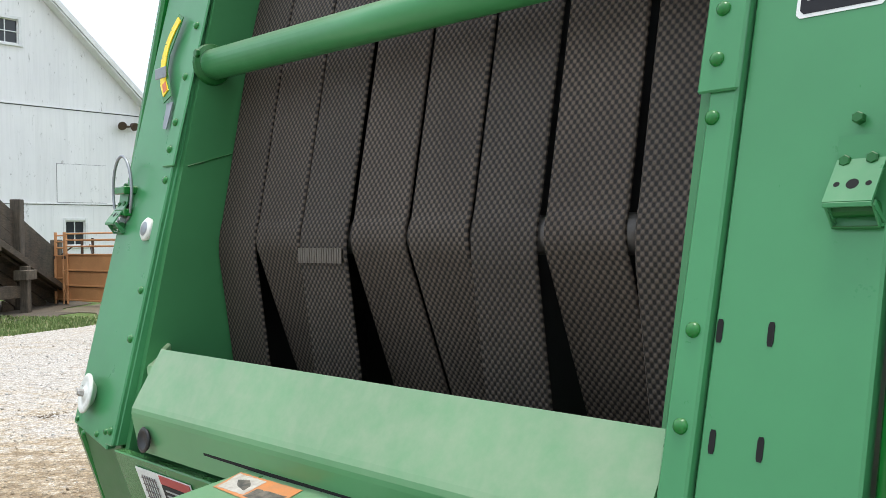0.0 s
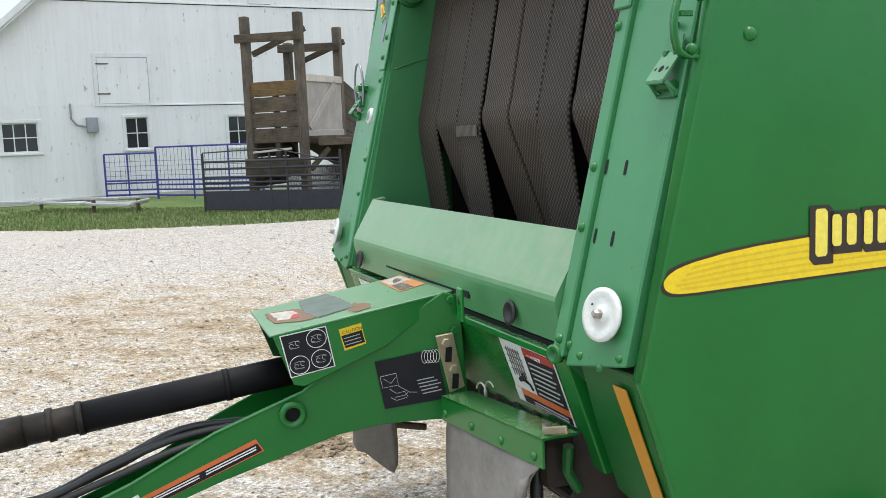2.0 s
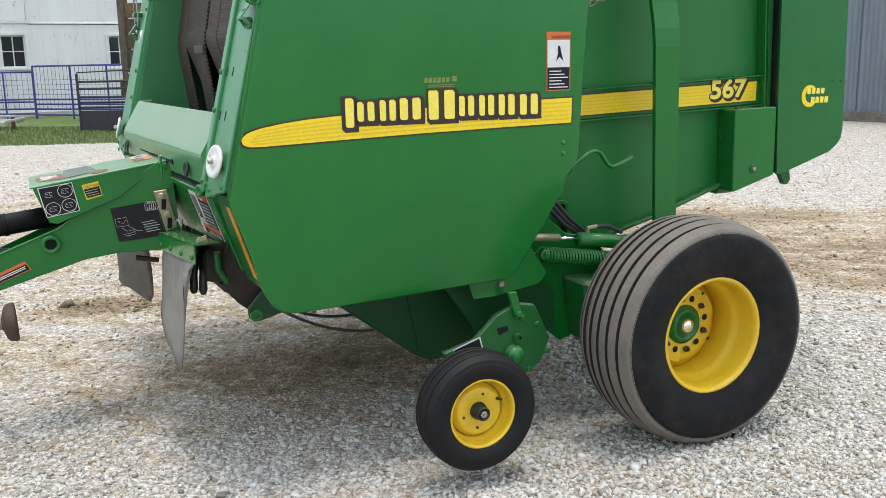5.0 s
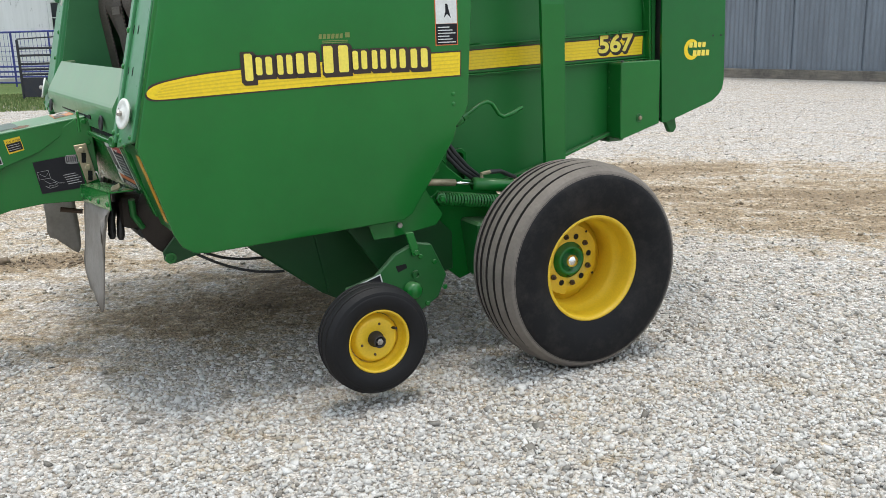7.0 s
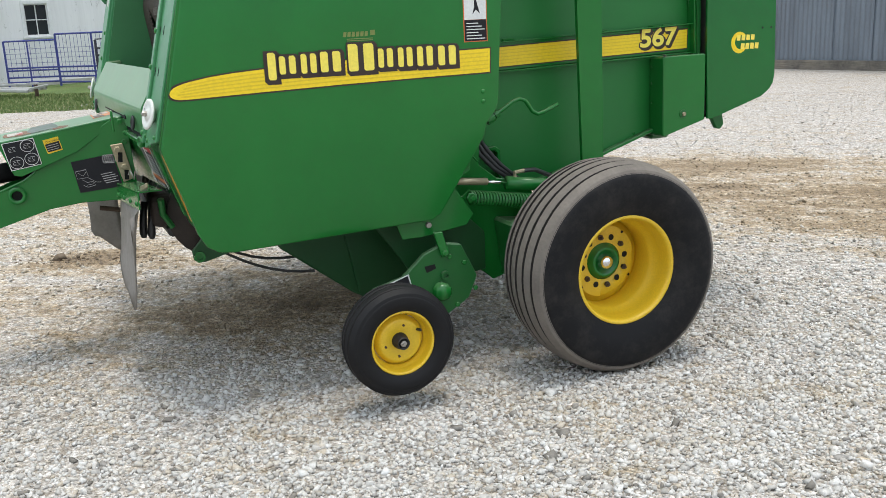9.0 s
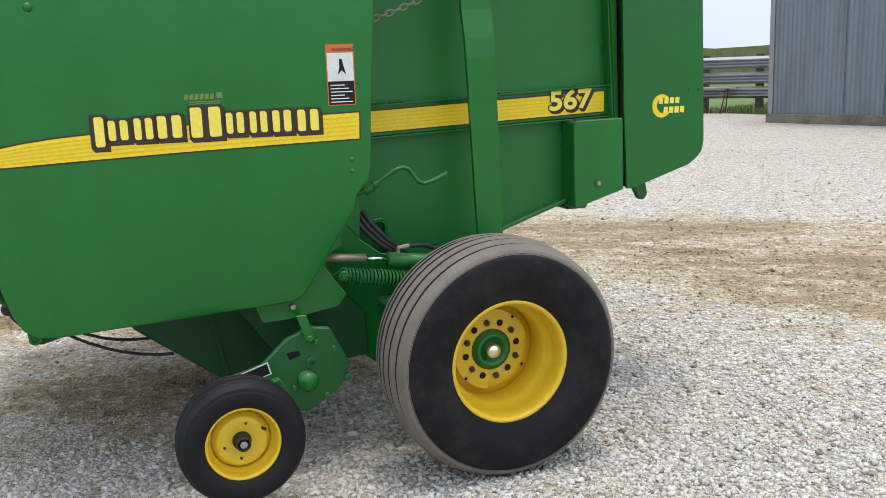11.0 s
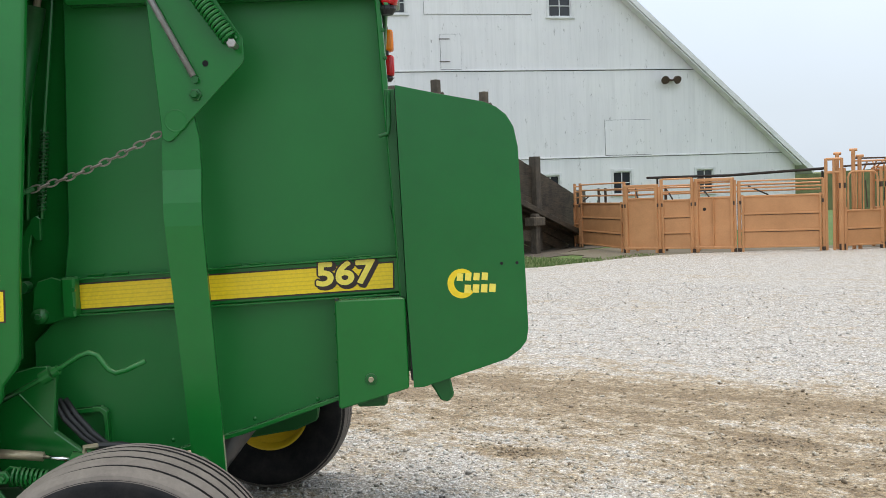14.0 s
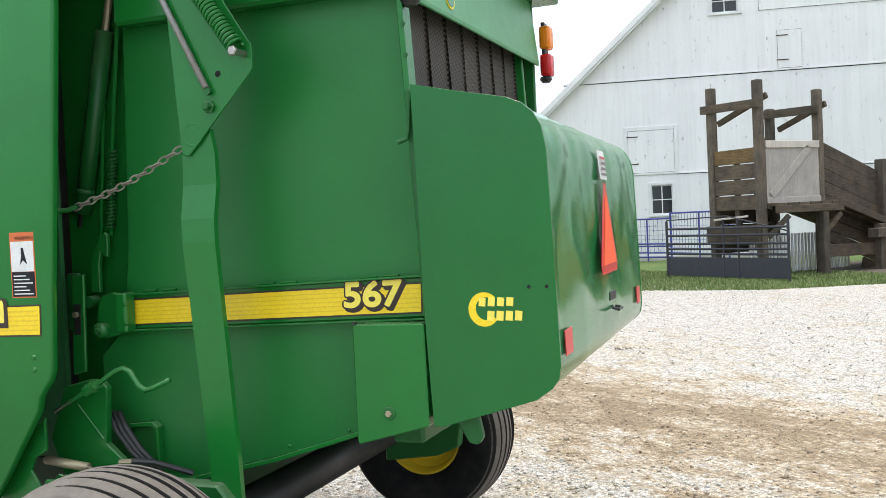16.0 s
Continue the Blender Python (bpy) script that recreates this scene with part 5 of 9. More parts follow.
part("gable", prism([(0.1, 4.2), (9.0, 4.2), (4.6, 6.75)], 0, 0.02, 0.1), GALV, shed)


# ---- round baler ----
baler = empty("round_baler", pose(0.604, 1.174, 0, 0, 0, 41.05), "green round hay baler with yellow wheels, parked on gravel", "baler")
CY = 1.235
SKEW = 0.05


def front_x(y, z):
    """The leaning plane of the front posts."""
    return -0.03 + 0.249 * (z - 1.42) - SKEW * (y - 0.33)


def quad(name, pts, mat, parent, out, t=0.002, label=""):
    """A thin sheet on four or more points, raised by t towards out."""
    bm = bmesh.new()
    o = Vector(out).normalized() * t
    v0 = [bm.verts.new(Vector(p)) for p in pts]
    v1 = [bm.verts.new(Vector(p) + o) for p in pts]
    bm.faces.new(v0)
    bm.faces.new(v1)
    for i in range(len(pts)):
        j = (i + 1) % len(pts)
        bm.faces.new((v0[i], v0[j], v1[j], v1[i]))
    return part(name, bm, mat, parent, label)


def bolt(p, axis, r=0.014, h=0.012, mat=None, parent=None, name="bolt", hexa=True):
    n = 6 if hexa else 14
    prof = [(r, 0), (r, h * 0.8), (r * 0.8, h), (0, h)] if hexa else [(r, 0), (r * 0.92, h * 0.45), (r * 0.6, h * 0.85), (0, h)]
    return part(name, lathe(prof, p, axis, n), mat or GREEN, parent or baler, smooth=not hexa)




def smoothed(ob):
    for p in ob.data.polygons:
        p.use_smooth = True
    return ob


# -- side shields
SHIELD = [(-0.072, 1.117), (-0.012, 0.93), (0.032, 0.775), (0.062, 0.72), (0.105, 0.692), (0.165, 0.684), (1.02, 0.712), (1.065, 0.735), (1.11, 0.80), (1.285, 1.055), (1.297, 1.108), (1.345, 1.165), (1.357, 1.20), (1.375, 1.5), (1.405, 1.85), (1.45, 2.40), (1.475, 2.80), (0.288, 2.80), (0.094, 1.82)]
near_shield = part("side_shield", prism(SHIELD, 1, 0.0, 0.035, 0.009, segments=2), GREEN, baler, "large flat green side shield")
smoothed(near_shield)
part("side_shield", prism([(x - 0.11, z) for x, z in SHIELD], 1, 2 * CY - 0.035, 2 * CY, 0.009), GREEN, baler)
# rolled front edge of the shield
part("shield_front_edge", tube([(-0.060, 0.020, 1.12), (0.100, 0.020, 1.82), (0.294, 0.020, 2.78)], 0.018, 10), GREEN, near_shield, smooth=True)
bolt((0.195, 0.0, 1.831), (0, -1, 0), 0.016, 0.012, GREEN, near_shield, "rivet", False)
for z in (1.247, 1.204):
    bolt((1.282, 0.0, z), (0, -1, 0), 0.010, 0.006, GREEN, near_shield, "rivet", False)

# -- front posts
for side in (0, 1):
    def Y(y):
        return y if side == 0 else 2 * CY - y
    post = empty("front_post")
    post.parent = baler
    if side == 0:
        post["label"] = "riveted green front post with slots and pulley"

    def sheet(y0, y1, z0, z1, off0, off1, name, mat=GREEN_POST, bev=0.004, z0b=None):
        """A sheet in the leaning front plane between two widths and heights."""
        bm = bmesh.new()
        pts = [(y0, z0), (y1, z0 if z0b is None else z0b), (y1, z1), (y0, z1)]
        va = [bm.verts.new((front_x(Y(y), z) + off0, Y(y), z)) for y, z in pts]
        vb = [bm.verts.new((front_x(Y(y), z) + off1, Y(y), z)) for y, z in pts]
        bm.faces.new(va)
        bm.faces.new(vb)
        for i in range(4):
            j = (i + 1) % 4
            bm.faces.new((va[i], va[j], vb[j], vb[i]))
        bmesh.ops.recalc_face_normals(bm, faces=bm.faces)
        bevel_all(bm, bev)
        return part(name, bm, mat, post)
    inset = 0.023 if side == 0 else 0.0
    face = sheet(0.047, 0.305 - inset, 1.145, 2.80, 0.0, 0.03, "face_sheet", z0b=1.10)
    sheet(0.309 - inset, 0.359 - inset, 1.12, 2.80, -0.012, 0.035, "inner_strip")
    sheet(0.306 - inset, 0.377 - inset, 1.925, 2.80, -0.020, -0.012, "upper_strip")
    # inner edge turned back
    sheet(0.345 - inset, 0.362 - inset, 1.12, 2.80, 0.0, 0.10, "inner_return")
    for z in (2.06, 1.978, 1.885, 1.56, 1.42, 1.16, 2.2, 2.36):
        proud = 0.020 if z > 1.925 else 0.012
        ry = (0.334 if z > 1.8 else 0.332) - (inset if z < 1.8 else 0.010 if side == 0 else 0)
        bolt((front_x(Y(ry), z) - proud, Y(ry), z), (-1, 0, 0.24), 0.0125, 0.009, GREEN, post, "rivet", False)
    for y, z in ((0.272, 1.56), (0.192, 1.56), (0.262, 1.403), (0.188, 1.403)) if side == 0 else ():
        quad("slot", [(front_x(y + a, z + b) - 0.0005, y + a, z + b) for a, b in ((-0.0048, -0.012), (-0.003, -0.017), (0.003, -0.017), (0.0048, -0.012), (0.0048, 0.012), (0.003, 0.017), (-0.003, 0.017), (-0.0048, 0.012))], DARK, post, (-1, 0, 0.24), 0.001)
    if side == 1:
        kx_ = front_x(2.20, 1.738)
        part("cord_disc", lathe([(0.034, 0), (0.036, 0.010), (0.028, 0.016), (0.0, 0.014)], (kx_, 2.20, 1.738), (-1, 0, 0.24), 22), WHITE_PLASTIC, post, "small pale plastic disc", smooth=True)
        part("disc_centre", lathe([(0.022, 0.0165), (0.020, 0.018), (0, 0.018)], (kx_, 2.20, 1.738), (-1, 0, 0.24), 18), GALV, post, smooth=True)
    # lower recessed plate below the pulley
    lower = prism([(-0.052, 1.12), (-0.005, 0.94), (0.05, 0.77), (0.11, 0.71), (0.16, 0.72), (0.12, 0.80), (0.06, 0.97), (0.02, 1.13)], 1, 0.037, 0.30, 0.004, shear=lambda c: Vector((c.x - SKEW * (Y(c.y) - 0.05), Y(c.y), c.z)))
    part("lower_plate", lower, GREEN_SHADED, post)
    # pulley
    py = 0.135 if side == 0 else 0.150
    c = Vector((front_x(Y(py), 1.241), Y(py), 1.241))
    ax = Vector((-1, 0, 0.24)).normalized()
    ax_p = Vector((-1, -0.24 if side == 0 else 0.1, 0.24)).normalized()
    pul = part("pulley", lathe([(0.0, 0.002), (0.022, 0.002), (0.03, 0.004), (0.052, 0.022), (0.060, 0.024), (0.060, 0.030), (0.050, 0.034), (0.040, 0.030), (0.022, 0.028), (0.020, 0.034), (0.0, 0.034)], c, ax_p, 36), WHITE_PLASTIC, post, "white nylon rope pulley", smooth=True)
    part("pulley_bolt", lathe([(0.011, 0.03), (0.011, 0.046), (0.007, 0.052), (0, 0.052)], c, ax_p, 6), STEEL, pul)
    for k in range(2):
        a_ = radians(35 + 180 * k)
        e1, e2 = ax_p.cross(Vector((0, 0, 1))).normalized(), Vector((0, 0, 1))
        part("pulley_hole", lathe([(0.003, 0.0005), (0, 0.0005)], c + ax_p * 0.0295 + e1 * 0.033 * math.cos(a_) + e2 * 0.033 * math.sin(a_), ax_p, 8), DARK, pul)
    for y, z in ((0.225, 1.135), (0.135, 1.125), (0.07, 1.16), (0.28, 1.15)):
        bolt((front_x(Y(y), z), Y(y), z), ax, 0.010, 0.008, GREEN, post, "rivet", False)
    # rope guide hook and bracket
    if side == 0:
        # a flat band bent outwards round the corner
        hook = [(0.094, 1.914), (0.088, 1.924), (0.074, 1.929), (0.057, 1.928), (0.040, 1.917), (0.030, 1.900), (0.024, 1.878), (0.021, 1.855), (0.022, 1.828), (0.028, 1.805), (0.038, 1.792), (0.055, 1.785), (0.072, 1.787)]
        bm = bmesh.new()
        rows_ = []
        for k, (x, z) in enumerate(hook):
            a_, b_ = Vector(hook[max(k - 1, 0)]), Vector(hook[min(k + 1, len(hook) - 1)])
            d_ = (b_ - a_).normalized()
            n_ = Vector((-d_.y, 0, d_.x)) * 0.003
            rows_.append([bm.verts.new(Vector((x, yy, z)) + sg * n_) for yy, sg in ((0.000, 1), (0.022, 1), (0.022, -1), (0.000, -1))])
        for ra, rb in zip(rows_, rows_[1:]):
            for k in range(4):
                bm.faces.new((ra[k], ra[(k + 1) % 4], rb[(k + 1) % 4], rb[k]))
        bm.faces.new(rows_[0]), bm.faces.new(rows_[-1])
        part("rope_hook", bm, GREEN, post, "curved flat green rope hook", smooth=True)
        part("hook_tab", box((0.038, 0.014, 1.868), (0.070, 0.022, 1.880), 0.002), GREEN, post)
        for x, z in ((0.080, 1.907), (0.058, 1.802)):
            bolt((x, 0.004, z), (-0.5, -1, 0), 0.012, 0.012, GREEN, post, "rivet", False)
    else:
        loop = [(front_x(2.40, 1.9) - 0.03, 2.40 + 0.075 * math.cos(a), 1.865 + 0.11 * math.sin(a)) for a in np.linspace(-1.2, 2 * math.pi - 1.8, 26)]
        part("rope_loop", tube(loop, 0.005, 6), GALV, post, "thin wire rope loop", smooth=True)
        for dz in (-0.07, 0.0):
            part("loop_tab", box((front_x(2.37, 1.9) - 0.05, 2.34, 1.865 + dz - 0.012), (front_x(2.37, 1.9) + 0.02, 2.42, 1.865 + dz + 0.012), 0.003), GREEN, post)
    # a folded bracket: sloping holed plate, open cheeks and a roller inside
    by = 0.0865 if side == 0 else 2.395
    bz = 1.742 if side == 0 else 1.762
    bx = front_x(by, bz) - 0.039
    kk = 0.003
    part("bracket_plate", prism([(bx, bz), (bx + 0.046, bz + 0.060), (bx + 0.051, bz + 0.095), (bx + 0.048, bz + 0.095), (bx + 0.043, bz + 0.062), (bx - 0.003, bz + 0.003)], 1, by - 0.034, by + 0.034), GREEN_POST, post)
    for sg in (-1, 1):
        yy = by + sg * 0.0325
        part("bracket_cheek", prism([(bx, bz), (bx + 0.007, bz - 0.001), (bx + 0.026, bz - 0.027), (bx + 0.040, bz - 0.027), (bx + 0.040, bz - 0.033), (bx + 0.023, bz - 0.033)], 1, yy - kk / 2, yy + kk / 2), GREEN_POST, post)
        part("bracket_cheek", prism([(bx + 0.001, bz - 0.004), (bx + 0.006, bz + 0.004), (bx + 0.034, bz - 0.022), (bx + 0.030, bz - 0.027)], 1, yy - kk, yy + kk / 3), GREEN_POST, post)
    part("bracket_foot", box((bx + 0.022, by - 0.034, bz - 0.034), (bx + 0.040, by + 0.034, bz - 0.030), 0.001), GREEN_SHADED, post)
    part("bracket_lip", box((bx - 0.004, by - 0.034, bz - 0.005), (bx - 0.001, by + 0.034, bz + 0.002), 0.001), GREEN_POST, post)
    part("bracket_roller", tube([(bx + 0.026, by - 0.03, bz - 0.008), (bx + 0.026, by + 0.03, bz - 0.008)], 0.011, 12), GREEN_SHADED, post)
    tn = Vector((-0.060, 0, 0.046)).normalized()
    for dy, rr_ in ((-0.022, 0.0045), (0.0, 0.009), (0.022, 0.0045)):
        part("bracket_hole", lathe([(rr_, 0.0036), (0, 0.0036)], (bx + 0.018, by + dy, bz + 0.0245), tn, 12), DARK, post)
    for dy, dz in ((0.022, 0.058), (-0.016, 0.060), (0.010, 0.118)):
        bolt((front_x(by, bz + dz) - 0.006, by + dy, bz + dz), ax, 0.009, 0.011, GREEN_SHADED, post)
# black sticker with a white border high on the near post
plaque = empty("post_sticker")
plaque.parent = baler
for nm, g_, mt_, lift_ in (("border", 0.0, D_WHITE, 0.0006), ("field", 0.006, D_BLACK, 0.0014)):
    pts = [(0.212 - g_, 2.030 + g_), (0.206 - g_, 2.024 + g_), (0.086 + g_, 2.024 + g_), (0.080 + g_, 2.030 + g_), (0.080 + g_, 2.115 - g_), (0.212 - g_, 2.115 - g_)]
    quad(nm, [(front_x(y, z) - lift_, y, z) for y, z in pts], mt_, plaque, (-1, 0, 0.24), 0.0008, "black sticker with a white border" if g_ else "")
for k in range(3):
    quad("text_bar", [(front_x(y, z) - 0.0024, y, z) for y, z in ((0.196, 2.050 + 0.02 * k), (0.110, 2.050 + 0.02 * k), (0.110, 2.055 + 0.02 * k), (0.196, 2.055 + 0.02 * k))], D_PRINT, plaque, (-1, 0, 0.24), 0.0005)
# amber strip on the near lower plate
quad("amber_reflector", [(-0.052 + 0.2914 * (1.12 - z) - SKEW * (y - 0.05) - 0.009, y, z) for y, z in ((0.094, 1.082), (0.146, 1.082), (0.114, 0.815), (0.066, 0.815))], AMBER, baler, (-0.96, 0, -0.28), 0.003, "narrow amber reflector strip")
# bale size gauge on the far post
gauge = empty("bale_gauge")
gauge.parent = baler
GA = [(2.252, 2.150), (2.290, 2.195), (2.313, 2.240), (2.322, 2.285), (2.318, 2.330), (2.300, 2.375), (2.272, 2.414)]


def on_gauge(y, z, lift):
    return (front_x(y, z) - 0.018 - lift, y, z)


for i, ((ya, za), (yb, zb)) in enumerate(zip(GA, GA[1:])):
    na, nb = Vector((zb - za, ya - yb)).normalized() * 0.030, Vector((zb - za, ya - yb)).normalized() * 0.030
    q = [on_gauge(ya, za + 0.002, 0.003), on_gauge(yb, zb - 0.002, 0.003), on_gauge(yb - nb.x, zb - nb.y - 0.002, 0.003), on_gauge(ya - na.x, za - na.y + 0.002, 0.003)]
    quad("gauge_segment", q, D_YELLOW, gauge, (-1, 0, 0.24), 0.003)
    if i == 0:
        quad("gauge_mark", [on_gauge(y, z, 0.0065) for y, z in ((2.252, 2.164), (2.274, 2.192), (2.256, 2.202), (2.236, 2.174))], D_ORANGE, gauge, (-1, 0, 0.24), 0.001)
quad("gauge_plate", [on_gauge(y, z, 0.0) for y, z in ((2.245, 2.130), (2.296, 2.190), (2.320, 2.240), (2.328, 2.290), (2.322, 2.338), (2.276, 2.424), (2.240, 2.405), (2.280, 2.290), (2.272, 2.240), (2.205, 2.150))], GREEN, gauge, (-1, 0, 0.24), 0.003)
part("gauge_pointer", box((front_x(2.30, 2.23) - 0.030, 2.255, 2.215), (front_x(2.30, 2.23) - 0.026, 2.335, 2.250), 0.002), GALV, gauge)
quad("gauge_foot", [on_gauge(y, z, -0.008) for y, z in ((2.205, 2.045), (2.230, 2.050), (2.240, 2.130), (2.200, 2.130))], GALV, gauge, (-1, 0, 0.24), 0.003)

# -- inner walls of the chamber
for y0, y1 in ((0.340, 0.363), (2 * CY - 0.385, 2 * CY - 0.362)):
    part("chamber_wall", prism([(-0.08, 1.10), (0.30, 2.80), (1.10, 2.80), (1.10, 0.80), (0.2, 0.80)], 1, y0, y1, shear=lambda c: Vector((c.x - SKEW * (c.y - 0.33), c.y, c.z))), GREEN_WALL, baler)
part("wall_wear_line", tube([(front_x(2.05, 1.93) + 0.02, 2 * CY - 0.387, 1.925), (0.25, 2 * CY - 0.387, 1.99)], 0.0025, 6), GREEN_SHADED, baler)
# black sheets added on the walls to paint the chamber's inner darkness
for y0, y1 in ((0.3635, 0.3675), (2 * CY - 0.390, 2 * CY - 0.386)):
    part("chamber_shade_sheet", prism([(0.26, 1.15), (0.26, 1.70), (0.52, 2.78), (1.08, 2.78), (1.08, 0.82), (0.3, 0.82)], 1, y0, y1), BLACK, baler)
# unseen cover added on top so the chamber stays dark
part("unseen_top_cover", box((0.22, 0.03, 2.79), (2.62, 2 * CY - 0.03, 2.83), 0.01), GREEN, baler)


# -- belts
def belt_mat():
    """Black rubber with a raised diamond tread, dusty on the raised ribs."""
    m, n, l, b = node_mat("diamond_tread_belt")
    uv = n.new("ShaderNodeUVMap")
    uv.uv_map = "along"
    waves = []
    for sx, sy in ((1.0, 1.0), (1.0, -1.0)):
        mp = n.new("ShaderNodeVectorMath")
        mp.operation = "DOT_PRODUCT"
        mp.inputs[1].default_value = (sx * 56.0, sy * 50.0, 0)
        l.new(uv.outputs["UV"], mp.inputs[0])
        s = n.new("ShaderNodeMath")
        s.operation = "SINE"
        k = n.new("ShaderNodeMath")
        k.operation = "MULTIPLY"
        k.inputs[1].default_value = 2 * math.pi
        l.new(mp.outputs["Value"], k.inputs[0])
        l.new(k.outputs[0], s.inputs[0])
        waves.append(s.outputs[0])
    mx = n.new("ShaderNodeMath")
    mx.operation = "ADD"
    l.new(waves[0], mx.inputs[0])
    l.new(waves[1], mx.inputs[1])
    h = n.new("ShaderNodeMapRange")
    h.inputs["From Min"].default_value, h.inputs["From Max"].default_value = -0.9, 1.5
    l.new(mx.outputs[0], h.inputs["Value"])
    dust = noise_node(n, l, 3.0, 5, 0.65)
    grain = noise_node(n, l, 120, 3, 0.6)
    d = ramp(n, l, dust.outputs["Fac"], [(0.3, (0.082, 0.064, 0.050)), (0.75, (0.135, 0.108, 0.087))])
    c = mix(n, l, h.outputs["Result"], (0.014, 0.012, 0.011), d.outputs["Color"])
    g = ramp(n, l, grain.outputs["Fac"], [(0.3, (0.8, 0.8, 0.8)), (0.7, (1.15, 1.15, 1.15))])
    own = n.new("ShaderNodeObjectInfo")
    ov = ramp(n, l, own.outputs["Random"], [(0.0, (0.86, 0.83, 0.80)), (0.6, (1.0, 0.96, 0.92)), (1.0, (1.15, 1.08, 1.02))])
    c = mix(n, l, 1.0, c, ov.outputs["Color"], "MULTIPLY")
    l.new(mix(n, l, 0.8, c, g.outputs["Color"], "MULTIPLY"), b.inputs["Base Color"])
    b.inputs["Roughness"].default_value = 0.66
    b.inputs["Specular IOR Level"].default_value = 0.3
    bump(n, l, b, h.outputs["Result"], 0.7, 0.0025)
    return m


BELT = belt_mat()


def belt(name, y0, y1, path, thick, label="", turn=None):
    """A flat belt that follows (x, z, dy) points, its tread mapped in metres along it."""
    bm = bmesh.new()
    uvl = bm.loops.layers.uv.new("along")
    rows, s = [], 0.0
    for i, (x, z, dy) in enumerate(path):
        if i:
            s += math.hypot(x - path[i - 1][0], z - path[i - 1][1])
        ya, yb = y0 + dy, y1 + dy
        e = 0.004
        row = []
        for y, dx in ((ya, thick), (ya, e), (ya + e, 0.0), (yb - e, 0.0), (yb, e), (yb, thick)):
            row.append((bm.verts.new((x + dx + (turn[i] if turn else 0) * (y - ya) / (yb - ya) - SKEW * (y - 0.33), y, z)), y, s))
        rows.append(row)
    for ra, rb in zip(rows, rows[1:]):
        for k in range(5):
            f = bm.faces.new((ra[k][0], ra[k + 1][0], rb[k + 1][0], rb[k][0]))
            for lp in f.loops:
                for r in (ra, rb):
                    for vv, y, ss in r:
                        if vv is lp.vert:
                            lp[uvl].uv = (y, ss)
    return part(name, bm, BELT, baler, label)


def arc_path(p, c, q, n=6):
    """Bend from p by way of c to q."""
    return [tuple((1 - t) ** 2 * a + 2 * t * (1 - t) * b + t * t * d for a, b, d in zip(p, c, q)) for t in [i / n for i in range(n + 1)]]


GAPS = [0.367, 0.582, 0.802, 1.003, 1.214, 1.434, 1.646, 1.872, 2.088]
GAP_W = (0.020, 0.014, 0.007, 0.008, 0.008, 0.008, 0.007, 0.008, 0.010)
SLACK = (0.0, 0.006, 0.0, 0.003, 0.004, 0.0, 0.003, 0.008)
for i in range(8):
    y0, y1 = GAPS[i] + GAP_W[i], GAPS[i + 1] - GAP_W[i + 1]
    back = i in (1, 3, 4, 6)
    kx, kz = 0.196 + SLACK[i], 1.705
    top = [(0.445 + SLACK[i], 2.79, 0.0), (0.318 + SLACK[i], 2.3, 0.0)]
    # the run breaks sharply over the roller
    if back:
        bend = arc_path((kx + 0.018, kz + 0.050, 0), (kx - 0.004, kz, 0), (kx + 0.017, kz - 0.050, 0), 6)
        low = [(kx + 0.130, kz - 0.37, 0.0), (kx + 0.175, 1.20, 0.0)]
    else:
        bend = arc_path((kx + 0.018, kz + 0.060, 0), (kx, kz, 0), (kx + 0.006, kz - 0.060, 0), 6)
        low = [(kx + 0.046, kz - 0.37, 0.0), (kx + 0.064, 1.20, 0.0)]
    belt("belt", y0, y1, top + bend + low, 0.009, "dusty black rubber belt with diamond tread" if i == 0 else "")
# a comb of dull clips across one belt
for k in range(18):
    y = GAPS[5] + 0.010 + (GAPS[6] - GAPS[5] - 0.021) * (k + 0.5) / 18
    quad("lacing_clip", [(0.1985 - 0.003 + 0.02 * abs(dz) - SKEW * (y - 0.33), y + dy, 1.66 + dz) for dy, dz in ((-0.0038, -0.020), (0.0038, -0.020), (0.0038, 0.020), (-0.0038, 0.020))], LACING, baler, (-1, 0, 0), 0.003, "dusty steel belt lacing" if k == 0 else "")
part("belt_roller", tube([(0.262, 0.366, 1.705), (0.169, 2 * CY - 0.386, 1.705)], 0.042, 18), surface("dull_roller_steel", (0.10, 0.09, 0.082), (0.05, 0.045, 0.04), 14, 90, 0.45, 0.1, 0.4), baler, smooth=True)
# black sheet added behind the belts in place of the chamber's shade
part("chamber_shade_curtain", prism([(0.64, 0.9), (0.66, 0.9), (0.80, 2.78), (0.78, 2.78)], 1, 0.368, 2 * CY - 0.386), BLACK, baler)
# -- crossbar
xb = front_x(0.4, 2.22) + 0.035
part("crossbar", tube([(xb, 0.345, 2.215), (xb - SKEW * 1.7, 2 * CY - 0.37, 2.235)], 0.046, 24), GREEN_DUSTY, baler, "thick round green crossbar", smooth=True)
part("crossbar_plate", lathe([(0.064, 0), (0.060, 0.010), (0.046, 0.016)], (xb - SKEW * 1.7, 2 * CY - 0.386, 2.235), (0, -1, 0), 24), GREEN_SHADED, baler)
bolt((xb - 0.11 - 0.04, 2 * CY - 0.43, 2.255), (-1, 0, 0), 0.013, 0.012, GREEN_SHADED)

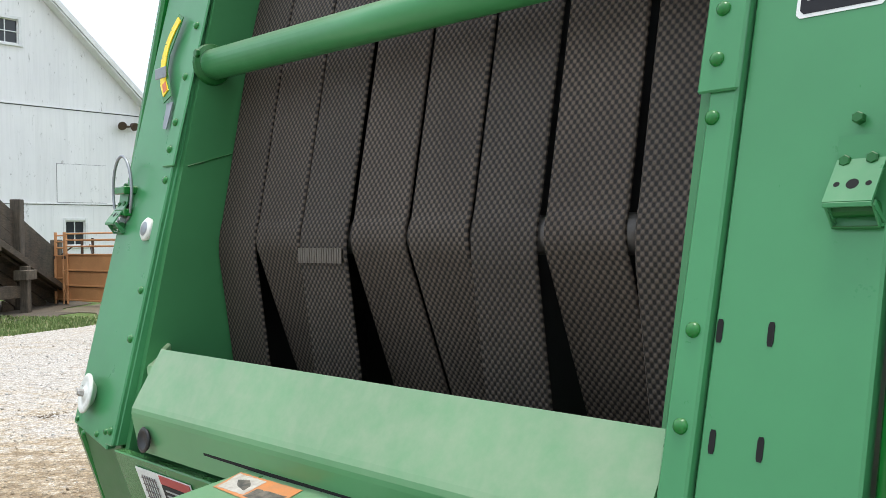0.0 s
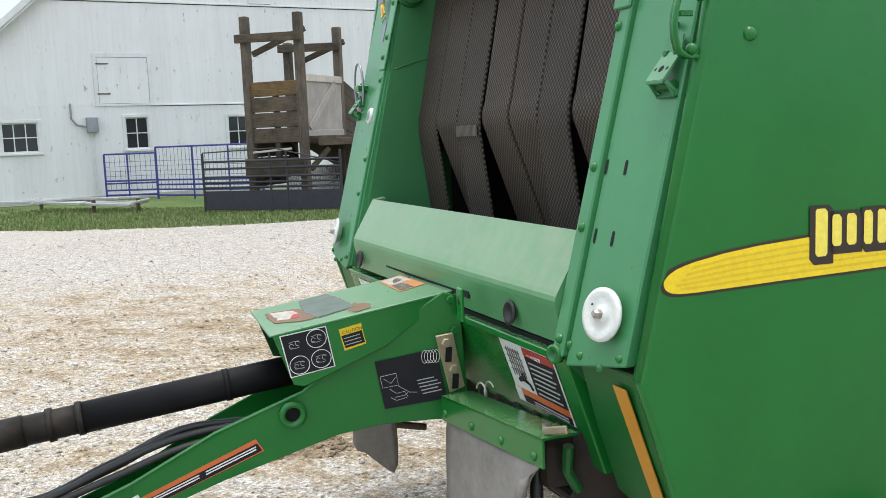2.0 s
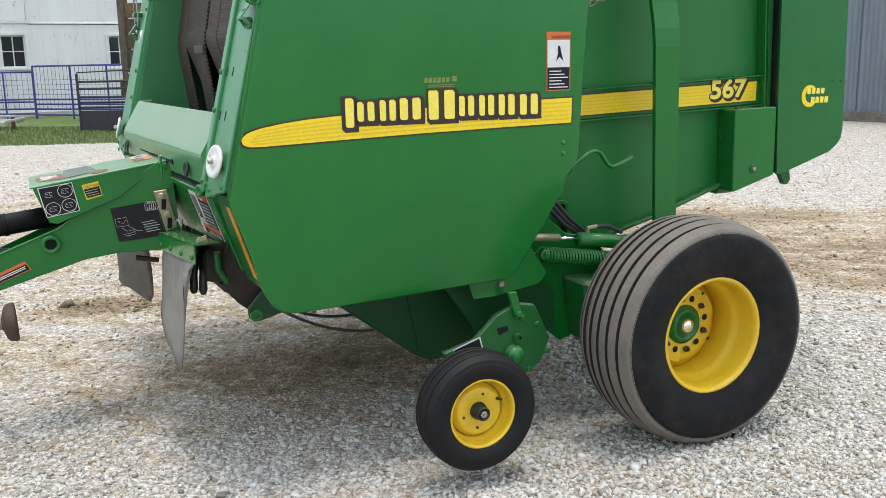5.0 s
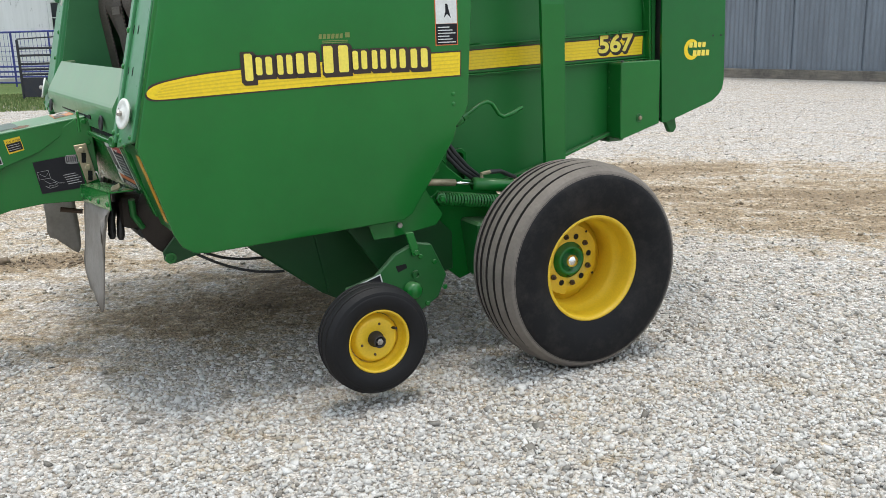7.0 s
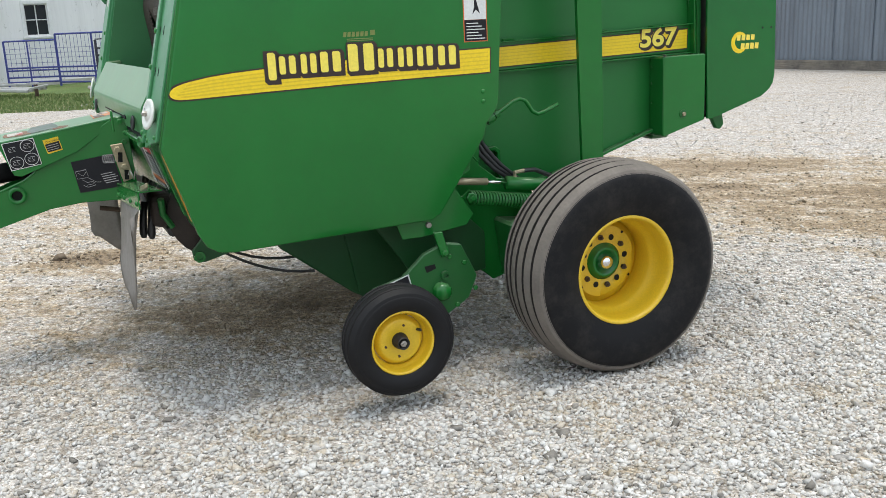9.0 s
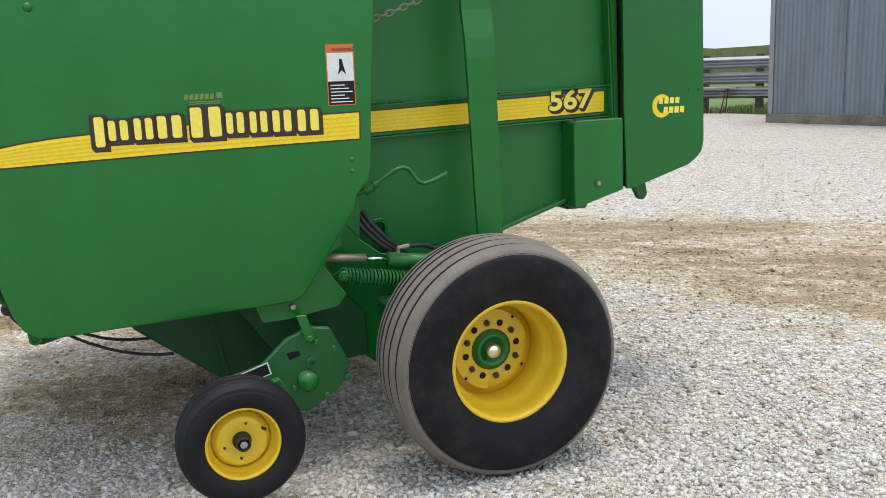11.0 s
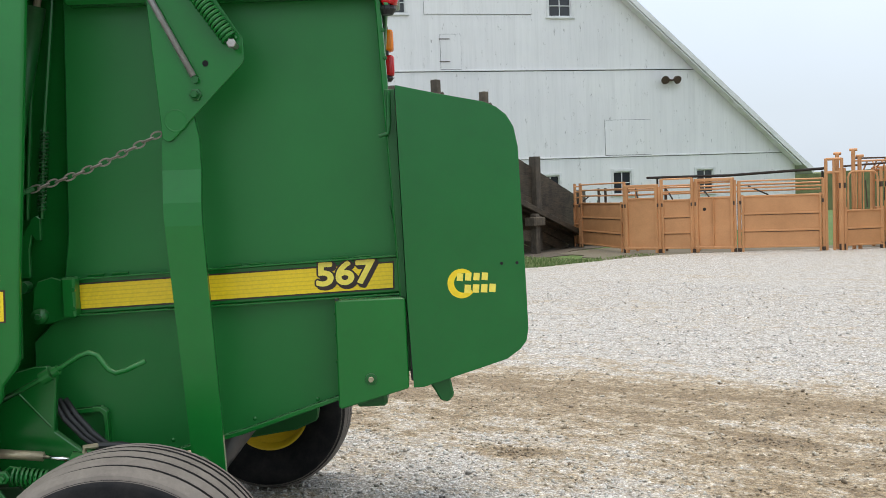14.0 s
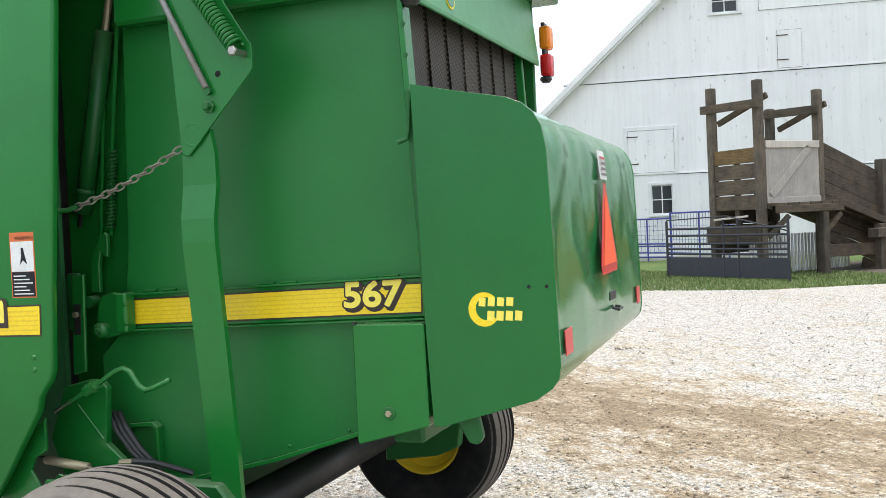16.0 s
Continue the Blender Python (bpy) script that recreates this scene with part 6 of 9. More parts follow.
# -- hood over the windguard
HS = lambda c: Vector((c.x + 0.058 - 0.068 * (c.y - 0.36), c.y, c.z))
prof = [(-0.045, 1.345), (-0.062, 1.400), (-0.072, 1.405), (-0.152, 1.266), (-0.158, 1.254), (-0.160, 1.242), (-0.159, 1.230), (-0.140, 1.135), (-0.10, 1.125), (-0.10, 1.24)]
hood_bm = bmesh.new()
ys = [0.340, 0.7, 1.1, 1.5, 1.95, 2.095]
rows = []
for y in ys:
    shrink = 0.105 if y == ys[-1] else 0.0
    row = []
    for x, z in prof:
        xx = x + (shrink if z > 1.0 and x < -0.05 else 0) * 0.9
        row.append(hood_bm.verts.new(HS(Vector((xx, y, z)))))
    rows.append(row)
for ra, rb in zip(rows, rows[1:]):
    for k in range(len(prof)):
        j = (k + 1) % len(prof)
        hood_bm.faces.new((ra[k], ra[j], rb[j], rb[k]))
hood_bm.faces.new(rows[0])
hood_bm.faces.new(list(reversed(rows[-1])))
hood = part("intake_hood", hood_bm, GREEN_HOOD, baler, "dusty green sheet hood painted pale for sky reflection")
for y in (0.581, 1.877):
    x = -0.158 + 0.058 - 0.068 * (y - 0.36)
    part("grommet", lathe([(0.030, 0), (0.034, 0.006), (0.026, 0.010), (0.020, 0.004), (0.0, 0.002)], (x, y, 1.177), (-1, -0.068, 0.1), 20), BLACK, hood, "black rubber grommet", smooth=True)
# black pieces drawn for the shade in the gap and slot below the hood
part("hood_gap", prism([(-0.135, 1.128), (-0.05, 1.128), (-0.05, 1.10), (-0.13, 1.10)], 1, 0.37, 1.30, shear=HS), DARK, baler)
quad("hood_slot", [HS(Vector((-0.1465 + 0.07 * (1.19 - z), y, z))) for y, z in ((0.868, 1.172), (0.872, 1.197), (1.593, 1.193), (1.593, 1.180))], DARK, baler, (-1, 0, 0), 0.004)
part("slot_bracket", box((-0.198, 0.735, 1.130), (-0.188, 0.775, 1.225), 0.003), GREEN, baler)
bolt((-0.198, 0.755, 1.185), (-1, 0, 0), 0.007, 0.002, DARK, baler, "bracket_hole", False)
part("pivot_eye", lathe([(0.013, 0.0), (0.022, 0.0), (0.023, 0.020), (0.014, 0.022), (0.012, 0.008), (0, 0.008)], (-0.104, 0.319, 1.121), (-1, -0.3, 0.1), 20), GREEN, baler, smooth=True)
bar("worn_strap", (-0.135, 0.350, 0.925), (-0.115, 0.262, 0.952), 0.008, 0.020, ZINC, baler, 0.003, "short worn steel strap")
# front lower plate
part("front_plate", prism([(-0.140, 1.112), (-0.105, 1.112), (0.004, 0.79), (-0.031, 0.79)], 1, 0.343, 2.11, 0.004, shear=HS), GREEN, baler)
part("front_plate_lip", prism([(-0.165, 1.118), (-0.135, 1.118), (-0.135, 1.085), (-0.165, 1.10)], 1, 0.365, 0.90, 0.003, shear=HS), GREEN, baler)


def slab(u0, u1, v0, v1, at, out, mat, parent, name, lift=0.002, label=""):
    """A rectangle in (u, v) placed by at(u, v) on a face that looks towards out."""
    return quad(name, [at(u0, v0), at(u1, v0), at(u1, v1), at(u0, v1)], mat, parent, out, lift, label)


def plate_at(y, z, lift=0.0):
    f = (1.112 - z) / 0.252
    return (-0.140 + 0.085 * f + 0.058 - 0.068 * (y - 0.36) - 0.002 - lift, y, z)


o_front = (-0.95, -0.08, -0.3)
for m0 in (0.41, 1.69):
    stick = empty("safety_sticker")
    stick.parent = baler
    slab(m0, m0 + 0.30, 0.90, 1.085, plate_at, o_front, D_WHITE, stick, "backing")
    f1 = lambda y, z: plate_at(y, z, 0.0022)
    slab(m0 + 0.005, m0 + 0.165, 1.058, 1.082, f1, o_front, D_RED, stick, "red_band")
    slab(m0 + 0.005, m0 + 0.165, 0.945, 1.056, f1, o_front, D_BLACK, stick, "text_field")
    slab(m0 + 0.005, m0 + 0.295, 0.925, 0.943, f1, o_front, D_ORANGE, stick, "orange_band")
    slab(m0 + 0.005, m0 + 0.26, 0.903, 0.923, f1, o_front, D_BLACK, stick, "text_field")
    f2 = lambda y, z: plate_at(y, z, 0.0042)
    for k in range(7):
        slab(m0 + 0.02 + 0.012 * (k % 2), m0 + 0.148, 0.953 + k * 0.0145, 0.9565 + k * 0.0145, f2, o_front, D_PRINT, stick, "text_bar")
    for k in range(2):
        slab(m0 + 0.02, m0 + 0.20, 0.907 + k * 0.008, 0.910 + k * 0.008, f2, o_front, D_PRINT, stick, "text_bar")
    slab(m0 + 0.262, m0 + 0.295, 0.902, 0.942, f2, o_front, D_WHITE, stick, "picture_field")
    for k in range(6):
        slab(m0 + 0.195 + 0.014 * k, m0 + 0.197 + 0.014 * k, 0.985 - 0.004 * (k % 2), 1.066, f2, o_front, D_GREY, stick, "drawing_bar")
    for k in range(4):
        slab(m0 + 0.19, m0 + 0.275, 1.0 + 0.019 * k, 1.0018 + 0.019 * k, f2, o_front, D_GREY, stick, "drawing_bar")
    quad("drawing_shape", [plate_at(m0 + 0.175 + y, 0.952 + z, 0.0046) for y, z in ((0, 0.004), (0.012, 0), (0.02, 0.014), (0.045, 0.02), (0.075, 0.012), (0.078, 0.022), (0.05, 0.036), (0.04, 0.05), (0.03, 0.048), (0.03, 0.028), (0.012, 0.02))], D_BLACK, stick, o_front, 0.0008)
word = text_mesh("DANGER", 0.020, 0.0004, D_WHITE, baler, "danger_word", Matrix(((0, 0.32, -0.95, 0), (-1, 0.0, -0.08, 0), (0, 0.95, 0.3, 0), (0, 0, 0, 1))))
word.matrix_basis = Matrix.Translation(Vector(plate_at(0.555, 1.063, 0.005))) @ word.matrix_basis.to_3x3().to_4x4()

# -- side decals
OUT = (0, -1, 0)


def on_side(x, z, y=0.0):
    return (x, y, z)


stripe = empty("side_stripe")
stripe.parent = baler


def stripe_outline(grow):
    top = [(-0.0165, 1.326), (-0.0145, 1.332), (-0.009, 1.339), (0.000, 1.346), (0.014, 1.353), (0.035, 1.360), (0.06, 1.366), (0.131, 1.378), (0.22, 1.388), (0.40, 1.400), (0.70, 1.412), (1.0, 1.420), (1.320, 1.426)]
    bot = [(1.316, 1.327), (1.0, 1.323), (0.65, 1.317), (0.3, 1.308), (0.06, 1.301), (0.02, 1.3015), (0.004, 1.304), (-0.006, 1.308), (-0.013, 1.314), (-0.016, 1.320)]
    cx = 0.65
    return [(x + grow * (1 if x > cx else -1) * (0 if 0.05 < x < 1.3 else 1), z + grow * (1 if z > 1.24 + 0.0 + (1.343 + 0.025 * x - 1.24) else -1)) for x, z in top + bot]


quad("stripe_outline", [on_side(x, z) for x, z in stripe_outline(0.006)], D_BROWN, stripe, OUT, 0.0012)
quad("stripe_field", [on_side(x, z, -0.0013) for x, z in stripe_outline(0)], D_YELLOW, stripe, OUT, 0.0012, "yellow pinstriped band")
for k in range(5):
    f = (k + 1) / 6
    pts = []
    for x in (0.012 + 0.012 * abs(k - 1), 0.06, 0.15, 0.3, 0.7, 1.31):
        t_ = float(np.interp(x, [-0.012, 0.012, 0.06, 0.131, 0.22, 0.40, 0.70, 1.0, 1.32], [1.335, 1.352, 1.366, 1.378, 1.388, 1.400, 1.412, 1.420, 1.426]))
        b_ = float(np.interp(x, [0.01, 0.06, 0.3, 0.65, 1.0, 1.316], [1.303, 1.301, 1.308, 1.317, 1.323, 1.327]))
        pts.append((x, b_ + (t_ - b_) * f))
    quad("pinstripe", [on_side(x, z + 0.0028, -0.0026) for x, z in pts] + [on_side(x, z - 0.0028, -0.0026) for x, z in reversed(pts)], D_STRIPE, stripe, OUT, 0.0005)
# maker's name as plain pairs of yellow bars with dark drop shadows
LET = [(0.355, 0.395, 1.352, 1.457), (0.408, 0.474, 1.372, 1.442), (0.495, 0.558, 1.370, 1.446), (0.574, 0.658, 1.370, 1.450), (0.690, 0.798, 1.366, 1.474), (0.816, 0.880, 1.374, 1.450), (0.902, 0.966, 1.372, 1.450), (0.986, 1.056, 1.370, 1.450), (1.080, 1.160, 1.368, 1.448)]
for a, b2, c, d in LET:
    g = 0.010
    quad("name_shadow", [on_side(a - 0.007 + dx, z, -0.0032) for dx, z in ((0.012, c - 0.018), (b2 - a + 0.024, c - 0.018), (b2 - a + 0.024, d - 0.006), (b2 - a + 0.012, d + 0.007), (0.0, d + 0.007), (0.0, c - 0.005))], D_BROWN, stripe, OUT, 0.0006)
    w = b2 - a
    for p0, p1 in (((0.0, 0.38), (0.60, 1.0)) if w > 0.05 else ((0.2, 1.0),)):
        x0, x1 = a + p0 * w, a + p1 * w
        quad("name_bar", [on_side(x, z, -0.0040) for x, z in ((x0 + 0.006, c), (x1 - 0.004, c), (x1, c + 0.006), (x1, d - 0.008), (x1 - 0.007, d), (x0 + 0.004, d), (x0, d - 0.005), (x0, c + 0.007))], D_YELLOW_PALE, stripe, OUT, 0.0006)
dealer = empty("dealer_mark")
dealer.parent = baler
for k in range(6):
    quad("mark_bar", [on_side(0.675 + k * 0.018 + dx, z) for dx, z in ((0.0, 1.502), (0.013, 1.502), (0.016, 1.521), (0.003, 1.521))], D_GOLD, dealer, OUT, 0.0008)
for k in range(3):
    quad("mark_bar", [on_side(x, z) for x, z in ((0.69, 1.478 + 0.007 * k), (0.80, 1.478 + 0.007 * k), (0.80, 1.481 + 0.007 * k), (0.69, 1.481 + 0.007 * k))], D_GOLD, dealer, OUT, 0.0008)
quad("mark_square", [on_side(x, z) for x, z in ((0.79, 1.505), (0.81, 1.505), (0.81, 1.525), (0.79, 1.525))], D_GOLD, dealer, OUT, 0.0008)


def warning_label(parent, x0, x1, z0, z1, y):
    lab = empty("warning_sticker")
    lab.parent = baler
    h = z1 - z0
    quad("edge", [on_side(x, z, y) for x, z in ((x0, z0), (x1, z0), (x1, z1), (x0, z1))], D_ORANGE, lab, OUT, 0.001)
    e = 0.004
    quad("picture_field", [on_side(x, z, y - 0.0012) for x, z in ((x0 + e, z0 + h * 0.40), (x1 - e, z0 + h * 0.40), (x1 - e, z1 - h * 0.14), (x0 + e, z1 - h * 0.14))], D_WHITE, lab, OUT, 0.0008)
    quad("text_field", [on_side(x, z, y - 0.0012) for x, z in ((x0 + e, z0 + e), (x1 - e, z0 + e), (x1 - e, z0 + h * 0.395), (x0 + e, z0 + h * 0.395))], D_BLACK, lab, OUT, 0.0008)
    for k in range(6):
        z = z0 + h * (0.05 + 0.055 * k)
        quad("text_bar", [on_side(a, b2, y - 0.0022) for a, b2 in ((x0 + 0.012, z), (x1 - 0.012 - 0.015 * (k % 3), z), (x1 - 0.012 - 0.015 * (k % 3), z + 0.004), (x0 + 0.012, z + 0.004))], D_WHITE, lab, OUT, 0.0005)
    cx, cz = (x0 + x1) / 2, z0 + h * 0.63
    quad("drawing_shape", [on_side(cx + a, cz + b2, y - 0.0022) for a, b2 in ((-0.012, -0.03), (0.004, -0.012), (0.022, -0.03), (0.012, 0.004), (0.006, 0.03), (-0.004, 0.03), (-0.004, 0.0))], D_BLACK, lab, OUT, 0.0005)
    text_mesh("WARNING", 0.018, 0.0003, D_BLACK, lab, "warning_word", pose(x0 + 0.022, y - 0.0013, z1 - h * 0.115, 90), 0)
    return lab


warning_label(near_shield, 1.202, 1.311, 1.456, 1.684, 0.0)
# square dark decal high on the post
quad("post_decal_rim", [(front_x(0.13, z) - 0.001, y, z) for y, z in ((0.06, 2.065), (0.215, 2.065), (0.215, 2.32), (0.06, 2.32))], D_WHITE, baler, (-1, 0, 0.24), 0.001)
quad("post_decal", [(front_x(0.13, z) - 0.0022, y, z) for y, z in ((0.066, 2.072), (0.209, 2.072), (0.209, 2.314), (0.066, 2.314))], D_BLACK, baler, (-1, 0, 0.24), 0.001)

# -- tongue
TY = 1.155


def taper(c):
    """Narrows the tongue towards the hitch."""
    k = max(0.0, min(1.0, (-0.1 - c.x) / 1.0))
    return Vector((c.x, TY + (c.y - TY) * (1 - 0.70 * k), c.z))


SIDE_T = [(-0.12, 1.165), (-0.17, 1.178), (-0.36, 1.062), (-0.40, 1.042), (-0.60, 0.908), (-0.86, 0.808), (-1.10, 0.682), (-1.34, 0.592), (-1.56, 0.575), (-1.80, 0.54), (-1.80, 0.45), (-1.50, 0.462), (-1.34, 0.482), (-1.10, 0.568), (-0.84, 0.664), (-0.50, 0.768), (-0.36, 0.786), (-0.20, 0.785), (-0.10, 0.77)]
tongue = empty("tongue")
tongue.parent = baler
for y0, y1 in ((0.966, 0.978), (2 * TY - 0.978, 2 * TY - 0.966)):
    part("side_plate", prism([p for p in SIDE_T if p[0] >= -1.10], 1, y0, y1, 0.003, shear=taper), GREEN, tongue)
    part("side_plate", prism([p for p in SIDE_T if p[0] <= -1.10], 1, y0, y1, 0.003, shear=taper), GREEN, tongue)
part("bottom_plate", prism([(-1.80, 0.452), (-1.50, 0.464), (-1.34, 0.484), (-1.10, 0.570), (-0.84, 0.666), (-0.84, 0.676), (-1.10, 0.580), (-1.34, 0.494), (-1.80, 0.462)], 1, 0.98, 2 * TY - 0.98, shear=taper), GREEN_SHADED, tongue)
part("tongue_lip", tube([taper(Vector((x, 0.968, z))) for x, z in SIDE_T[2:8]], 0.007, 6), GREEN, tongue)
BOXP = [(-0.135, 1.172), (-0.14, 1.178), (-0.66, 1.100), (-0.685, 1.095), (-0.632, 0.945), (-0.60, 0.938), (-0.35, 1.03)]
FAR_COVER = 1.40
part("cover_side", prism(BOXP, 1, 0.985, 0.995, 0.002), GREEN, tongue)
part("cover_side", prism(BOXP, 1, FAR_COVER - 0.012, FAR_COVER - 0.002, 0.002), GREEN_DARK_SHADE, tongue)
part("cover_top", prism([(-0.135, 1.173), (-0.135, 1.180), (-0.66, 1.104), (-0.695, 1.099), (-0.695, 1.092), (-0.66, 1.097)], 1, 0.983, FAR_COVER, 0.002), GREEN_POST, tongue)
# a black bar painted in for the dark gap behind the cover
part("cover_dark_slot", prism([(-0.13, 1.192), (-0.09, 1.200), (-0.09, 1.178), (-0.13, 1.172)], 1, 0.86, 1.5), DARK, tongue)
part("gear_case", box((-0.5, 1.03, 0.86), (-0.14, 1.30, 1.08), 0.03, segments=2), GREEN_DARK_SHADE, tongue)
for k, (x, z) in enumerate(((-0.635, 0.846), (-0.15, 1.155), (-0.14, 1.06))):
    if k == 0:
        c = taper(Vector((x, 0.966, z)))
        part("pivot_tube", lathe([(0.024, -0.01), (0.040, -0.01), (0.040, 0.022), (0.024, 0.022), (0.024, 0.0), (0.0, 0.0)], c, (0, -1, 0), 22), GREEN, tongue, smooth=True)
        part("pivot_hole", lathe([(0.023, 0.003), (0.0, 0.003)], c, (0, -1, 0), 18), DARK, tongue)
    else:
        bolt((x, 0.966, z), OUT, 0.014, 0.010, GREEN, tongue)
# adjusting strap with two bolts
strap = part("adjuster_strap", prism([(-0.205, 1.05), (-0.150, 1.055), (-0.118, 0.885), (-0.165, 0.87)], 1, 0.952, 0.964, 0.002), ZINC, tongue, "worn zinc adjuster strap")
for x, z in ((-0.176, 1.028), (-0.155, 0.945)):
    bolt((x, 0.952, z), OUT, 0.015, 0.014, ZINC, strap)
for x, z in ((-0.167, 0.99), (-0.148, 0.905)):
    part("strap_slot", prism([(x - 0.012, z - 0.022), (x + 0.008, z - 0.024), (x + 0.012, z + 0.022), (x - 0.008, z + 0.024)], 1, 0.9505, 0.952), DARK, strap)


def tside(x, z, lift=0.0):
    c = taper(Vector((x, 0.966, z)))
    return (c.x, c.y - lift, c.z)


def patch(name, pts, mat, at, lift, parent, label=""):
    return quad(name, [at(x, z, lift) for x, z in pts], mat, parent, OUT, 0.0008, label)


def cside(x, z, lift=0.0):
    return (x, 0.985 - lift, z)


pict = empty("hookup_pictogram")
pict.parent = baler
PP = [(-0.667, 1.094), (-0.530, 1.111), (-0.508, 0.987), (-0.641, 0.967)]
patch("rim", PP, D_WHITE, cside, 0.0005, pict)
mid = Vector((sum(p[0] for p in PP) / 4, sum(p[1] for p in PP) / 4))
patch("field", [tuple(mid + (Vector(p) - mid) * 0.95) for p in PP], D_BLACK, cside, 0.0015, pict, "black pictogram sticker with four drawings")
for u, v in ((0.26, 0.27), (0.74, 0.24), (0.26, 0.75), (0.74, 0.73)):
    a, b2, c, d = (Vector(p) for p in PP)
    o = a.lerp(b2, u).lerp(d.lerp(c, u), v)
    if (u, v) != (0.26, 0.27):
        ringp = [cside(o.x + 0.029 * math.cos(t), o.y + 0.027 * math.sin(t), 0.003) for t in np.linspace(0, 2 * math.pi, 21)]
        part("ring", tube(ringp, 0.0013, 4, caps=False), D_WHITE, pict)
    for s in (-1, 1):
        loop = [cside(o.x + s * 0.009 + 0.0062 * math.cos(t), o.y + 0.004 * s + 0.0072 * math.sin(t), 0.0026) for t in np.linspace(0.4, 5.2, 10)]
        part("drawing_line", tube(loop, 0.0010, 4), D_PRINT, pict)
        part("drawing_line", tube([cside(o.x - 0.016, o.y - 0.006 * s, 0.0026), cside(o.x, o.y - 0.011 * s, 0.0026), cside(o.x + 0.014, o.y - 0.008 * s, 0.0026)], 0.0009, 4), D_PRINT, pict)
caut = empty("caution_sticker")
caut.parent = baler
CC = [(-0.493, 1.095), (-0.425, 1.108), (-0.412, 1.045), (-0.478, 1.030)]
patch("field", CC, D_STRIPE, cside, 0.0006, caut, "small yellow caution sticker")
patch("text_field", [(-0.486, 1.075), (-0.424, 1.087), (-0.416, 1.050), (-0.475, 1.038)], D_BLACK, cside, 0.0016, caut)
for k in range(3):
    patch("text_bar", [(-0.479 + 0.002 * k, 1.068 - 0.010 * k), (-0.430 + 0.002 * k, 1.077 - 0.010 * k), (-0.430 + 0.002 * k, 1.0745 - 0.010 * k), (-0.479 + 0.002 * k, 1.0655 - 0.010 * k)], D_PRINT, cside, 0.0026, caut)
text_mesh("CAUTION", 0.0135, 0.0002, D_BLACK, caut, "caution_word", pose(-0.482, 0.9835, 1.079, 90, -11, 0))
dia = empty("drawbar_diagram")
dia.parent = baler
patch("field", [(-0.386, 0.982), (-0.199, 1.007), (-0.170, 0.850), (-0.362, 0.834)], D_BLACK, tside, 0.0050, dia, "dark diagram sticker with white line drawing")
for k in range(5):
    c = tside(-0.235 + 0.009 * k, 0.985, 0.0070)
    part("ring", tube([(c[0] + 0.010 * math.cos(t), c[1], c[2] + 0.020 * math.sin(t)) for t in np.linspace(0, 2 * math.pi, 13)], 0.0009, 4, caps=False), D_WHITE, dia)
for k in range(5):
    x, z, w = -0.262 + 0.004 * k, 0.912 - 0.0105 * k, 0.052 + 0.007 * (k % 3)
    patch("text_bar", [(x, z), (x + w, z + w * 0.13), (x + w, z + w * 0.13 + 0.0032), (x, z + 0.0032)], D_PRINT, tside, 0.0062, dia)
for line in (((-0.372, 0.935), (-0.366, 0.900), (-0.318, 0.905), (-0.324, 0.942), (-0.372, 0.935)), ((-0.362, 0.928), (-0.340, 0.912), (-0.326, 0.930)), ((-0.345, 0.895), (-0.325, 0.880), (-0.300, 0.884), (-0.290, 0.866), (-0.325, 0.858), (-0.342, 0.868)), ((-0.318, 0.902), (-0.285, 0.880), (-0.262, 0.878)), ((-0.330, 0.868), (-0.300, 0.872), (-0.290, 0.880))):
    part("drawing_line", tube([tside(x, z, 0.0062) for x, z in line], 0.0010, 4), D_PRINT, dia)
longs = empty("warning_strip")
longs.parent = baler
patch("field", [(-1.075, 0.641), (-0.745, 0.780), (-0.722, 0.742), (-1.060, 0.606)], D_ORANGE, tside, 0.0007, longs, "long orange and black warning strip")
patch("text_field", [(-1.062, 0.632), (-0.742, 0.767), (-0.728, 0.744), (-1.052, 0.610)], D_BLACK, tside, 0.0017, longs)
for k in range(2):
    for s0, s1 in ((0.03, 0.44), (0.50, 0.95)):
        o, u = Vector((-1.055, 0.616)), Vector((0.326, 0.134))
        p, q = o + u * s0 + Vector((0, 0.004 + 0.008 * k)), o + u * s1 + Vector((0, 0.004 + 0.008 * k))
        patch("text_bar", [(p.x, p.y), (q.x, q.y), (q.x, q.y + 0.004), (p.x, p.y + 0.004)], D_WHITE, tside, 0.0027, longs)
patch("paint_chip", [(-1.115, 0.637), (-1.085, 0.650), (-1.072, 0.618), (-1.095, 0.614)], D_WHITE, tside, 0.0007, longs)
# stickers on top of the cover


def ctop(x, y, lift=0.0):
    return (x, y, 1.1805 - 0.1447 * (-0.135 - x) + lift)


tops = empty("cover_stickers")
tops.parent = baler
def ragged(pts, step, amp, seed):
    """An outline with torn, uneven edges."""
    out = []
    for k, p in enumerate(pts):
        q = pts[(k + 1) % len(pts)]
        m_ = max(1, int(math.hypot(q[0] - p[0], q[1] - p[1]) / step))
        for i in range(m_):
            x, y = p[0] + (q[0] - p[0]) * i / m_, p[1] + (q[1] - p[1]) * i / m_
            v = noise.noise_vector(Vector((x * 70, y * 70, seed)))
            out.append((x + amp * v.x, y + amp * v.y))
    return out


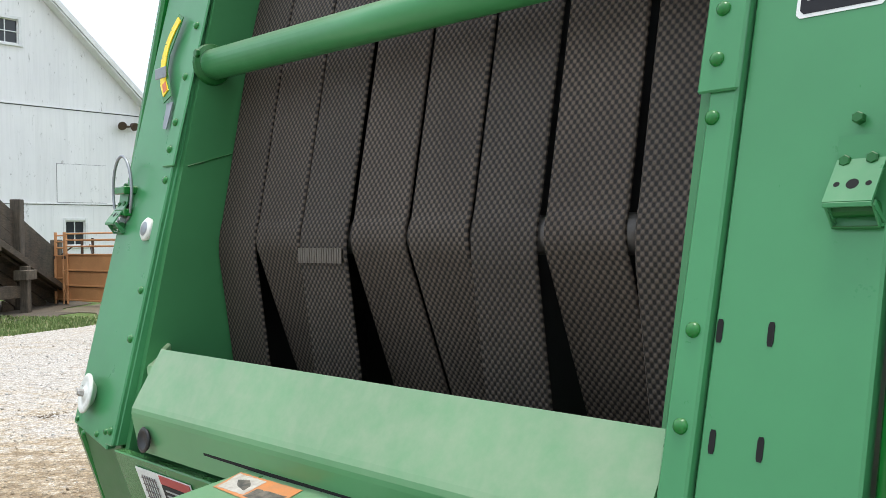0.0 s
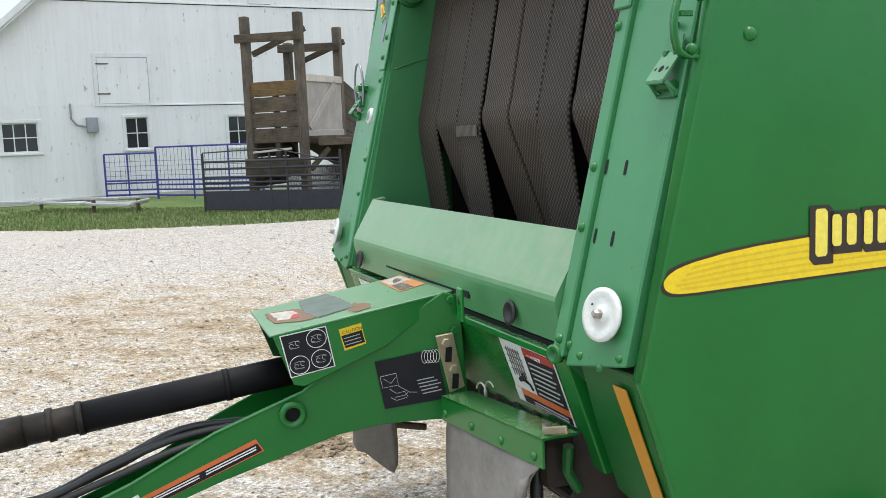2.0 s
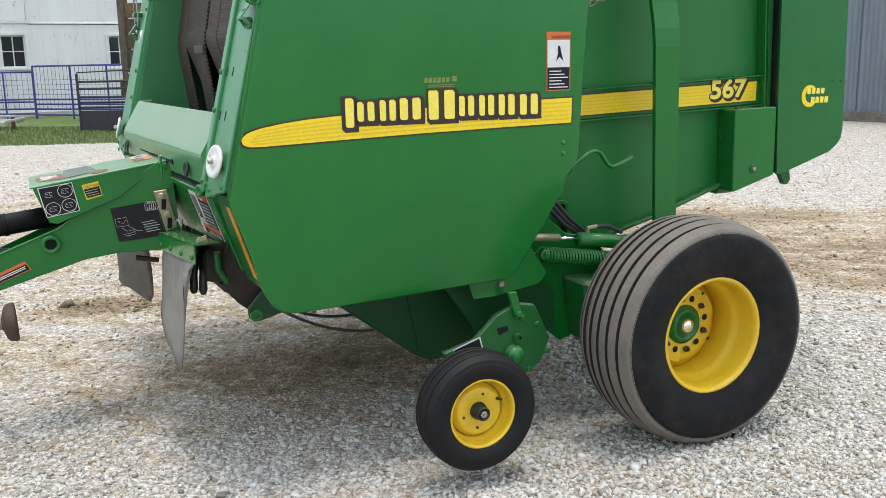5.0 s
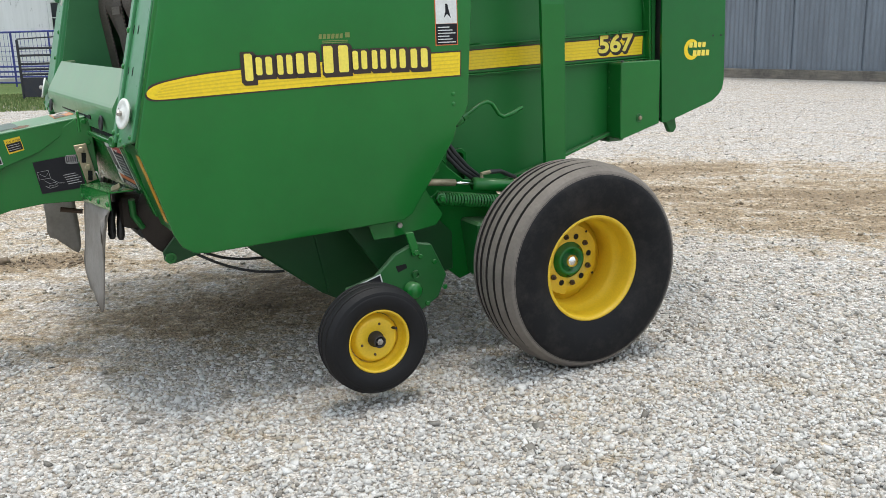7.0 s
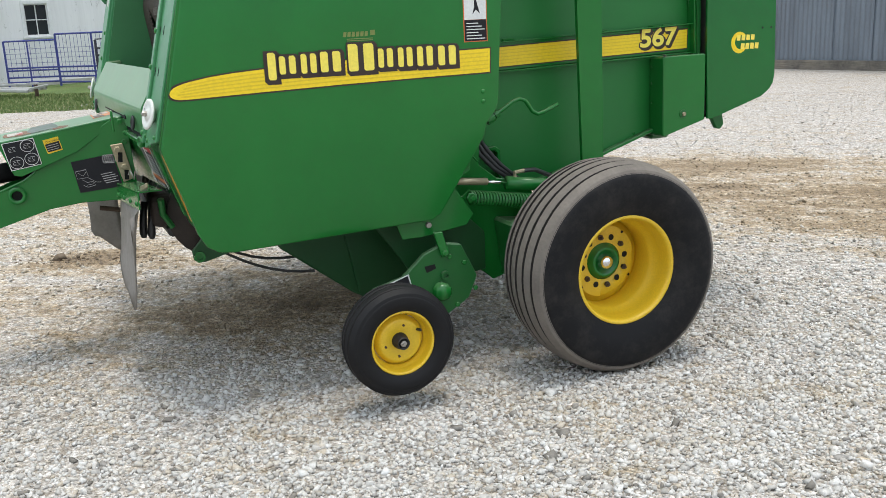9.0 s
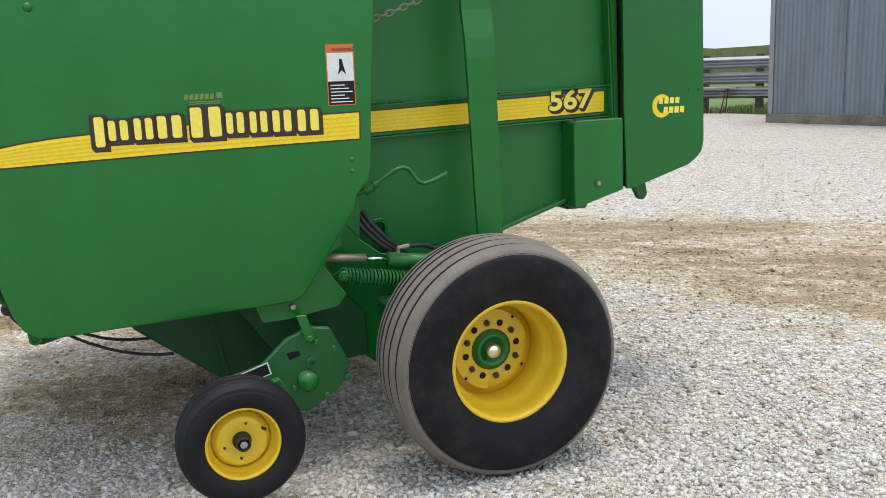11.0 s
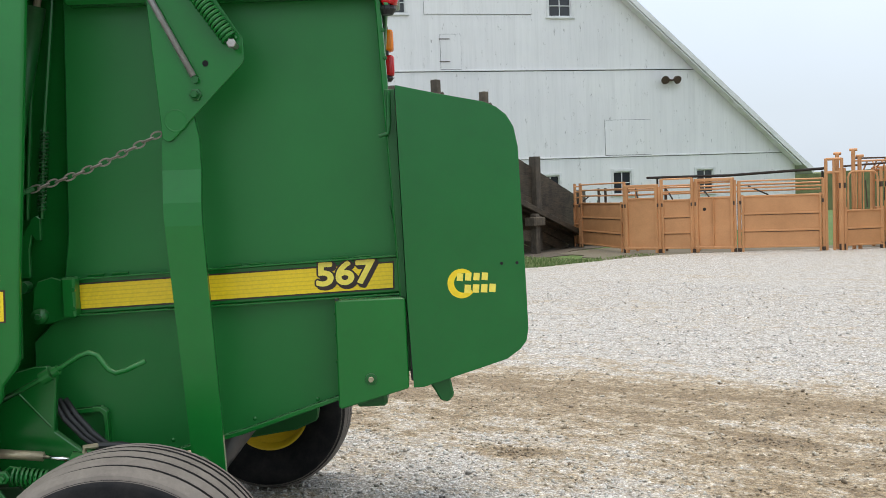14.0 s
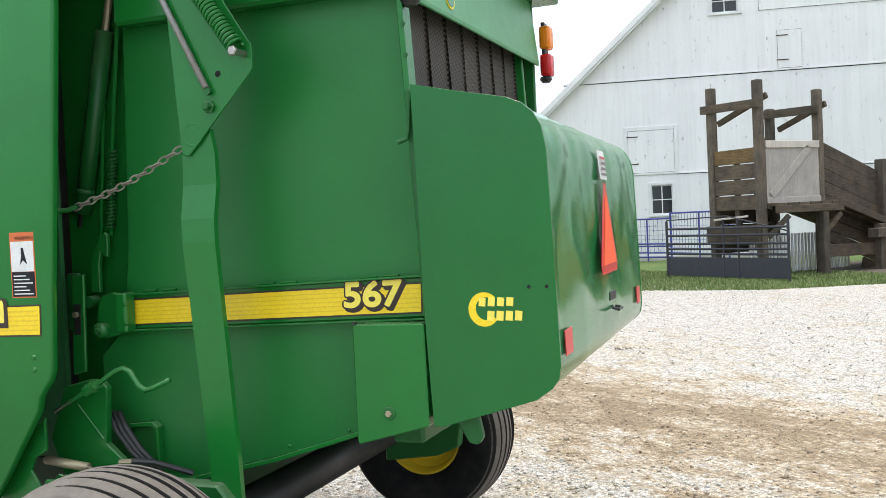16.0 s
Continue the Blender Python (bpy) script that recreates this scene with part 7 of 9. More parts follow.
D_DULL = surface("decal_dull_white", (0.50, 0.47, 0.42), (0.26, 0.21, 0.17), 40, 120, 0.55, amount=0.7)
D_FADED_ORANGE = surface("decal_faded_orange", (0.56, 0.20, 0.06), (0.40, 0.22, 0.12), 30, 120, 0.5, amount=0.6)
D_WORN_PRINT = surface("decal_worn_print", (0.05, 0.045, 0.04), (0.30, 0.25, 0.19), 60, 120, 0.55, amount=0.6)
for j, (nm, pts, mt, up_, amp) in enumerate((
        ("orange_sticker", ((-0.258, 1.137), (-0.163, 1.164), (-0.180, 1.400), (-0.262, 1.370)), D_FADED_ORANGE, 0.0008, 0.003),
        ("text_field", ((-0.252, 1.150), (-0.203, 1.163), (-0.214, 1.262), (-0.252, 1.255)), D_WORN_PRINT, 0.0014, 0.003),
        ("white_sticker", ((-0.250, 1.262), (-0.180, 1.282), (-0.185, 1.392), (-0.256, 1.362)), D_DULL, 0.0014, 0.004),
        ("drawing_shape", ((-0.235, 1.280), (-0.215, 1.290), (-0.195, 1.330), (-0.212, 1.355), (-0.230, 1.320)), D_WORN_PRINT, 0.0020, 0.004),
        ("worn_grey_sticker", ((-0.535, 1.055), (-0.418, 1.085), (-0.425, 1.240), (-0.445, 1.380), (-0.540, 1.372), (-0.560, 1.180)), D_FADED, 0.0014, 0.006),
        ("rust_patch", ((-0.448, 1.055), (-0.437, 1.008), (-0.389, 1.012), (-0.373, 1.080), (-0.412, 1.140)), RUST_PAINT, 0.0008, 0.008),
        ("rust_patch", ((-0.665, 1.225), (-0.656, 1.120), (-0.588, 1.062), (-0.540, 1.062), (-0.545, 1.190), (-0.566, 1.262), (-0.660, 1.295)), RUST_PAINT, 0.0008, 0.010),
        ("torn_white_sticker", ((-0.648, 1.285), (-0.642, 1.150), (-0.606, 1.126), (-0.576, 1.150), (-0.582, 1.240)), D_DULL, 0.0014, 0.009),
        ("red_scrap", ((-0.612, 1.128), (-0.588, 1.120), (-0.572, 1.165), (-0.590, 1.185)), D_RED, 0.0020, 0.006))):
    quad(nm, [ctop(x, y, up_) for x, y in ragged(pts, 0.012, amp, j)], mt, tops, (0, 0, 1), 0.0005)

SHAFT_DIRT = surface("muddy_black_plastic", (0.006, 0.006, 0.007), (0.10, 0.074, 0.052), 9, 60, 0.6, 0.15, 0, 0.3, spec=0.2, amount=0.45)
GUARD = surface("black_guard_plastic", (0.005, 0.005, 0.006), (0.014, 0.013, 0.013), 8, 90, 0.6, 0.15, 0, 0.15, spec=0.16, amount=0.6)
# driveline
pto = empty("driveline")
pto.parent = baler
P0, P1 = Vector((-0.50, TY, 0.962)), Vector((-3.2, TY, 0.66))
pd = (P1 - P0).normalized()
for a, b2, r, mt in ((0.0, 0.72, 0.046, GUARD), (0.70, 0.90, 0.043, SHAFT_DIRT), (0.88, 1.02, 0.046, SHAFT_DIRT), (1.0, 1.95, 0.042, SHAFT_DIRT), (1.95, 2.2, 0.05, BLACK), (2.2, 2.72, 0.035, RUST)):
    part("shaft_guard", tube([P0 + pd * a, P0 + pd * b2], r, 20), mt, pto, "dented black shaft guard" if mt is GUARD and a == 0.0 else "", smooth=True)
for s in (0.30, 0.72, 0.80, 1.0):
    part("guard_band", tube([P0 + pd * s, P0 + pd * (s + 0.018)], 0.049 if s < 1 else 0.046, 20), SHAFT_DIRT if s > 0.5 else GUARD, pto, smooth=True)
part("shaft_yoke", box((-3.3, TY - 0.06, 0.58), (-3.12, TY + 0.06, 0.72), 0.02), RUST, pto)

# hitch, jack
hitch = empty("hitch")
hitch.parent = baler
part("hitch_block", box((-2.05, 0.985, 0.44), (-1.66, 1.20, 0.625), 0.012), RUST, hitch, "rusty clevis hitch block")
part("jack_mount", prism([(-1.68, 0.50), (-1.68, 0.635), (-1.53, 0.635), (-1.485, 0.605), (-1.485, 0.545), (-1.53, 0.505)], 1, 0.88, 1.06, 0.008), surface("scuffed_steel_plate", (0.085, 0.075, 0.066), (0.04, 0.033, 0.028), 10, 80, 0.6, 0.1, 0.3), hitch)
part("mount_boss", lathe([(0.045, 0), (0.045, 0.02), (0.03, 0.03), (0, 0.03)], (-1.545, 0.88, 0.578), OUT, 20), RUST, hitch, smooth=True)
part("hitch_plate", prism([(-3.0, 0.40), (-2.0, 0.43), (-1.5, 0.47), (-1.5, 0.49), (-2.0, 0.50), (-3.0, 0.47)], 1, TY - 0.11, TY + 0.11, 0.006), RUST, hitch)
part("safety_pin", tube([(-1.70, 0.96, 0.44), (-1.66, 0.96, 0.36), (-1.64, 0.95, 0.30), (-1.67, 0.95, 0.27)], 0.010, 8), RUST, hitch)
jack = empty("jack")
jack.parent = baler
JA, JB, JC = Vector((-1.60, 0.925, 0.525)), Vector((-1.09, 0.915, 0.532)), Vector((-0.845, 0.905, 0.556))
part("outer_tube", tube([JA, JB], 0.033, 18), BLACK, jack, "black tubular parking jack", smooth=True)
part("inner_tube", tube([JB, JC], 0.025, 18), surface("dull_cream_tube", (0.40, 0.365, 0.30), (0.22, 0.18, 0.13), 16, 90, 0.5, 0.1), jack, smooth=True)
part("foot", lathe([(0.026, -0.012), (0.034, -0.008), (0.066, 0.002), (0.076, 0.012), (0.082, 0.034), (0.080, 0.046), (0.074, 0.046), (0.070, 0.022), (0.0, 0.010)], (JC.x, JC.y, JC.z), (1, 0, 0.05), 22), RUST, jack, "rusty flared jack foot", smooth=True)
part("jack_pin", tube([(-1.34, 0.92, 0.492), (-1.34, 0.92, 0.44)], 0.009, 8), RUST, jack)
patch("jack_label", [(-1.63, 0.50), (-1.58, 0.50), (-1.58, 0.54), (-1.63, 0.54)], D_WHITE, lambda x, z, l: (x, 0.878 - l, z), 0.0, jack)

# hoses along the tongue
for k in range(6):
    w = rng.uniform(-0.015, 0.015)
    pts = [(-0.50, 1.09 + 0.024 * k, 0.79 + w), (-0.72, 1.095 + 0.022 * k, 0.800 + w), (-0.95, 1.105 + 0.020 * k, 0.775 + w + 0.012 * (k % 3)), (-1.15, 1.115 + 0.016 * k, 0.712 + w + 0.014 * (k % 2)), (-1.36, 1.12 + 0.014 * k, 0.650 + w), (-1.60, 1.08 + 0.018 * k, 0.66 + w * 2), (-1.85, 1.0 + 0.02 * k, 0.71 + 0.012 * k), (-2.4, 1.05, 0.80 + 0.01 * k)]
    path = []
    for i in range(len(pts) - 1):
        p0, p1, p2, p3 = (Vector(pts[max(0, min(len(pts) - 1, j))]) for j in (i - 1, i, i + 1, i + 2))
        for s in range(6):
            t = s / 6
            path.append(0.5 * ((2 * p1) + (-p0 + p2) * t + (2 * p0 - 5 * p1 + 4 * p2 - p3) * t * t + (-p0 + 3 * p1 - 3 * p2 + p3) * t ** 3))
    part("hydraulic_hose", tube(path, 0.0115, 8), HOSE, tongue, "black rubber hydraulic hose" if k == 0 else "", smooth=True)
part("hose_clamp", tube([(-1.30, 1.085, 0.60), (-1.30, 1.08, 0.655), (-1.30, 1.21, 0.665), (-1.30, 1.225, 0.62)], 0.008, 8), GREEN, tongue)
part("hose_loop", tube([(-1.30, 1.07, 0.60), (-1.22, 1.06, 0.645), (-1.33, 1.05, 0.665), (-1.46, 1.05, 0.60)], 0.006, 6), GREEN, tongue)

# windguard arm and rubber flaps
for side in (0, 1):
    mir = (lambda p: Vector(p)) if side == 0 else (lambda p: Vector((p[0] - 0.05, 2 * TY + 0.12 - p[1], p[2])))
    arm = empty("flap_carrier")
    arm.parent = baler
    A, B = mir((-0.150 if side == 0 else -0.125, 0.94, 0.830)), mir((-0.105 if side == 0 else -0.12, 0.320 if side == 0 else 0.385, 0.878 if side == 0 else 0.862))
    d = (B - A)
    fw = Vector((-d.y, d.x, 0)).normalized() * (0.05 if side == 0 else -0.05)
    up = Vector((0, 0, 1))
    for nm, o, a_, b_ in (("carrier_top", up * 0.035, fw * -1.0, fw * 1.0), ("carrier_front", up * 0.0, None, None)):
        bm = bmesh.new()
        if a_ is not None:
            c8 = [A + o + a_, B + o + a_, B + o + b_, A + o + b_]
            c8b = [c + up * 0.006 for c in c8]
        else:
            f_ = -fw if (-fw).x < 0 else fw
            c8 = [A + f_ - up * 0.035, B + f_ - up * 0.035, B + f_ + up * 0.04, A + f_ + up * 0.04]
            c8b = [c - f_ * 0.12 for c in c8]
        va, vb = [bm.verts.new(c) for c in c8], [bm.verts.new(c) for c in c8b]
        bm.faces.new(va), bm.faces.new(vb)
        for i in range(4):
            bm.faces.new((va[i], va[(i + 1) % 4], vb[(i + 1) % 4], vb[i]))
        part(nm, bm, GREEN, arm)
    f_ = -fw if (-fw).x < 0 else fw
    for s in (0.04, 0.34, 0.64, 0.93):
        bolt(A + d * s + f_ - up * 0.012, f_, 0.012, 0.008, GREEN, arm, "rivet", False)
    # the flap: a hanging sheet with a torn, pointed foot
    bm = bmesh.new()
    cols = []
    nz = 8
    for i, (s, foot) in enumerate((((0.03, 0.53), (0.12, 0.49), (0.22, 0.475), (0.34, 0.43), (0.42, 0.425), (0.50, 0.375), (0.57, 0.345), (0.62, 0.365), (0.70, 0.44), (0.80, 0.57), (0.90, 0.70), (0.96, 0.80)) if side == 0 else ((0.0, 0.53), (0.15, 0.50), (0.35, 0.49), (0.5, 0.46), (0.7, 0.42), (0.85, 0.405), (1.0, 0.44)))):
        top = A + d * s + f_ * 0.86 - up * 0.03 if side == 0 else Vector((-0.335 + 0.155 * s, 1.63 - 0.05 * s, 0.80))
        col = []
        for k in range(nz + 1):
            t = k / nz
            z = top.z + (foot - top.z) * t
            sway = Vector((-0.045, -0.01, 0)) * t + Vector((0.012 * math.sin(3.1 * s * 2 + t * 3), 0, 0)) * t
            inw = d * ((0.52 - s) * 0.22 * t * t) if side == 0 else Vector((0.05 * t, 0, 0))
            col.append(bm.verts.new(Vector((top.x, top.y, z)) + sway + inw))
        cols.append(col)
    for ca, cb in zip(cols, cols[1:]):
        for k in range(nz):
            bm.faces.new((ca[k], ca[k + 1], cb[k + 1], cb[k]))
    r2 = bmesh.ops.extrude_face_region(bm, geom=list(bm.faces))
    for vv in r2["geom"]:
        if isinstance(vv, bmesh.types.BMVert):
            vv.co += -f_.normalized() * 0.006 if side == 0 else Vector((0, 0.006, 0))
    bmesh.ops.recalc_face_normals(bm, faces=bm.faces)
    part("rubber_flap", bm, FLAP, arm, "worn grey rubber crop flap", smooth=True)
    if side == 0:
        part("carrier_bolt", lathe([(0.012, 0), (0.012, 0.02), (0, 0.02)], B - d * 0.08 + up * 0.042 - fw * 0.2, (0, 0, 1), 6), STEEL, arm)
        part("spring_clip", tube([(-0.150 + 0.004 * t, 0.745 + 0.020 * math.cos(t), 0.930 + 0.020 * math.sin(t)) for t in np.linspace(0, 9, 26)], 0.003, 5), STEEL, arm)
# pickup reel and its dark works, behind the flaps
pick = empty("pickup")
pick.parent = baler
part("reel_drum", tube([(0.155, 0.40, 0.785), (0.10, 2.04, 0.785)], 0.185, 28), RUST_DARK, pick, "dark rusty pickup drum", smooth=True)
for k in range(8):
    part("drum_band", tube([(0.155 - 0.004 * k, 0.395 + 0.12 * k, 0.785), (0.1545 - 0.004 * k, 0.425 + 0.12 * k, 0.785)], 0.194, 28), BLACK if k % 2 else RUST_DARK, pick, smooth=True)
part("pickup_cross", tube([(-0.02, 0.40, 0.72), (-0.08, 2.0, 0.72)], 0.024, 12), BLACK, pick)
part("pickup_side_arm", prism([(0.042, 0.635), (0.046, 0.592), (0.09, 0.578), (0.26, 0.62), (0.30, 0.68), (0.10, 0.70)], 1, 0.345, 0.36, 0.004), GREEN_DARK_SHADE, pick)
part("end_boss", lathe([(0.024, 0), (0.024, 0.016), (0.014, 0.016), (0.014, 0.004), (0, 0.004)], (0.070, 0.345, 0.607), OUT, 18), GREEN, pick)
for xf, yf in ((-0.135, 0.53), (-0.105, 0.49)):
    part("rubber_finger", tube([(xf + 0.02, yf, 0.84), (xf + 0.005, yf - 0.01, 0.76), (xf, yf - 0.02, 0.705), (xf, yf - 0.02, 0.685)], [0.017, 0.016, 0.018, 0.011], 10), BLACK, pick, smooth=True)
part("gear_housing", box((-0.10, 0.42, 0.735), (0.0, 0.60, 0.88), 0.028, segments=2), RUST_DARK, pick)
part("lower_link", tube([(-0.06, 0.37, 0.87), (-0.055, 0.39, 0.80), (-0.02, 0.40, 0.74)], 0.014, 8), GREEN_SHADED, pick)
for pth in ([(0.16, 0.36, 0.62), (0.26, 0.36, 0.55), (0.40, 0.37, 0.47), (0.58, 0.39, 0.46)], [(0.18, 0.42, 0.62), (0.34, 0.42, 0.52), (0.44, 0.42, 0.53), (0.60, 0.42, 0.53)]):
    part("hanging_cable", tube([((1 - f) ** 3) * Vector(pth[0]) + 3 * f * (1 - f) ** 2 * Vector(pth[1]) + 3 * f * f * (1 - f) * Vector(pth[2]) + f ** 3 * Vector(pth[3]) for f in (0.0, 0.15, 0.3, 0.45, 0.6, 0.75, 0.9, 1.0)], 0.007, 6), HOSE, pick)
part("driveline_stub", tube([(-0.28, TY + 0.03, 0.72), (-0.18, TY + 0.02, 0.70)], 0.012, 8), RUST, pick)
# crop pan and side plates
part("crop_pan", prism([(0.33, 0.78), (0.435, 0.580), (0.62, 0.435), (0.76, 0.325), (0.842, 0.280), (0.93, 0.29), (1.30, 0.42), (1.42, 0.60), (1.42, 0.80)], 1, 0.385, 2.05, 0.01), GREEN_DARK_SHADE, baler)
part("pan_rib", prism([(0.72, 0.66), (0.735, 0.66), (0.80, 0.33), (0.785, 0.33)], 1, 0.372, 0.385), GREEN_DARK_SHADE, baler)
gear = empty("pickup_arm")
gear.parent = baler
part("inner_frame", prism([(0.80, 0.70), (1.24, 0.70), (1.36, 0.58), (1.36, 0.40), (1.20, 0.38), (0.98, 0.44), (0.90, 0.56)], 1, 0.20, 0.22, 0.003), GREEN_DARK_SHADE, gear)
part("arm_plate", prism([(0.74, 0.435), (0.88, 0.47), (0.98, 0.56), (1.08, 0.60), (1.16, 0.585), (1.235, 0.43), (1.19, 0.33), (1.06, 0.255), (0.92, 0.28), (0.80, 0.36)], 1, 0.02, 0.05, 0.006), GREEN_SHADED, gear)
part("cap", lathe([(0.042, 0), (0.040, 0.03), (0.028, 0.045), (0, 0.05)], (1.055, 0.02, 0.385), OUT, 20), GREEN, gear, smooth=True)
part("boss", lathe([(0.02, 0), (0.02, 0.02), (0.011, 0.02), (0.011, 0.008), (0, 0.008)], (1.075, 0.02, 0.455), OUT, 16), GREEN_SHADED, gear)
part("plate_slot", prism([(0.98, 0.505), (1.03, 0.51), (1.035, 0.49), (0.99, 0.475)], 1, 0.0185, 0.02), DARK, gear)
for x, z in ((1.10, 0.535), (1.22, 0.375), (1.0, 0.36), (1.17, 0.50), (1.13, 0.31)):
    bolt((x, 0.02, z), OUT, 0.012, 0.010, GREEN, gear)
part("link", prism([(1.025, 0.655), (1.065, 0.655), (1.095, 0.55), (1.06, 0.54)], 1, 0.0, 0.018, 0.003), GREEN, gear)
bolt((1.072, 0.0, 0.56), OUT, 0.013, 0.012, GREEN, gear)
patch("arm_sticker_rim", [(0.78, 0.445), (0.905, 0.482), (0.918, 0.43), (0.80, 0.40)], D_WHITE, lambda x, z, l: (x, 0.02 - l, z), 0.0, gear)
patch("arm_sticker", [(0.785, 0.440), (0.90, 0.475), (0.911, 0.434), (0.803, 0.405)], D_BLACK, lambda x, z, l: (x, 0.02 - l, z), 0.001, gear)
part("stub_axle", tube([(0.745, 0.05, 0.298), (0.745, -0.24, 0.298)], 0.022, 12), GREEN_SHADED, gear)
part("axle_arm", prism([(0.71, 0.27), (0.77, 0.26), (0.98, 0.36), (0.94, 0.42), (0.76, 0.37)], 1, -0.02, 0.015, 0.004), GREEN_DEEP, gear)
hanger = part("hanger_plate", prism([(0.86, 0.76), (0.905, 0.625), (1.0, 0.625), (1.215, 0.655), (1.25, 0.70), (1.165, 0.825), (1.185, 0.87), (1.24, 0.90), (1.24, 1.02), (1.05, 0.85)], 1, 0.072, 0.085, 0.003), GREEN, baler)
bolt((1.027, 0.070, 0.678), OUT, 0.014, 0.014, STEEL, hanger)
bolt((1.243, 0.085, 0.775), OUT, 0.024, 0.016, GREEN, hanger)
bolt((1.243, 0.070, 0.775), OUT, 0.013, 0.016, GREEN, hanger)
part("frame_plate", prism([(1.18, 1.10), (1.30, 1.128), (1.345, 1.130), (1.378, 1.10), (1.362, 0.89), (1.45, 0.82), (1.60, 0.79), (1.66, 0.70), (1.66, 0.40), (1.42, 0.33), (1.28, 0.45), (1.18, 0.70), (1.10, 0.90)], 1, 0.24, 0.27, 0.004), GREEN, baler)
bar("frame_rib", (1.24, 0.238, 1.035), (1.355, 0.238, 0.905), 0.006, 0.008, GREEN, baler)
part("axle_bracket", prism([(1.42, 0.64), (1.62, 0.62), (1.70, 0.50), (1.70, 0.40), (1.60, 0.34), (1.46, 0.35)], 1, 0.05, 0.24, 0.015), GREEN_SHADED, baler)
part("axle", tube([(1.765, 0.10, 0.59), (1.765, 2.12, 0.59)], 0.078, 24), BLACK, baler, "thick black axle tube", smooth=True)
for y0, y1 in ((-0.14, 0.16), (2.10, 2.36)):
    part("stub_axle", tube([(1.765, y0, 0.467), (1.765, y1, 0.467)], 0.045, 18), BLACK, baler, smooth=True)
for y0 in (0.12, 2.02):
    part("axle_hanger", prism([(1.66, 0.38), (1.66, 0.80), (1.92, 0.80), (2.10, 0.60), (2.08, 0.47), (1.96, 0.42)], 1, y0, y0 + 0.07, 0.008), GREEN_SHADED, baler)
part("gate_cross_tube", box((2.44, 0.42, 0.895), (2.56, 2.05, 0.985), 0.012), GREEN_SHADED, baler)
# tensioning rod, cylinder and spring
tens = empty("lift_cylinder")
tens.parent = baler
part("rod_sleeve", tube([(1.17, 0.14, 0.848), (1.355, 0.15, 0.825)], 0.017, 14), ZINC, tens, "scuffed pale rod sleeve", smooth=True)
part("rod", tube([(1.355, 0.15, 0.825), (1.46, 0.15, 0.808)], 0.0085, 12), CHROME, tens, smooth=True)
part("barrel", tube([(1.455, 0.15, 0.809), (1.80, 0.16, 0.755)], 0.031, 18), GREEN, tens, smooth=True)
part("port", tube([(1.50, 0.15, 0.825), (1.50, 0.15, 0.852), (1.55, 0.155, 0.856)], 0.010, 8), ZINC, tens)
part("hose", tube([(1.545, 0.155, 0.856), (1.62, 0.18, 0.850), (1.74, 0.24, 0.80)], 0.011, 8), HOSE, tens)
part("spring", coil((1.255, 0.13, 0.765), (1.66, 0.14, 0.70), 0.030, 26, 0.0055), GREEN, baler, "green coil lift spring")
part("spring_hook", tube([(1.18, 0.12, 0.77), (1.22, 0.12, 0.775), (1.25, 0.12, 0.80), (1.27, 0.13, 0.79)], 0.006, 6), GREEN, baler)
crank = part("crank_handle", tube([(1.20, 0.17, 1.02), (1.33, 0.155, 1.085), (1.41, 0.15, 1.125), (1.50, 0.15, 1.178), (1.535, 0.15, 1.188), (1.562, 0.15, 1.178), (1.60, 0.15, 1.125), (1.625, 0.15, 1.112), (1.66, 0.15, 1.120), (1.73, 0.15, 1.150)], 0.0095, 8), GREEN, baler, "bent green steel crank handle", smooth=True)
part("crank_collar", tube([(1.365, 0.153, 1.102), (1.40, 0.15, 1.120)], 0.024, 12), GREEN, crank)
part("crank_collar", tube([(1.405, 0.15, 1.122), (1.425, 0.15, 1.132)], 0.018, 12), GREEN, crank)
for k in range(3):
    part("black_hose", tube([(1.345 + 0.022 * k, 0.285, 1.0), (1.385 + 0.022 * k, 0.275, 0.93 + 0.006 * k), (1.45 + 0.02 * k, 0.27, 0.86 + 0.006 * k), (1.56 + 0.02 * k, 0.26, 0.78)], 0.0105, 10), HOSE, baler, smooth=True)

# -- rear body
REAR = [(1.445, 2.80), (2.565, 2.80), (2.588, 2.42), (2.632, 1.48), (2.645, 1.035), (2.40, 0.955), (2.02, 0.835), (1.62, 0.735), (1.34, 0.735), (1.25, 0.85), (1.25, 1.20), (1.36, 1.30), (1.40, 1.60)]
for y0, y1, lab in ((0.372, 0.40, "recessed green rear side sheet"), (2 * CY - 0.40, 2 * CY - 0.372, "")):
    part("rear_side_sheet", prism([(x - (0.085 if y0 > 1 and x > 2.3 else 0), z) for x, z in REAR], 1, y0, y1, 0.004), GREEN_SATIN, baler, lab)
part("rear_sheet_lip", prism([(2.645, 1.045), (2.40, 0.965), (2.02, 0.845), (1.62, 0.745), (1.62, 0.728), (2.02, 0.828), (2.40, 0.948), (2.645, 1.028)], 1, 0.335, 0.372, 0.003), GREEN, baler)
for x in (1.75, 2.06, 2.30, 2.5):
    bolt((x, 0.372, 0.80 + 0.27 * (x - 1.75) ** 1.05 if x > 1.8 else 0.81), OUT, 0.008, 0.006, GREEN, baler, "rivet", False)
part("chamber_floor", prism([(1.1, 0.80), (1.62, 0.745), (2.02, 0.845), (2.40, 0.965), (2.62, 1.04), (2.62, 1.06), (2.0, 0.87), (1.6, 0.77), (1.1, 0.82)], 1, 0.40, 2 * CY - 0.40), GREEN_SHADED, baler)
part("top_rail", box((1.46, 0.285, 2.425), (2.602, 0.372, 2.60), 0.012), GREEN, baler)
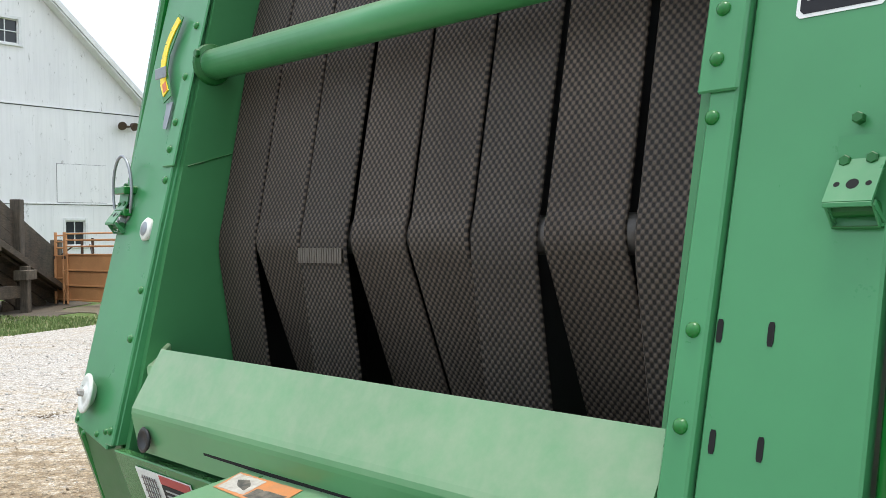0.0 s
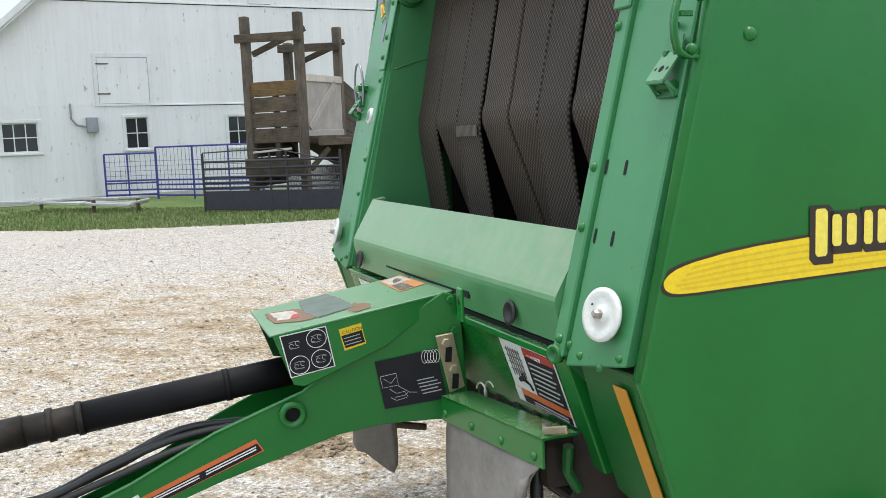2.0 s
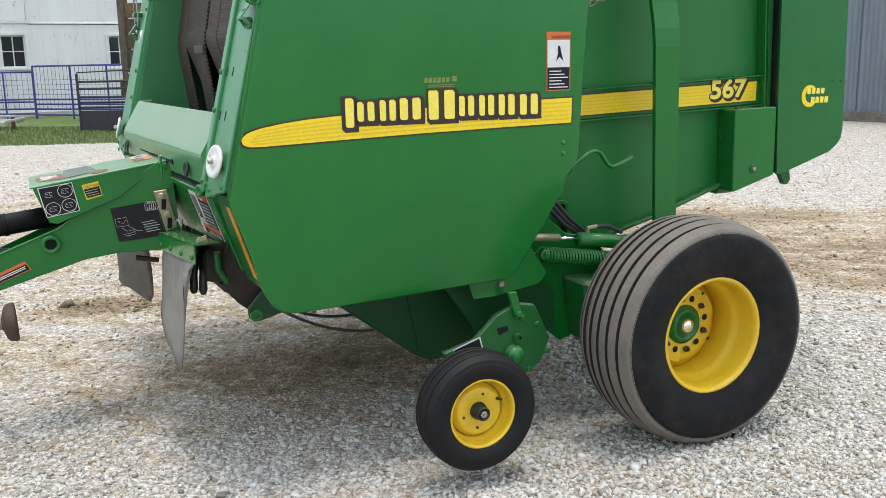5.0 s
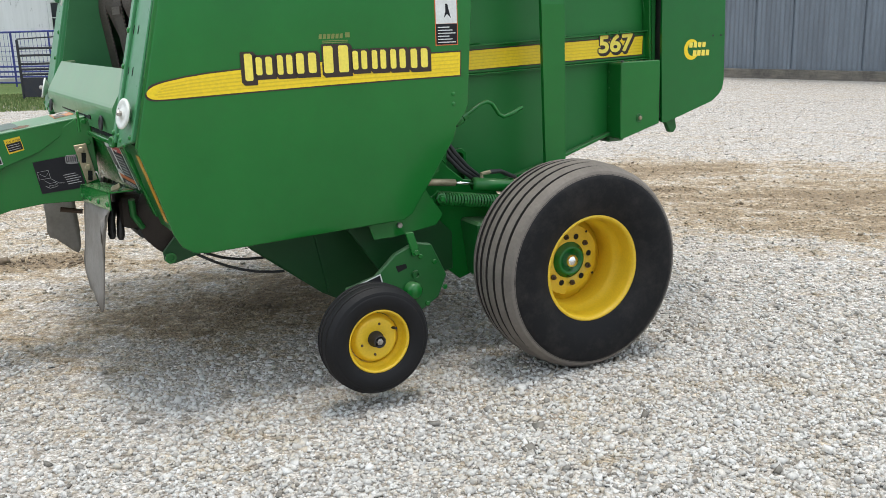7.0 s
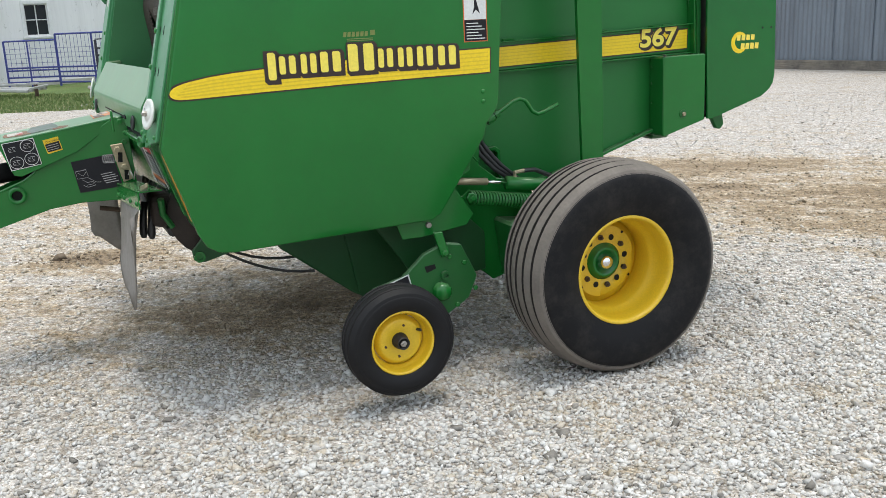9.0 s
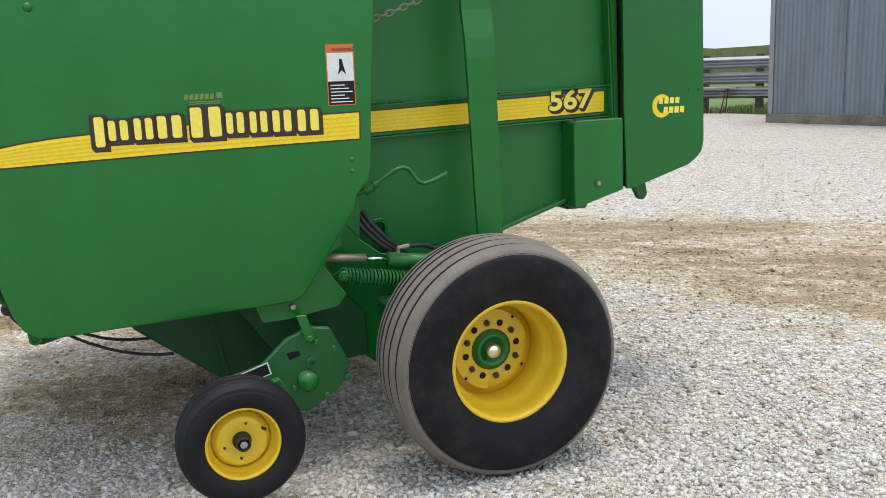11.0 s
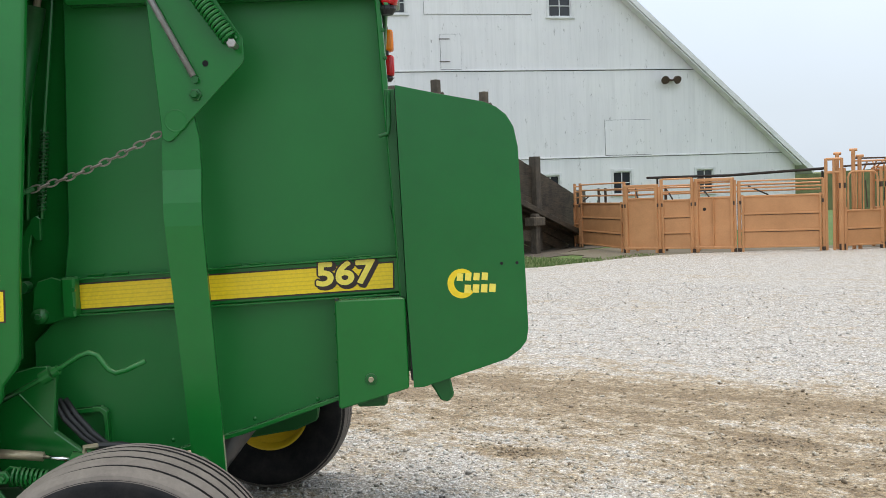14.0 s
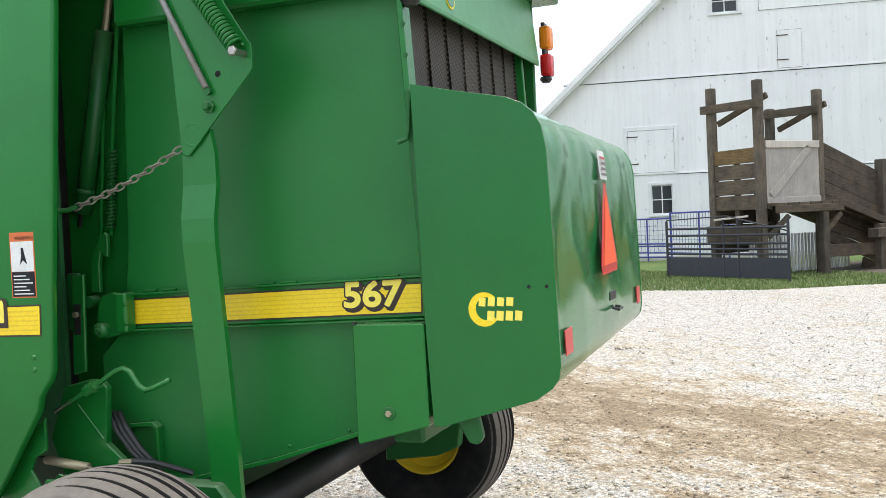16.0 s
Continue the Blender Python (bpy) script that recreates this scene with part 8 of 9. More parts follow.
part("side_rib", prism([(1.40, 1.30), (2.645, 1.338), (2.645, 1.475), (1.46, 1.437), (1.40, 1.43)], 1, 0.350, 0.372, 0.006), GREEN, baler)
for z0, z1 in ((1.430, 1.475), (1.296, 1.332)):
    part("rib_flange", prism([(1.40, z0), (2.645, z1), (2.645, z1 + 0.006), (1.40, z0 + 0.006)], 1, 0.326, 0.351, 0.001), GREEN, baler)
for x in (1.47, 1.56, 1.98, 2.07, 2.38, 2.46):
    part("weld_bead", tube([(x, 0.360, 1.443 + 0.032 * (x - 1.46)), (x + 0.06, 0.360, 1.445 + 0.032 * (x - 1.46))], 0.006, 6), GREEN, baler)
rs = empty("rear_stripe")
rs.parent = baler
RS = [(1.424, 1.322), (2.602, 1.357), (2.604, 1.450), (1.424, 1.411)]
quad("stripe_rim", [(x, 0.3495, z) for x, z in ((1.418, 1.316), (2.607, 1.351), (2.609, 1.456), (1.418, 1.417))], D_BROWN, rs, OUT, 0.0008)
quad("stripe_field", [(x, 0.3485, z) for x, z in RS], D_YELLOW, rs, OUT, 0.0010, "yellow pinstriped band")
for k in range(5):
    f = (k + 1) / 6
    a, b2 = 1.322 + 0.089 * f, 1.357 + 0.093 * f
    quad("pinstripe", [(1.426, 0.3474, a + 0.0020), (2.600, 0.3474, b2 + 0.0020), (2.600, 0.3474, b2 - 0.0020), (1.426, 0.3474, a - 0.0020)], D_STRIPE, rs, OUT, 0.0005)
for nm, dx, dz, yy, mt, sw in (("model_number_shadow", 0.009, -0.009, 0.3469, D_BROWN, 0.002), ("model_number_rim", 0.0, 0.0, 0.3462, D_BROWN, 0.002), ("model_number", 0.0, 0.0, 0.3455, D_YELLOW_PALE, -0.0045)):
    bold_text("567", 0.228, 0.100, sw, mt, rs, nm, pose(2.312 + dx, yy, 1.366 + dz, 90, -1.6, 0), 0.06)

# tension arm
arm = empty("tension_arm")
arm.parent = baler
for y0, y1 in ((0.15, 0.158),):
    part("upper_plate", prism([(1.79, 2.62), (1.80, 2.40), (1.832, 1.925), (1.845, 1.915), (1.862, 1.915), (2.118, 2.172), (2.126, 2.185), (2.126, 2.262), (2.115, 2.275), (2.03, 2.41), (1.93, 2.62)], 1, y0, y1, 0.002), GREEN, arm)
bmx = bmesh.new()
rows = []
for x0, x1, y, z in ((1.838, 1.94, 0.162, 2.0), (1.825, 1.955, 0.162, 1.92), (1.823, 1.957, 0.160, 1.815), (1.825, 1.957, 0.136, 1.70), (1.828, 1.958, 0.132, 1.62), (1.868, 1.985, 0.160, 0.90), (1.876, 1.992, 0.162, 0.70)):
    rows.append([bmx.verts.new(c) for c in ((x0, y, z), (x1, y, z), (x1, y + 0.022, z), (x0, y + 0.022, z))])
for ra, rb in zip(rows, rows[1:]):
    for k in range(4):
        bmx.faces.new((ra[k], ra[(k + 1) % 4], rb[(k + 1) % 4], rb[k]))
bmx.faces.new(rows[0]), bmx.faces.new(rows[-1])
bevel_all(bmx, 0.004, 1, 50)
part("strap", bmx, GREEN, arm)
part("plate_boss", lathe([(0.040, 0), (0.039, 0.0012), (0.035, 0.0012), (0.034, 0.0004), (0, 0.0004)], (1.880, 0.15, 1.985), OUT, 24), GREEN, arm)
part("plate_hole", lathe([(0.011, 0.0005), (0, 0.0005)], (1.993, 0.15, 2.178), OUT, 14), DARK, arm)
bolt((1.955, 0.15, 2.071), OUT, 0.022, 0.012, GREEN_SHADED, arm)
bolt((1.955, 0.14, 2.071), OUT, 0.014, 0.022, GREEN_SHADED, arm)
part("spring_stud", tube([(2.10, 0.16, 2.232), (2.10, 0.078, 2.232)], 0.011, 10), STEEL, arm)
bolt((2.10, 0.088, 2.232), OUT, 0.017, 0.016, STEEL, arm)
part("rod", tube([(1.953, 0.135, 2.135), (1.80, 0.135, 2.44), (1.76, 0.14, 2.52)], [0.011, 0.011, 0.011], 10), surface("scuffed_grey_rod", (0.27, 0.265, 0.25), (0.17, 0.15, 0.13), 14, 100, 0.5, 0.1, 0.4), arm, smooth=True)
part("rod_eye", lathe([(0.013, 0), (0.013, 0.014), (0, 0.014)], (1.957, 0.146, 2.122), OUT, 12), GREEN_SHADED, arm)
part("arm_spring", coil((2.09, 0.115, 2.25), (1.885, 0.115, 2.545), 0.026, 24, 0.0058), GREEN, baler, "green coil tension spring")
# chain
CHAIN = surface("dull_rusty_chain", (0.27, 0.245, 0.20), (0.11, 0.09, 0.07), 30, 120, 0.55, 0.1, 0.4)
chain = empty("chain")
chain.parent = baler
c0, c1 = Vector((1.822, 0.165, 1.946)), Vector((1.372, 0.135, 1.762))
for k in range(15):
    f = (k + 0.5) / 15
    p = c0.lerp(c1, f) - Vector((0, 0, 0.016 * math.sin(math.pi * f)))
    d = (c1 - c0).normalized()
    e1 = Vector((0, 1, 0)) if k % 2 else Vector((0, 0, 1))
    e1 = (e1 - d * e1.dot(d)).normalized()
    pts = [p + d * (0.021 * math.cos(t)) + e1 * (0.011 * math.sin(t)) for t in np.linspace(0, 2 * math.pi, 13)]
    part("link", tube(pts, 0.0034, 5, caps=False), CHAIN, chain)
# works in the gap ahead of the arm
part("gate_cylinder", tube([(1.318, 0.41, 2.445), (1.162, 0.41, 1.75)], 0.034, 18), GREEN_SHADED, baler, smooth=True)
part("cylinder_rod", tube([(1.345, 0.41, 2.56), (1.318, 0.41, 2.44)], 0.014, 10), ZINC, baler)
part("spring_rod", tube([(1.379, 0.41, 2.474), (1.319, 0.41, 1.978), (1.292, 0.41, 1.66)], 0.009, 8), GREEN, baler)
part("rod_spring", coil((1.322, 0.41, 1.99), (1.292, 0.41, 1.69), 0.013, 22, 0.0035), GREEN_SHADED, baler)
part("cylinder_band", tube([(1.183, 0.41, 1.845), (1.179, 0.41, 1.825)], 0.037, 18), GREEN_SHADED, baler, smooth=True)
part("rod_link", prism([(1.216, 1.58), (1.262, 1.66), (1.282, 1.675), (1.297, 1.66), (1.294, 1.578), (1.276, 1.578), (1.262, 1.60), (1.25, 1.55), (1.248, 1.441), (1.206, 1.441)], 1, 0.38, 0.40, 0.003), GREEN, baler)
part("guide_rod", tube([(1.279, 0.425, 2.19), (1.231, 0.425, 1.657)], 0.008, 8), GREEN, baler)
part("chain_hook", tube([(1.385, 0.135, 1.768), (1.355, 0.12, 1.755), (1.35, 0.03, 1.75)], 0.009, 8), GREEN_SHADED, baler)
part("gap_backing", prism([(1.05, 0.95), (1.05, 2.80), (1.46, 2.80), (1.46, 0.95)], 1, 0.455, 0.47), GREEN, baler)
part("gap_brace", tube([(1.24, 0.46, 2.30), (1.10, 0.46, 1.70)], 0.012, 8), BLACK, baler)
hinge = part("hinge_plate", prism([(1.177, 1.132), (1.197, 1.512), (1.253, 1.517), (1.245, 1.284), (1.239, 1.148)], 1, 0.29, 0.305, 0.004), GREEN, baler)
# black patch drawn for the dark inside of the slot
quad("hinge_slot", [(x, 0.2895, z) for x, z in ((1.199, 1.405), (1.233, 1.404), (1.227, 1.287), (1.197, 1.287))], BLACK, hinge, OUT, 0.001)
part("hinge_lug", tube([(1.213, 0.30, 1.365), (1.213, 0.275, 1.365)], 0.011, 10), ZINC, hinge)
part("hinge_back", box((1.127, 0.335, 1.30), (1.19, 0.35, 1.52), 0.004), GREEN_SHADED, baler)
part("pivot_plate", prism([(1.262, 1.30), (1.275, 1.40), (1.29, 1.43), (1.345, 1.445), (1.40, 1.425), (1.40, 1.295), (1.345, 1.275), (1.30, 1.27)], 1, 0.335, 0.35, 0.004), GREEN, baler)
part("pivot_roller", tube([(1.301, 0.30, 1.303), (1.301, 0.37, 1.303)], 0.028, 16), GREEN, baler, smooth=True)
bolt((1.301, 0.30, 1.303), OUT, 0.012, 0.010, GREEN_SHADED, baler)
part("pivot_pin", tube([(1.24, 0.32, 1.41), (1.24, 0.37, 1.41)], 0.022, 14), GREEN_SHADED, baler)
part("hose_guard", prism([(1.376, 0.945), (1.495, 0.955), (1.520, 0.935), (1.522, 0.80), (1.506, 0.80), (1.503, 0.922), (1.49, 0.936), (1.376, 0.928)], 1, 0.335, 0.372, 0.003), GREEN, baler)
part("latch_block", box((1.395, 0.285, 1.295), (1.445, 0.345, 1.445), 0.008), GREEN, baler)
for z in (1.33, 1.40):
    bolt((1.44, 0.29, z), OUT, 0.009, 0.008, GREEN)

# gate-side box
gbox = part("oil_box", prism([(2.392, 1.319), (2.40, 1.326), (2.641, 1.329), (2.648, 1.322), (2.650, 0.996), (2.400, 0.928), (2.392, 0.936)], 1, 0.250, 0.37, 0.006), GREEN, baler, "green sheet-metal box with one bolt")
part("washer", lathe([(0.022, 0), (0.021, 0.004), (0.012, 0.005), (0, 0.005)], (2.513, 0.250, 1.035), OUT, 20), GREEN_SHADED, gbox)
bolt((2.513, 0.246, 1.035), OUT, 0.011, 0.010, ZINC, gbox)
for z in (1.09, 1.19, 1.27):
    bolt((2.385, 0.34, z), (-1, 0, 0), 0.007, 0.006, GREEN, gbox)
part("box_edge_bolt", lathe([(0.008, 0), (0.008, 0.008), (0, 0.008)], (2.40, 0.255, 1.327), (0, 0, 1), 8), BLACK, gbox)

# rear wrap cover
WRAP = [(2.640, 2.082), (2.80, 2.045), (2.95, 2.012), (2.995, 1.992), (3.03, 1.962), (3.055, 1.918), (3.068, 1.86), (3.078, 1.55), (3.086, 1.20), (3.078, 1.155), (3.055, 1.125), (3.005, 1.090), (2.86, 1.045), (2.70, 0.998), (2.668, 0.998), (2.655, 1.3)]
wrap = empty("rear_cover")
wrap.parent = baler
part("side_panel", prism([(x + (0.006 if x > 2.9 else 0), z + (0.012 if z > 1.9 else 0)) for x, z in WRAP], 1, 0.250, 0.264, 0.0006), GREEN_DEEP, wrap, "flat deep green end panel of the rear cover")
part("side_panel", prism([(x - 0.055, z) for x, z in WRAP], 1, 2 * CY - 0.246, 2 * CY - 0.232, 0.003), GREEN, wrap)
bm = bmesh.new()
rows = []
ny = 60
skin = []
for a, b2 in zip(WRAP[:13], WRAP[1:14]):
    n_ = max(1, int(math.hypot(b2[0] - a[0], b2[1] - a[1]) / 0.05))
    skin += [(a[0] + (b2[0] - a[0]) * i / n_, a[1] + (b2[1] - a[1]) * i / n_) for i in range(n_)]
skin.append(WRAP[13])
for j in range(ny + 1):
    y = 0.264 + (2 * CY - 0.51) * j / ny
    rows.append([])
    for x, z in skin:
        # hand-sized dents in the thin sheet
        dent = 0.022 * noise.noise(Vector((y * 2.1, z * 2.3, 3.0))) + 0.008 * noise.noise(Vector((y * 6, z * 5, 9.0)))
        edge = min(1, (y - 0.264) / 0.12, (2 * CY - 0.246 - y) / 0.12)
        rows[-1].append(bm.verts.new((x - 0.002 - 0.028 * (y - 0.264) + dent * max(0, edge) * (1 if x > 2.9 else 0.2) * min(1, max(0.15, (z - 1.31) / 0.12)), y, z)))
for ra, rb in zip(rows, rows[1:]):
    for k in range(len(skin) - 1):
        bm.faces.new((ra[k], ra[k + 1], rb[k + 1], rb[k]))
smoothed(part("rear_skin", bm, GREEN_GLOSS, wrap, "dented dusty green rear skin"))
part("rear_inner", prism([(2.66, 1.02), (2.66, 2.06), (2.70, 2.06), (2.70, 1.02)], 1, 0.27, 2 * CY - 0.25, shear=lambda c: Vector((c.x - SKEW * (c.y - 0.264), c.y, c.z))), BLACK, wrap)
for x, z in ((3.002, 1.440), (3.058, 1.440)):
    part("screw_hole", lathe([(0.006, 0.0005), (0, 0.0005)], (x, 0.250, z), OUT, 10), DARK, wrap)
# emblem on the end panel as plain shapes
emb = empty("cover_emblem")
emb.parent = baler
cx, cz = 2.855, 1.372
ring_o = [(cx + 0.052 * math.cos(a), cz + 0.054 * math.sin(a)) for a in np.linspace(0.75, 5.6, 20)]
ring_i = [(cx + 0.008 + 0.036 * math.cos(a), cz + 0.002 + 0.036 * math.sin(a)) for a in np.linspace(5.5, 0.85, 20)]
quad("crescent", [(x, 0.2498, z) for x, z in ring_o + ring_i], D_YELLOW, emb, OUT, 0.0008)
for k in range(4):
    quad("emblem_bar", [(cx - 0.018 + k * 0.030 + dx, 0.2492, z) for dx, z in ((0, 1.383), (0.022, 1.381), (0.025, 1.408), (0.003, 1.410))], D_YELLOW_PALE, emb, OUT, 0.0008)
    quad("emblem_bar", [(cx + 0.008 + k * 0.030 + dx, 0.2492, z) for dx, z in ((0, 1.338), (0.023, 1.336), (0.026, 1.366), (0.003, 1.368))], D_YELLOW_PALE, emb, OUT, 0.0008)


def back_at(y, z, lift=0.0):
    x = np.interp(z, [1.2, 1.55, 1.86, 1.92], [3.086, 3.078, 3.068, 3.055])
    return (x + 0.018 - 0.028 * (y - 0.264) + lift, y, z)


smv = empty("slow_vehicle_sign")
smv.parent = baler
quad("red_border", [back_at(y, z) for y, z in ((1.02, 1.42), (1.00, 1.455), (1.175, 1.775), (1.215, 1.775), (1.39, 1.455), (1.37, 1.42))], RED, smv, (1, 0, 0), 0.002, "slow-moving-vehicle triangle")
quad("orange_triangle", [back_at(y, z, 0.003) for y, z in ((1.05, 1.455), (1.185, 1.725), (1.205, 1.725), (1.34, 1.455))], ORANGE_VIVID, smv, (1, 0, 0), 0.002)
note = empty("cover_label")
note.parent = baler
quad("label_field", [back_at(y, z) for y, z in ((1.12, 1.79), (1.27, 1.79), (1.27, 1.905), (1.12, 1.905))], D_WHITE, note, (1, 0, 0), 0.002)
for k in range(4):
    quad("text_bar", [back_at(y, z, 0.003) for y, z in ((1.14, 1.805 + 0.022 * k), (1.25, 1.805 + 0.022 * k), (1.25, 1.815 + 0.022 * k), (1.14, 1.815 + 0.022 * k))], D_GREY if k < 3 else D_RED, note, (1, 0, 0), 0.001)
for y in (0.33, 2.0):
    quad("red_reflector", [back_at(y + a, z, -0.013) for a, z in ((0, 1.215), (0.11, 1.215), (0.11, 1.295), (0, 1.295))], RED, wrap, (1, 0, 0), 0.003)
part("cover_handle", tube([back_at(1.28, 1.27, -0.016), back_at(1.28, 1.262, 0.012), back_at(1.37, 1.262, 0.012), back_at(1.37, 1.27, -0.016)], 0.006, 8), BLACK, wrap)
part("handle_plate", box((3.050, 1.26, 1.30), (3.0575, 1.39, 1.335), 0.002), BLACK, wrap)
part("latch_lug", prism([(2.72, 1.01), (2.80, 1.03), (2.815, 0.955), (2.795, 0.93), (2.765, 0.935), (2.74, 0.98)], 1, 0.30, 0.33, 0.006), GREEN_SHADED, wrap)
part("gate_strip", prism([(2.600, 2.085), (2.637, 2.085), (2.652, 1.30), (2.664, 1.05), (2.640, 1.05), (2.628, 1.48)], 1, 0.300, 0.309, 0.001), GREEN_SHADED, baler)
part("hook_handle", tube([(2.615, 0.30, 2.075), (2.612, 0.285, 1.95), (2.607, 0.285, 1.925), (2.575, 0.285, 1.915)], 0.0075, 8), GREEN_SHADED, baler)
part("gate_edge", prism([(2.576, 2.44), (2.597, 2.42), (2.614, 2.07), (2.640, 1.48), (2.655, 1.05), (2.636, 1.05), (2.620, 1.48)], 1, 0.31, 0.372, 0.003), GREEN, baler)
for z in (2.30, 2.20, 1.78, 1.48):
    bolt((2.706 - 0.0447 * z, 0.31, z), OUT, 0.008, 0.006, GREEN_SHADED)
part("wire", tube([(2.60, 0.36, 1.66), (2.612, 0.355, 1.60), (2.625, 0.355, 1.52), (2.635, 0.355, 1.47)], 0.003, 6), GREEN_SHADED, baler)
# unseen plain sheet added to close the machine above and darken its inside
part("unseen_top_sheet", prism([(0.30, 2.803), (1.475, 2.803), (2.56, 2.803), (2.56, 2.815), (1.475, 2.83), (0.30, 2.815)], 1, 0.03, 2 * CY - 0.03, 0.003, shear=lambda c: Vector((c.x - SKEW * (c.y - 0.33), c.y, c.z))), GREEN, baler, "plain unseen green top sheet")
# rear belts and upper tail panel
for i in range(8):
    y0 = 0.395 + i * 0.229
    belt("rear_belt", y0, y0 + 0.214, [(2.545 - 0.012 * (i % 2), 2.78, 0.06), (2.55, 2.4, 0.06), (2.56, 2.0, 0.06 + 0.02 * (i % 3)), (2.56, 1.05, 0.06)], 0.008)
part("tail_panel", prism([(2.555, 2.80), (2.610, 2.40), (2.615, 2.385), (2.627, 2.385), (2.629, 2.40), (2.585, 2.80)], 1, 0.29, 2 * CY - 0.14, 0.003, shear=lambda c: Vector((c.x - SKEW * (c.y - 0.264), c.y, c.z + 0.035 * (c.y - 0.29)))), GREEN_DUSTY, baler, "green upper tail panel")
part("tail_emblem_rim", lathe([(0.05, 0), (0.05, 0.003), (0, 0.003)], (2.598, 0.77, 2.487), (1, 0, 0.11), 24), D_YELLOW, baler)
part("tail_emblem", lathe([(0.043, 0.003), (0.043, 0.005), (0, 0.005)], (2.598, 0.77, 2.487), (1, 0, 0.11), 24), GREEN, baler)
part("far_gate_edge", box((2.44, 2 * CY - 0.16, 1.05), (2.50, 2 * CY - 0.13, 2.80), 0.006), GREEN_SHADED, baler)
for side in (0, 1):
    y = 0.33 if side == 0 else 2 * CY - 0.030
    z0 = 2.40 + (0.022 if side else 0.0)
    xl = 2.532 if side else 2.622
    lamp = empty("tail_lamps")
    lamp.parent = baler
    part("lamp_back", box((xl - 0.010, y - 0.035, z0 - 0.03), (xl + 0.010, y + 0.035, z0 + 0.28), 0.004), BLACK, lamp)
    part("amber_lamp", box((xl - 0.022, y - 0.045, z0 + 0.135), (xl + 0.040, y + 0.045, z0 + 0.26), 0.016, segments=2), LAMP_AMBER, lamp, "amber turn lamp", smooth=True)
    part("red_lamp", box((xl - 0.022, y - 0.045, z0 - 0.01), (xl + 0.040, y + 0.045, z0 + 0.11), 0.016, segments=2), LAMP_RED, lamp, "red tail lamp", smooth=True)
    part("lamp_base", lathe([(0.03, 0), (0.034, 0.012), (0.02, 0.03), (0, 0.03)], (xl, y, z0 - 0.012), (0, 0, -1), 14), BLACK, lamp)


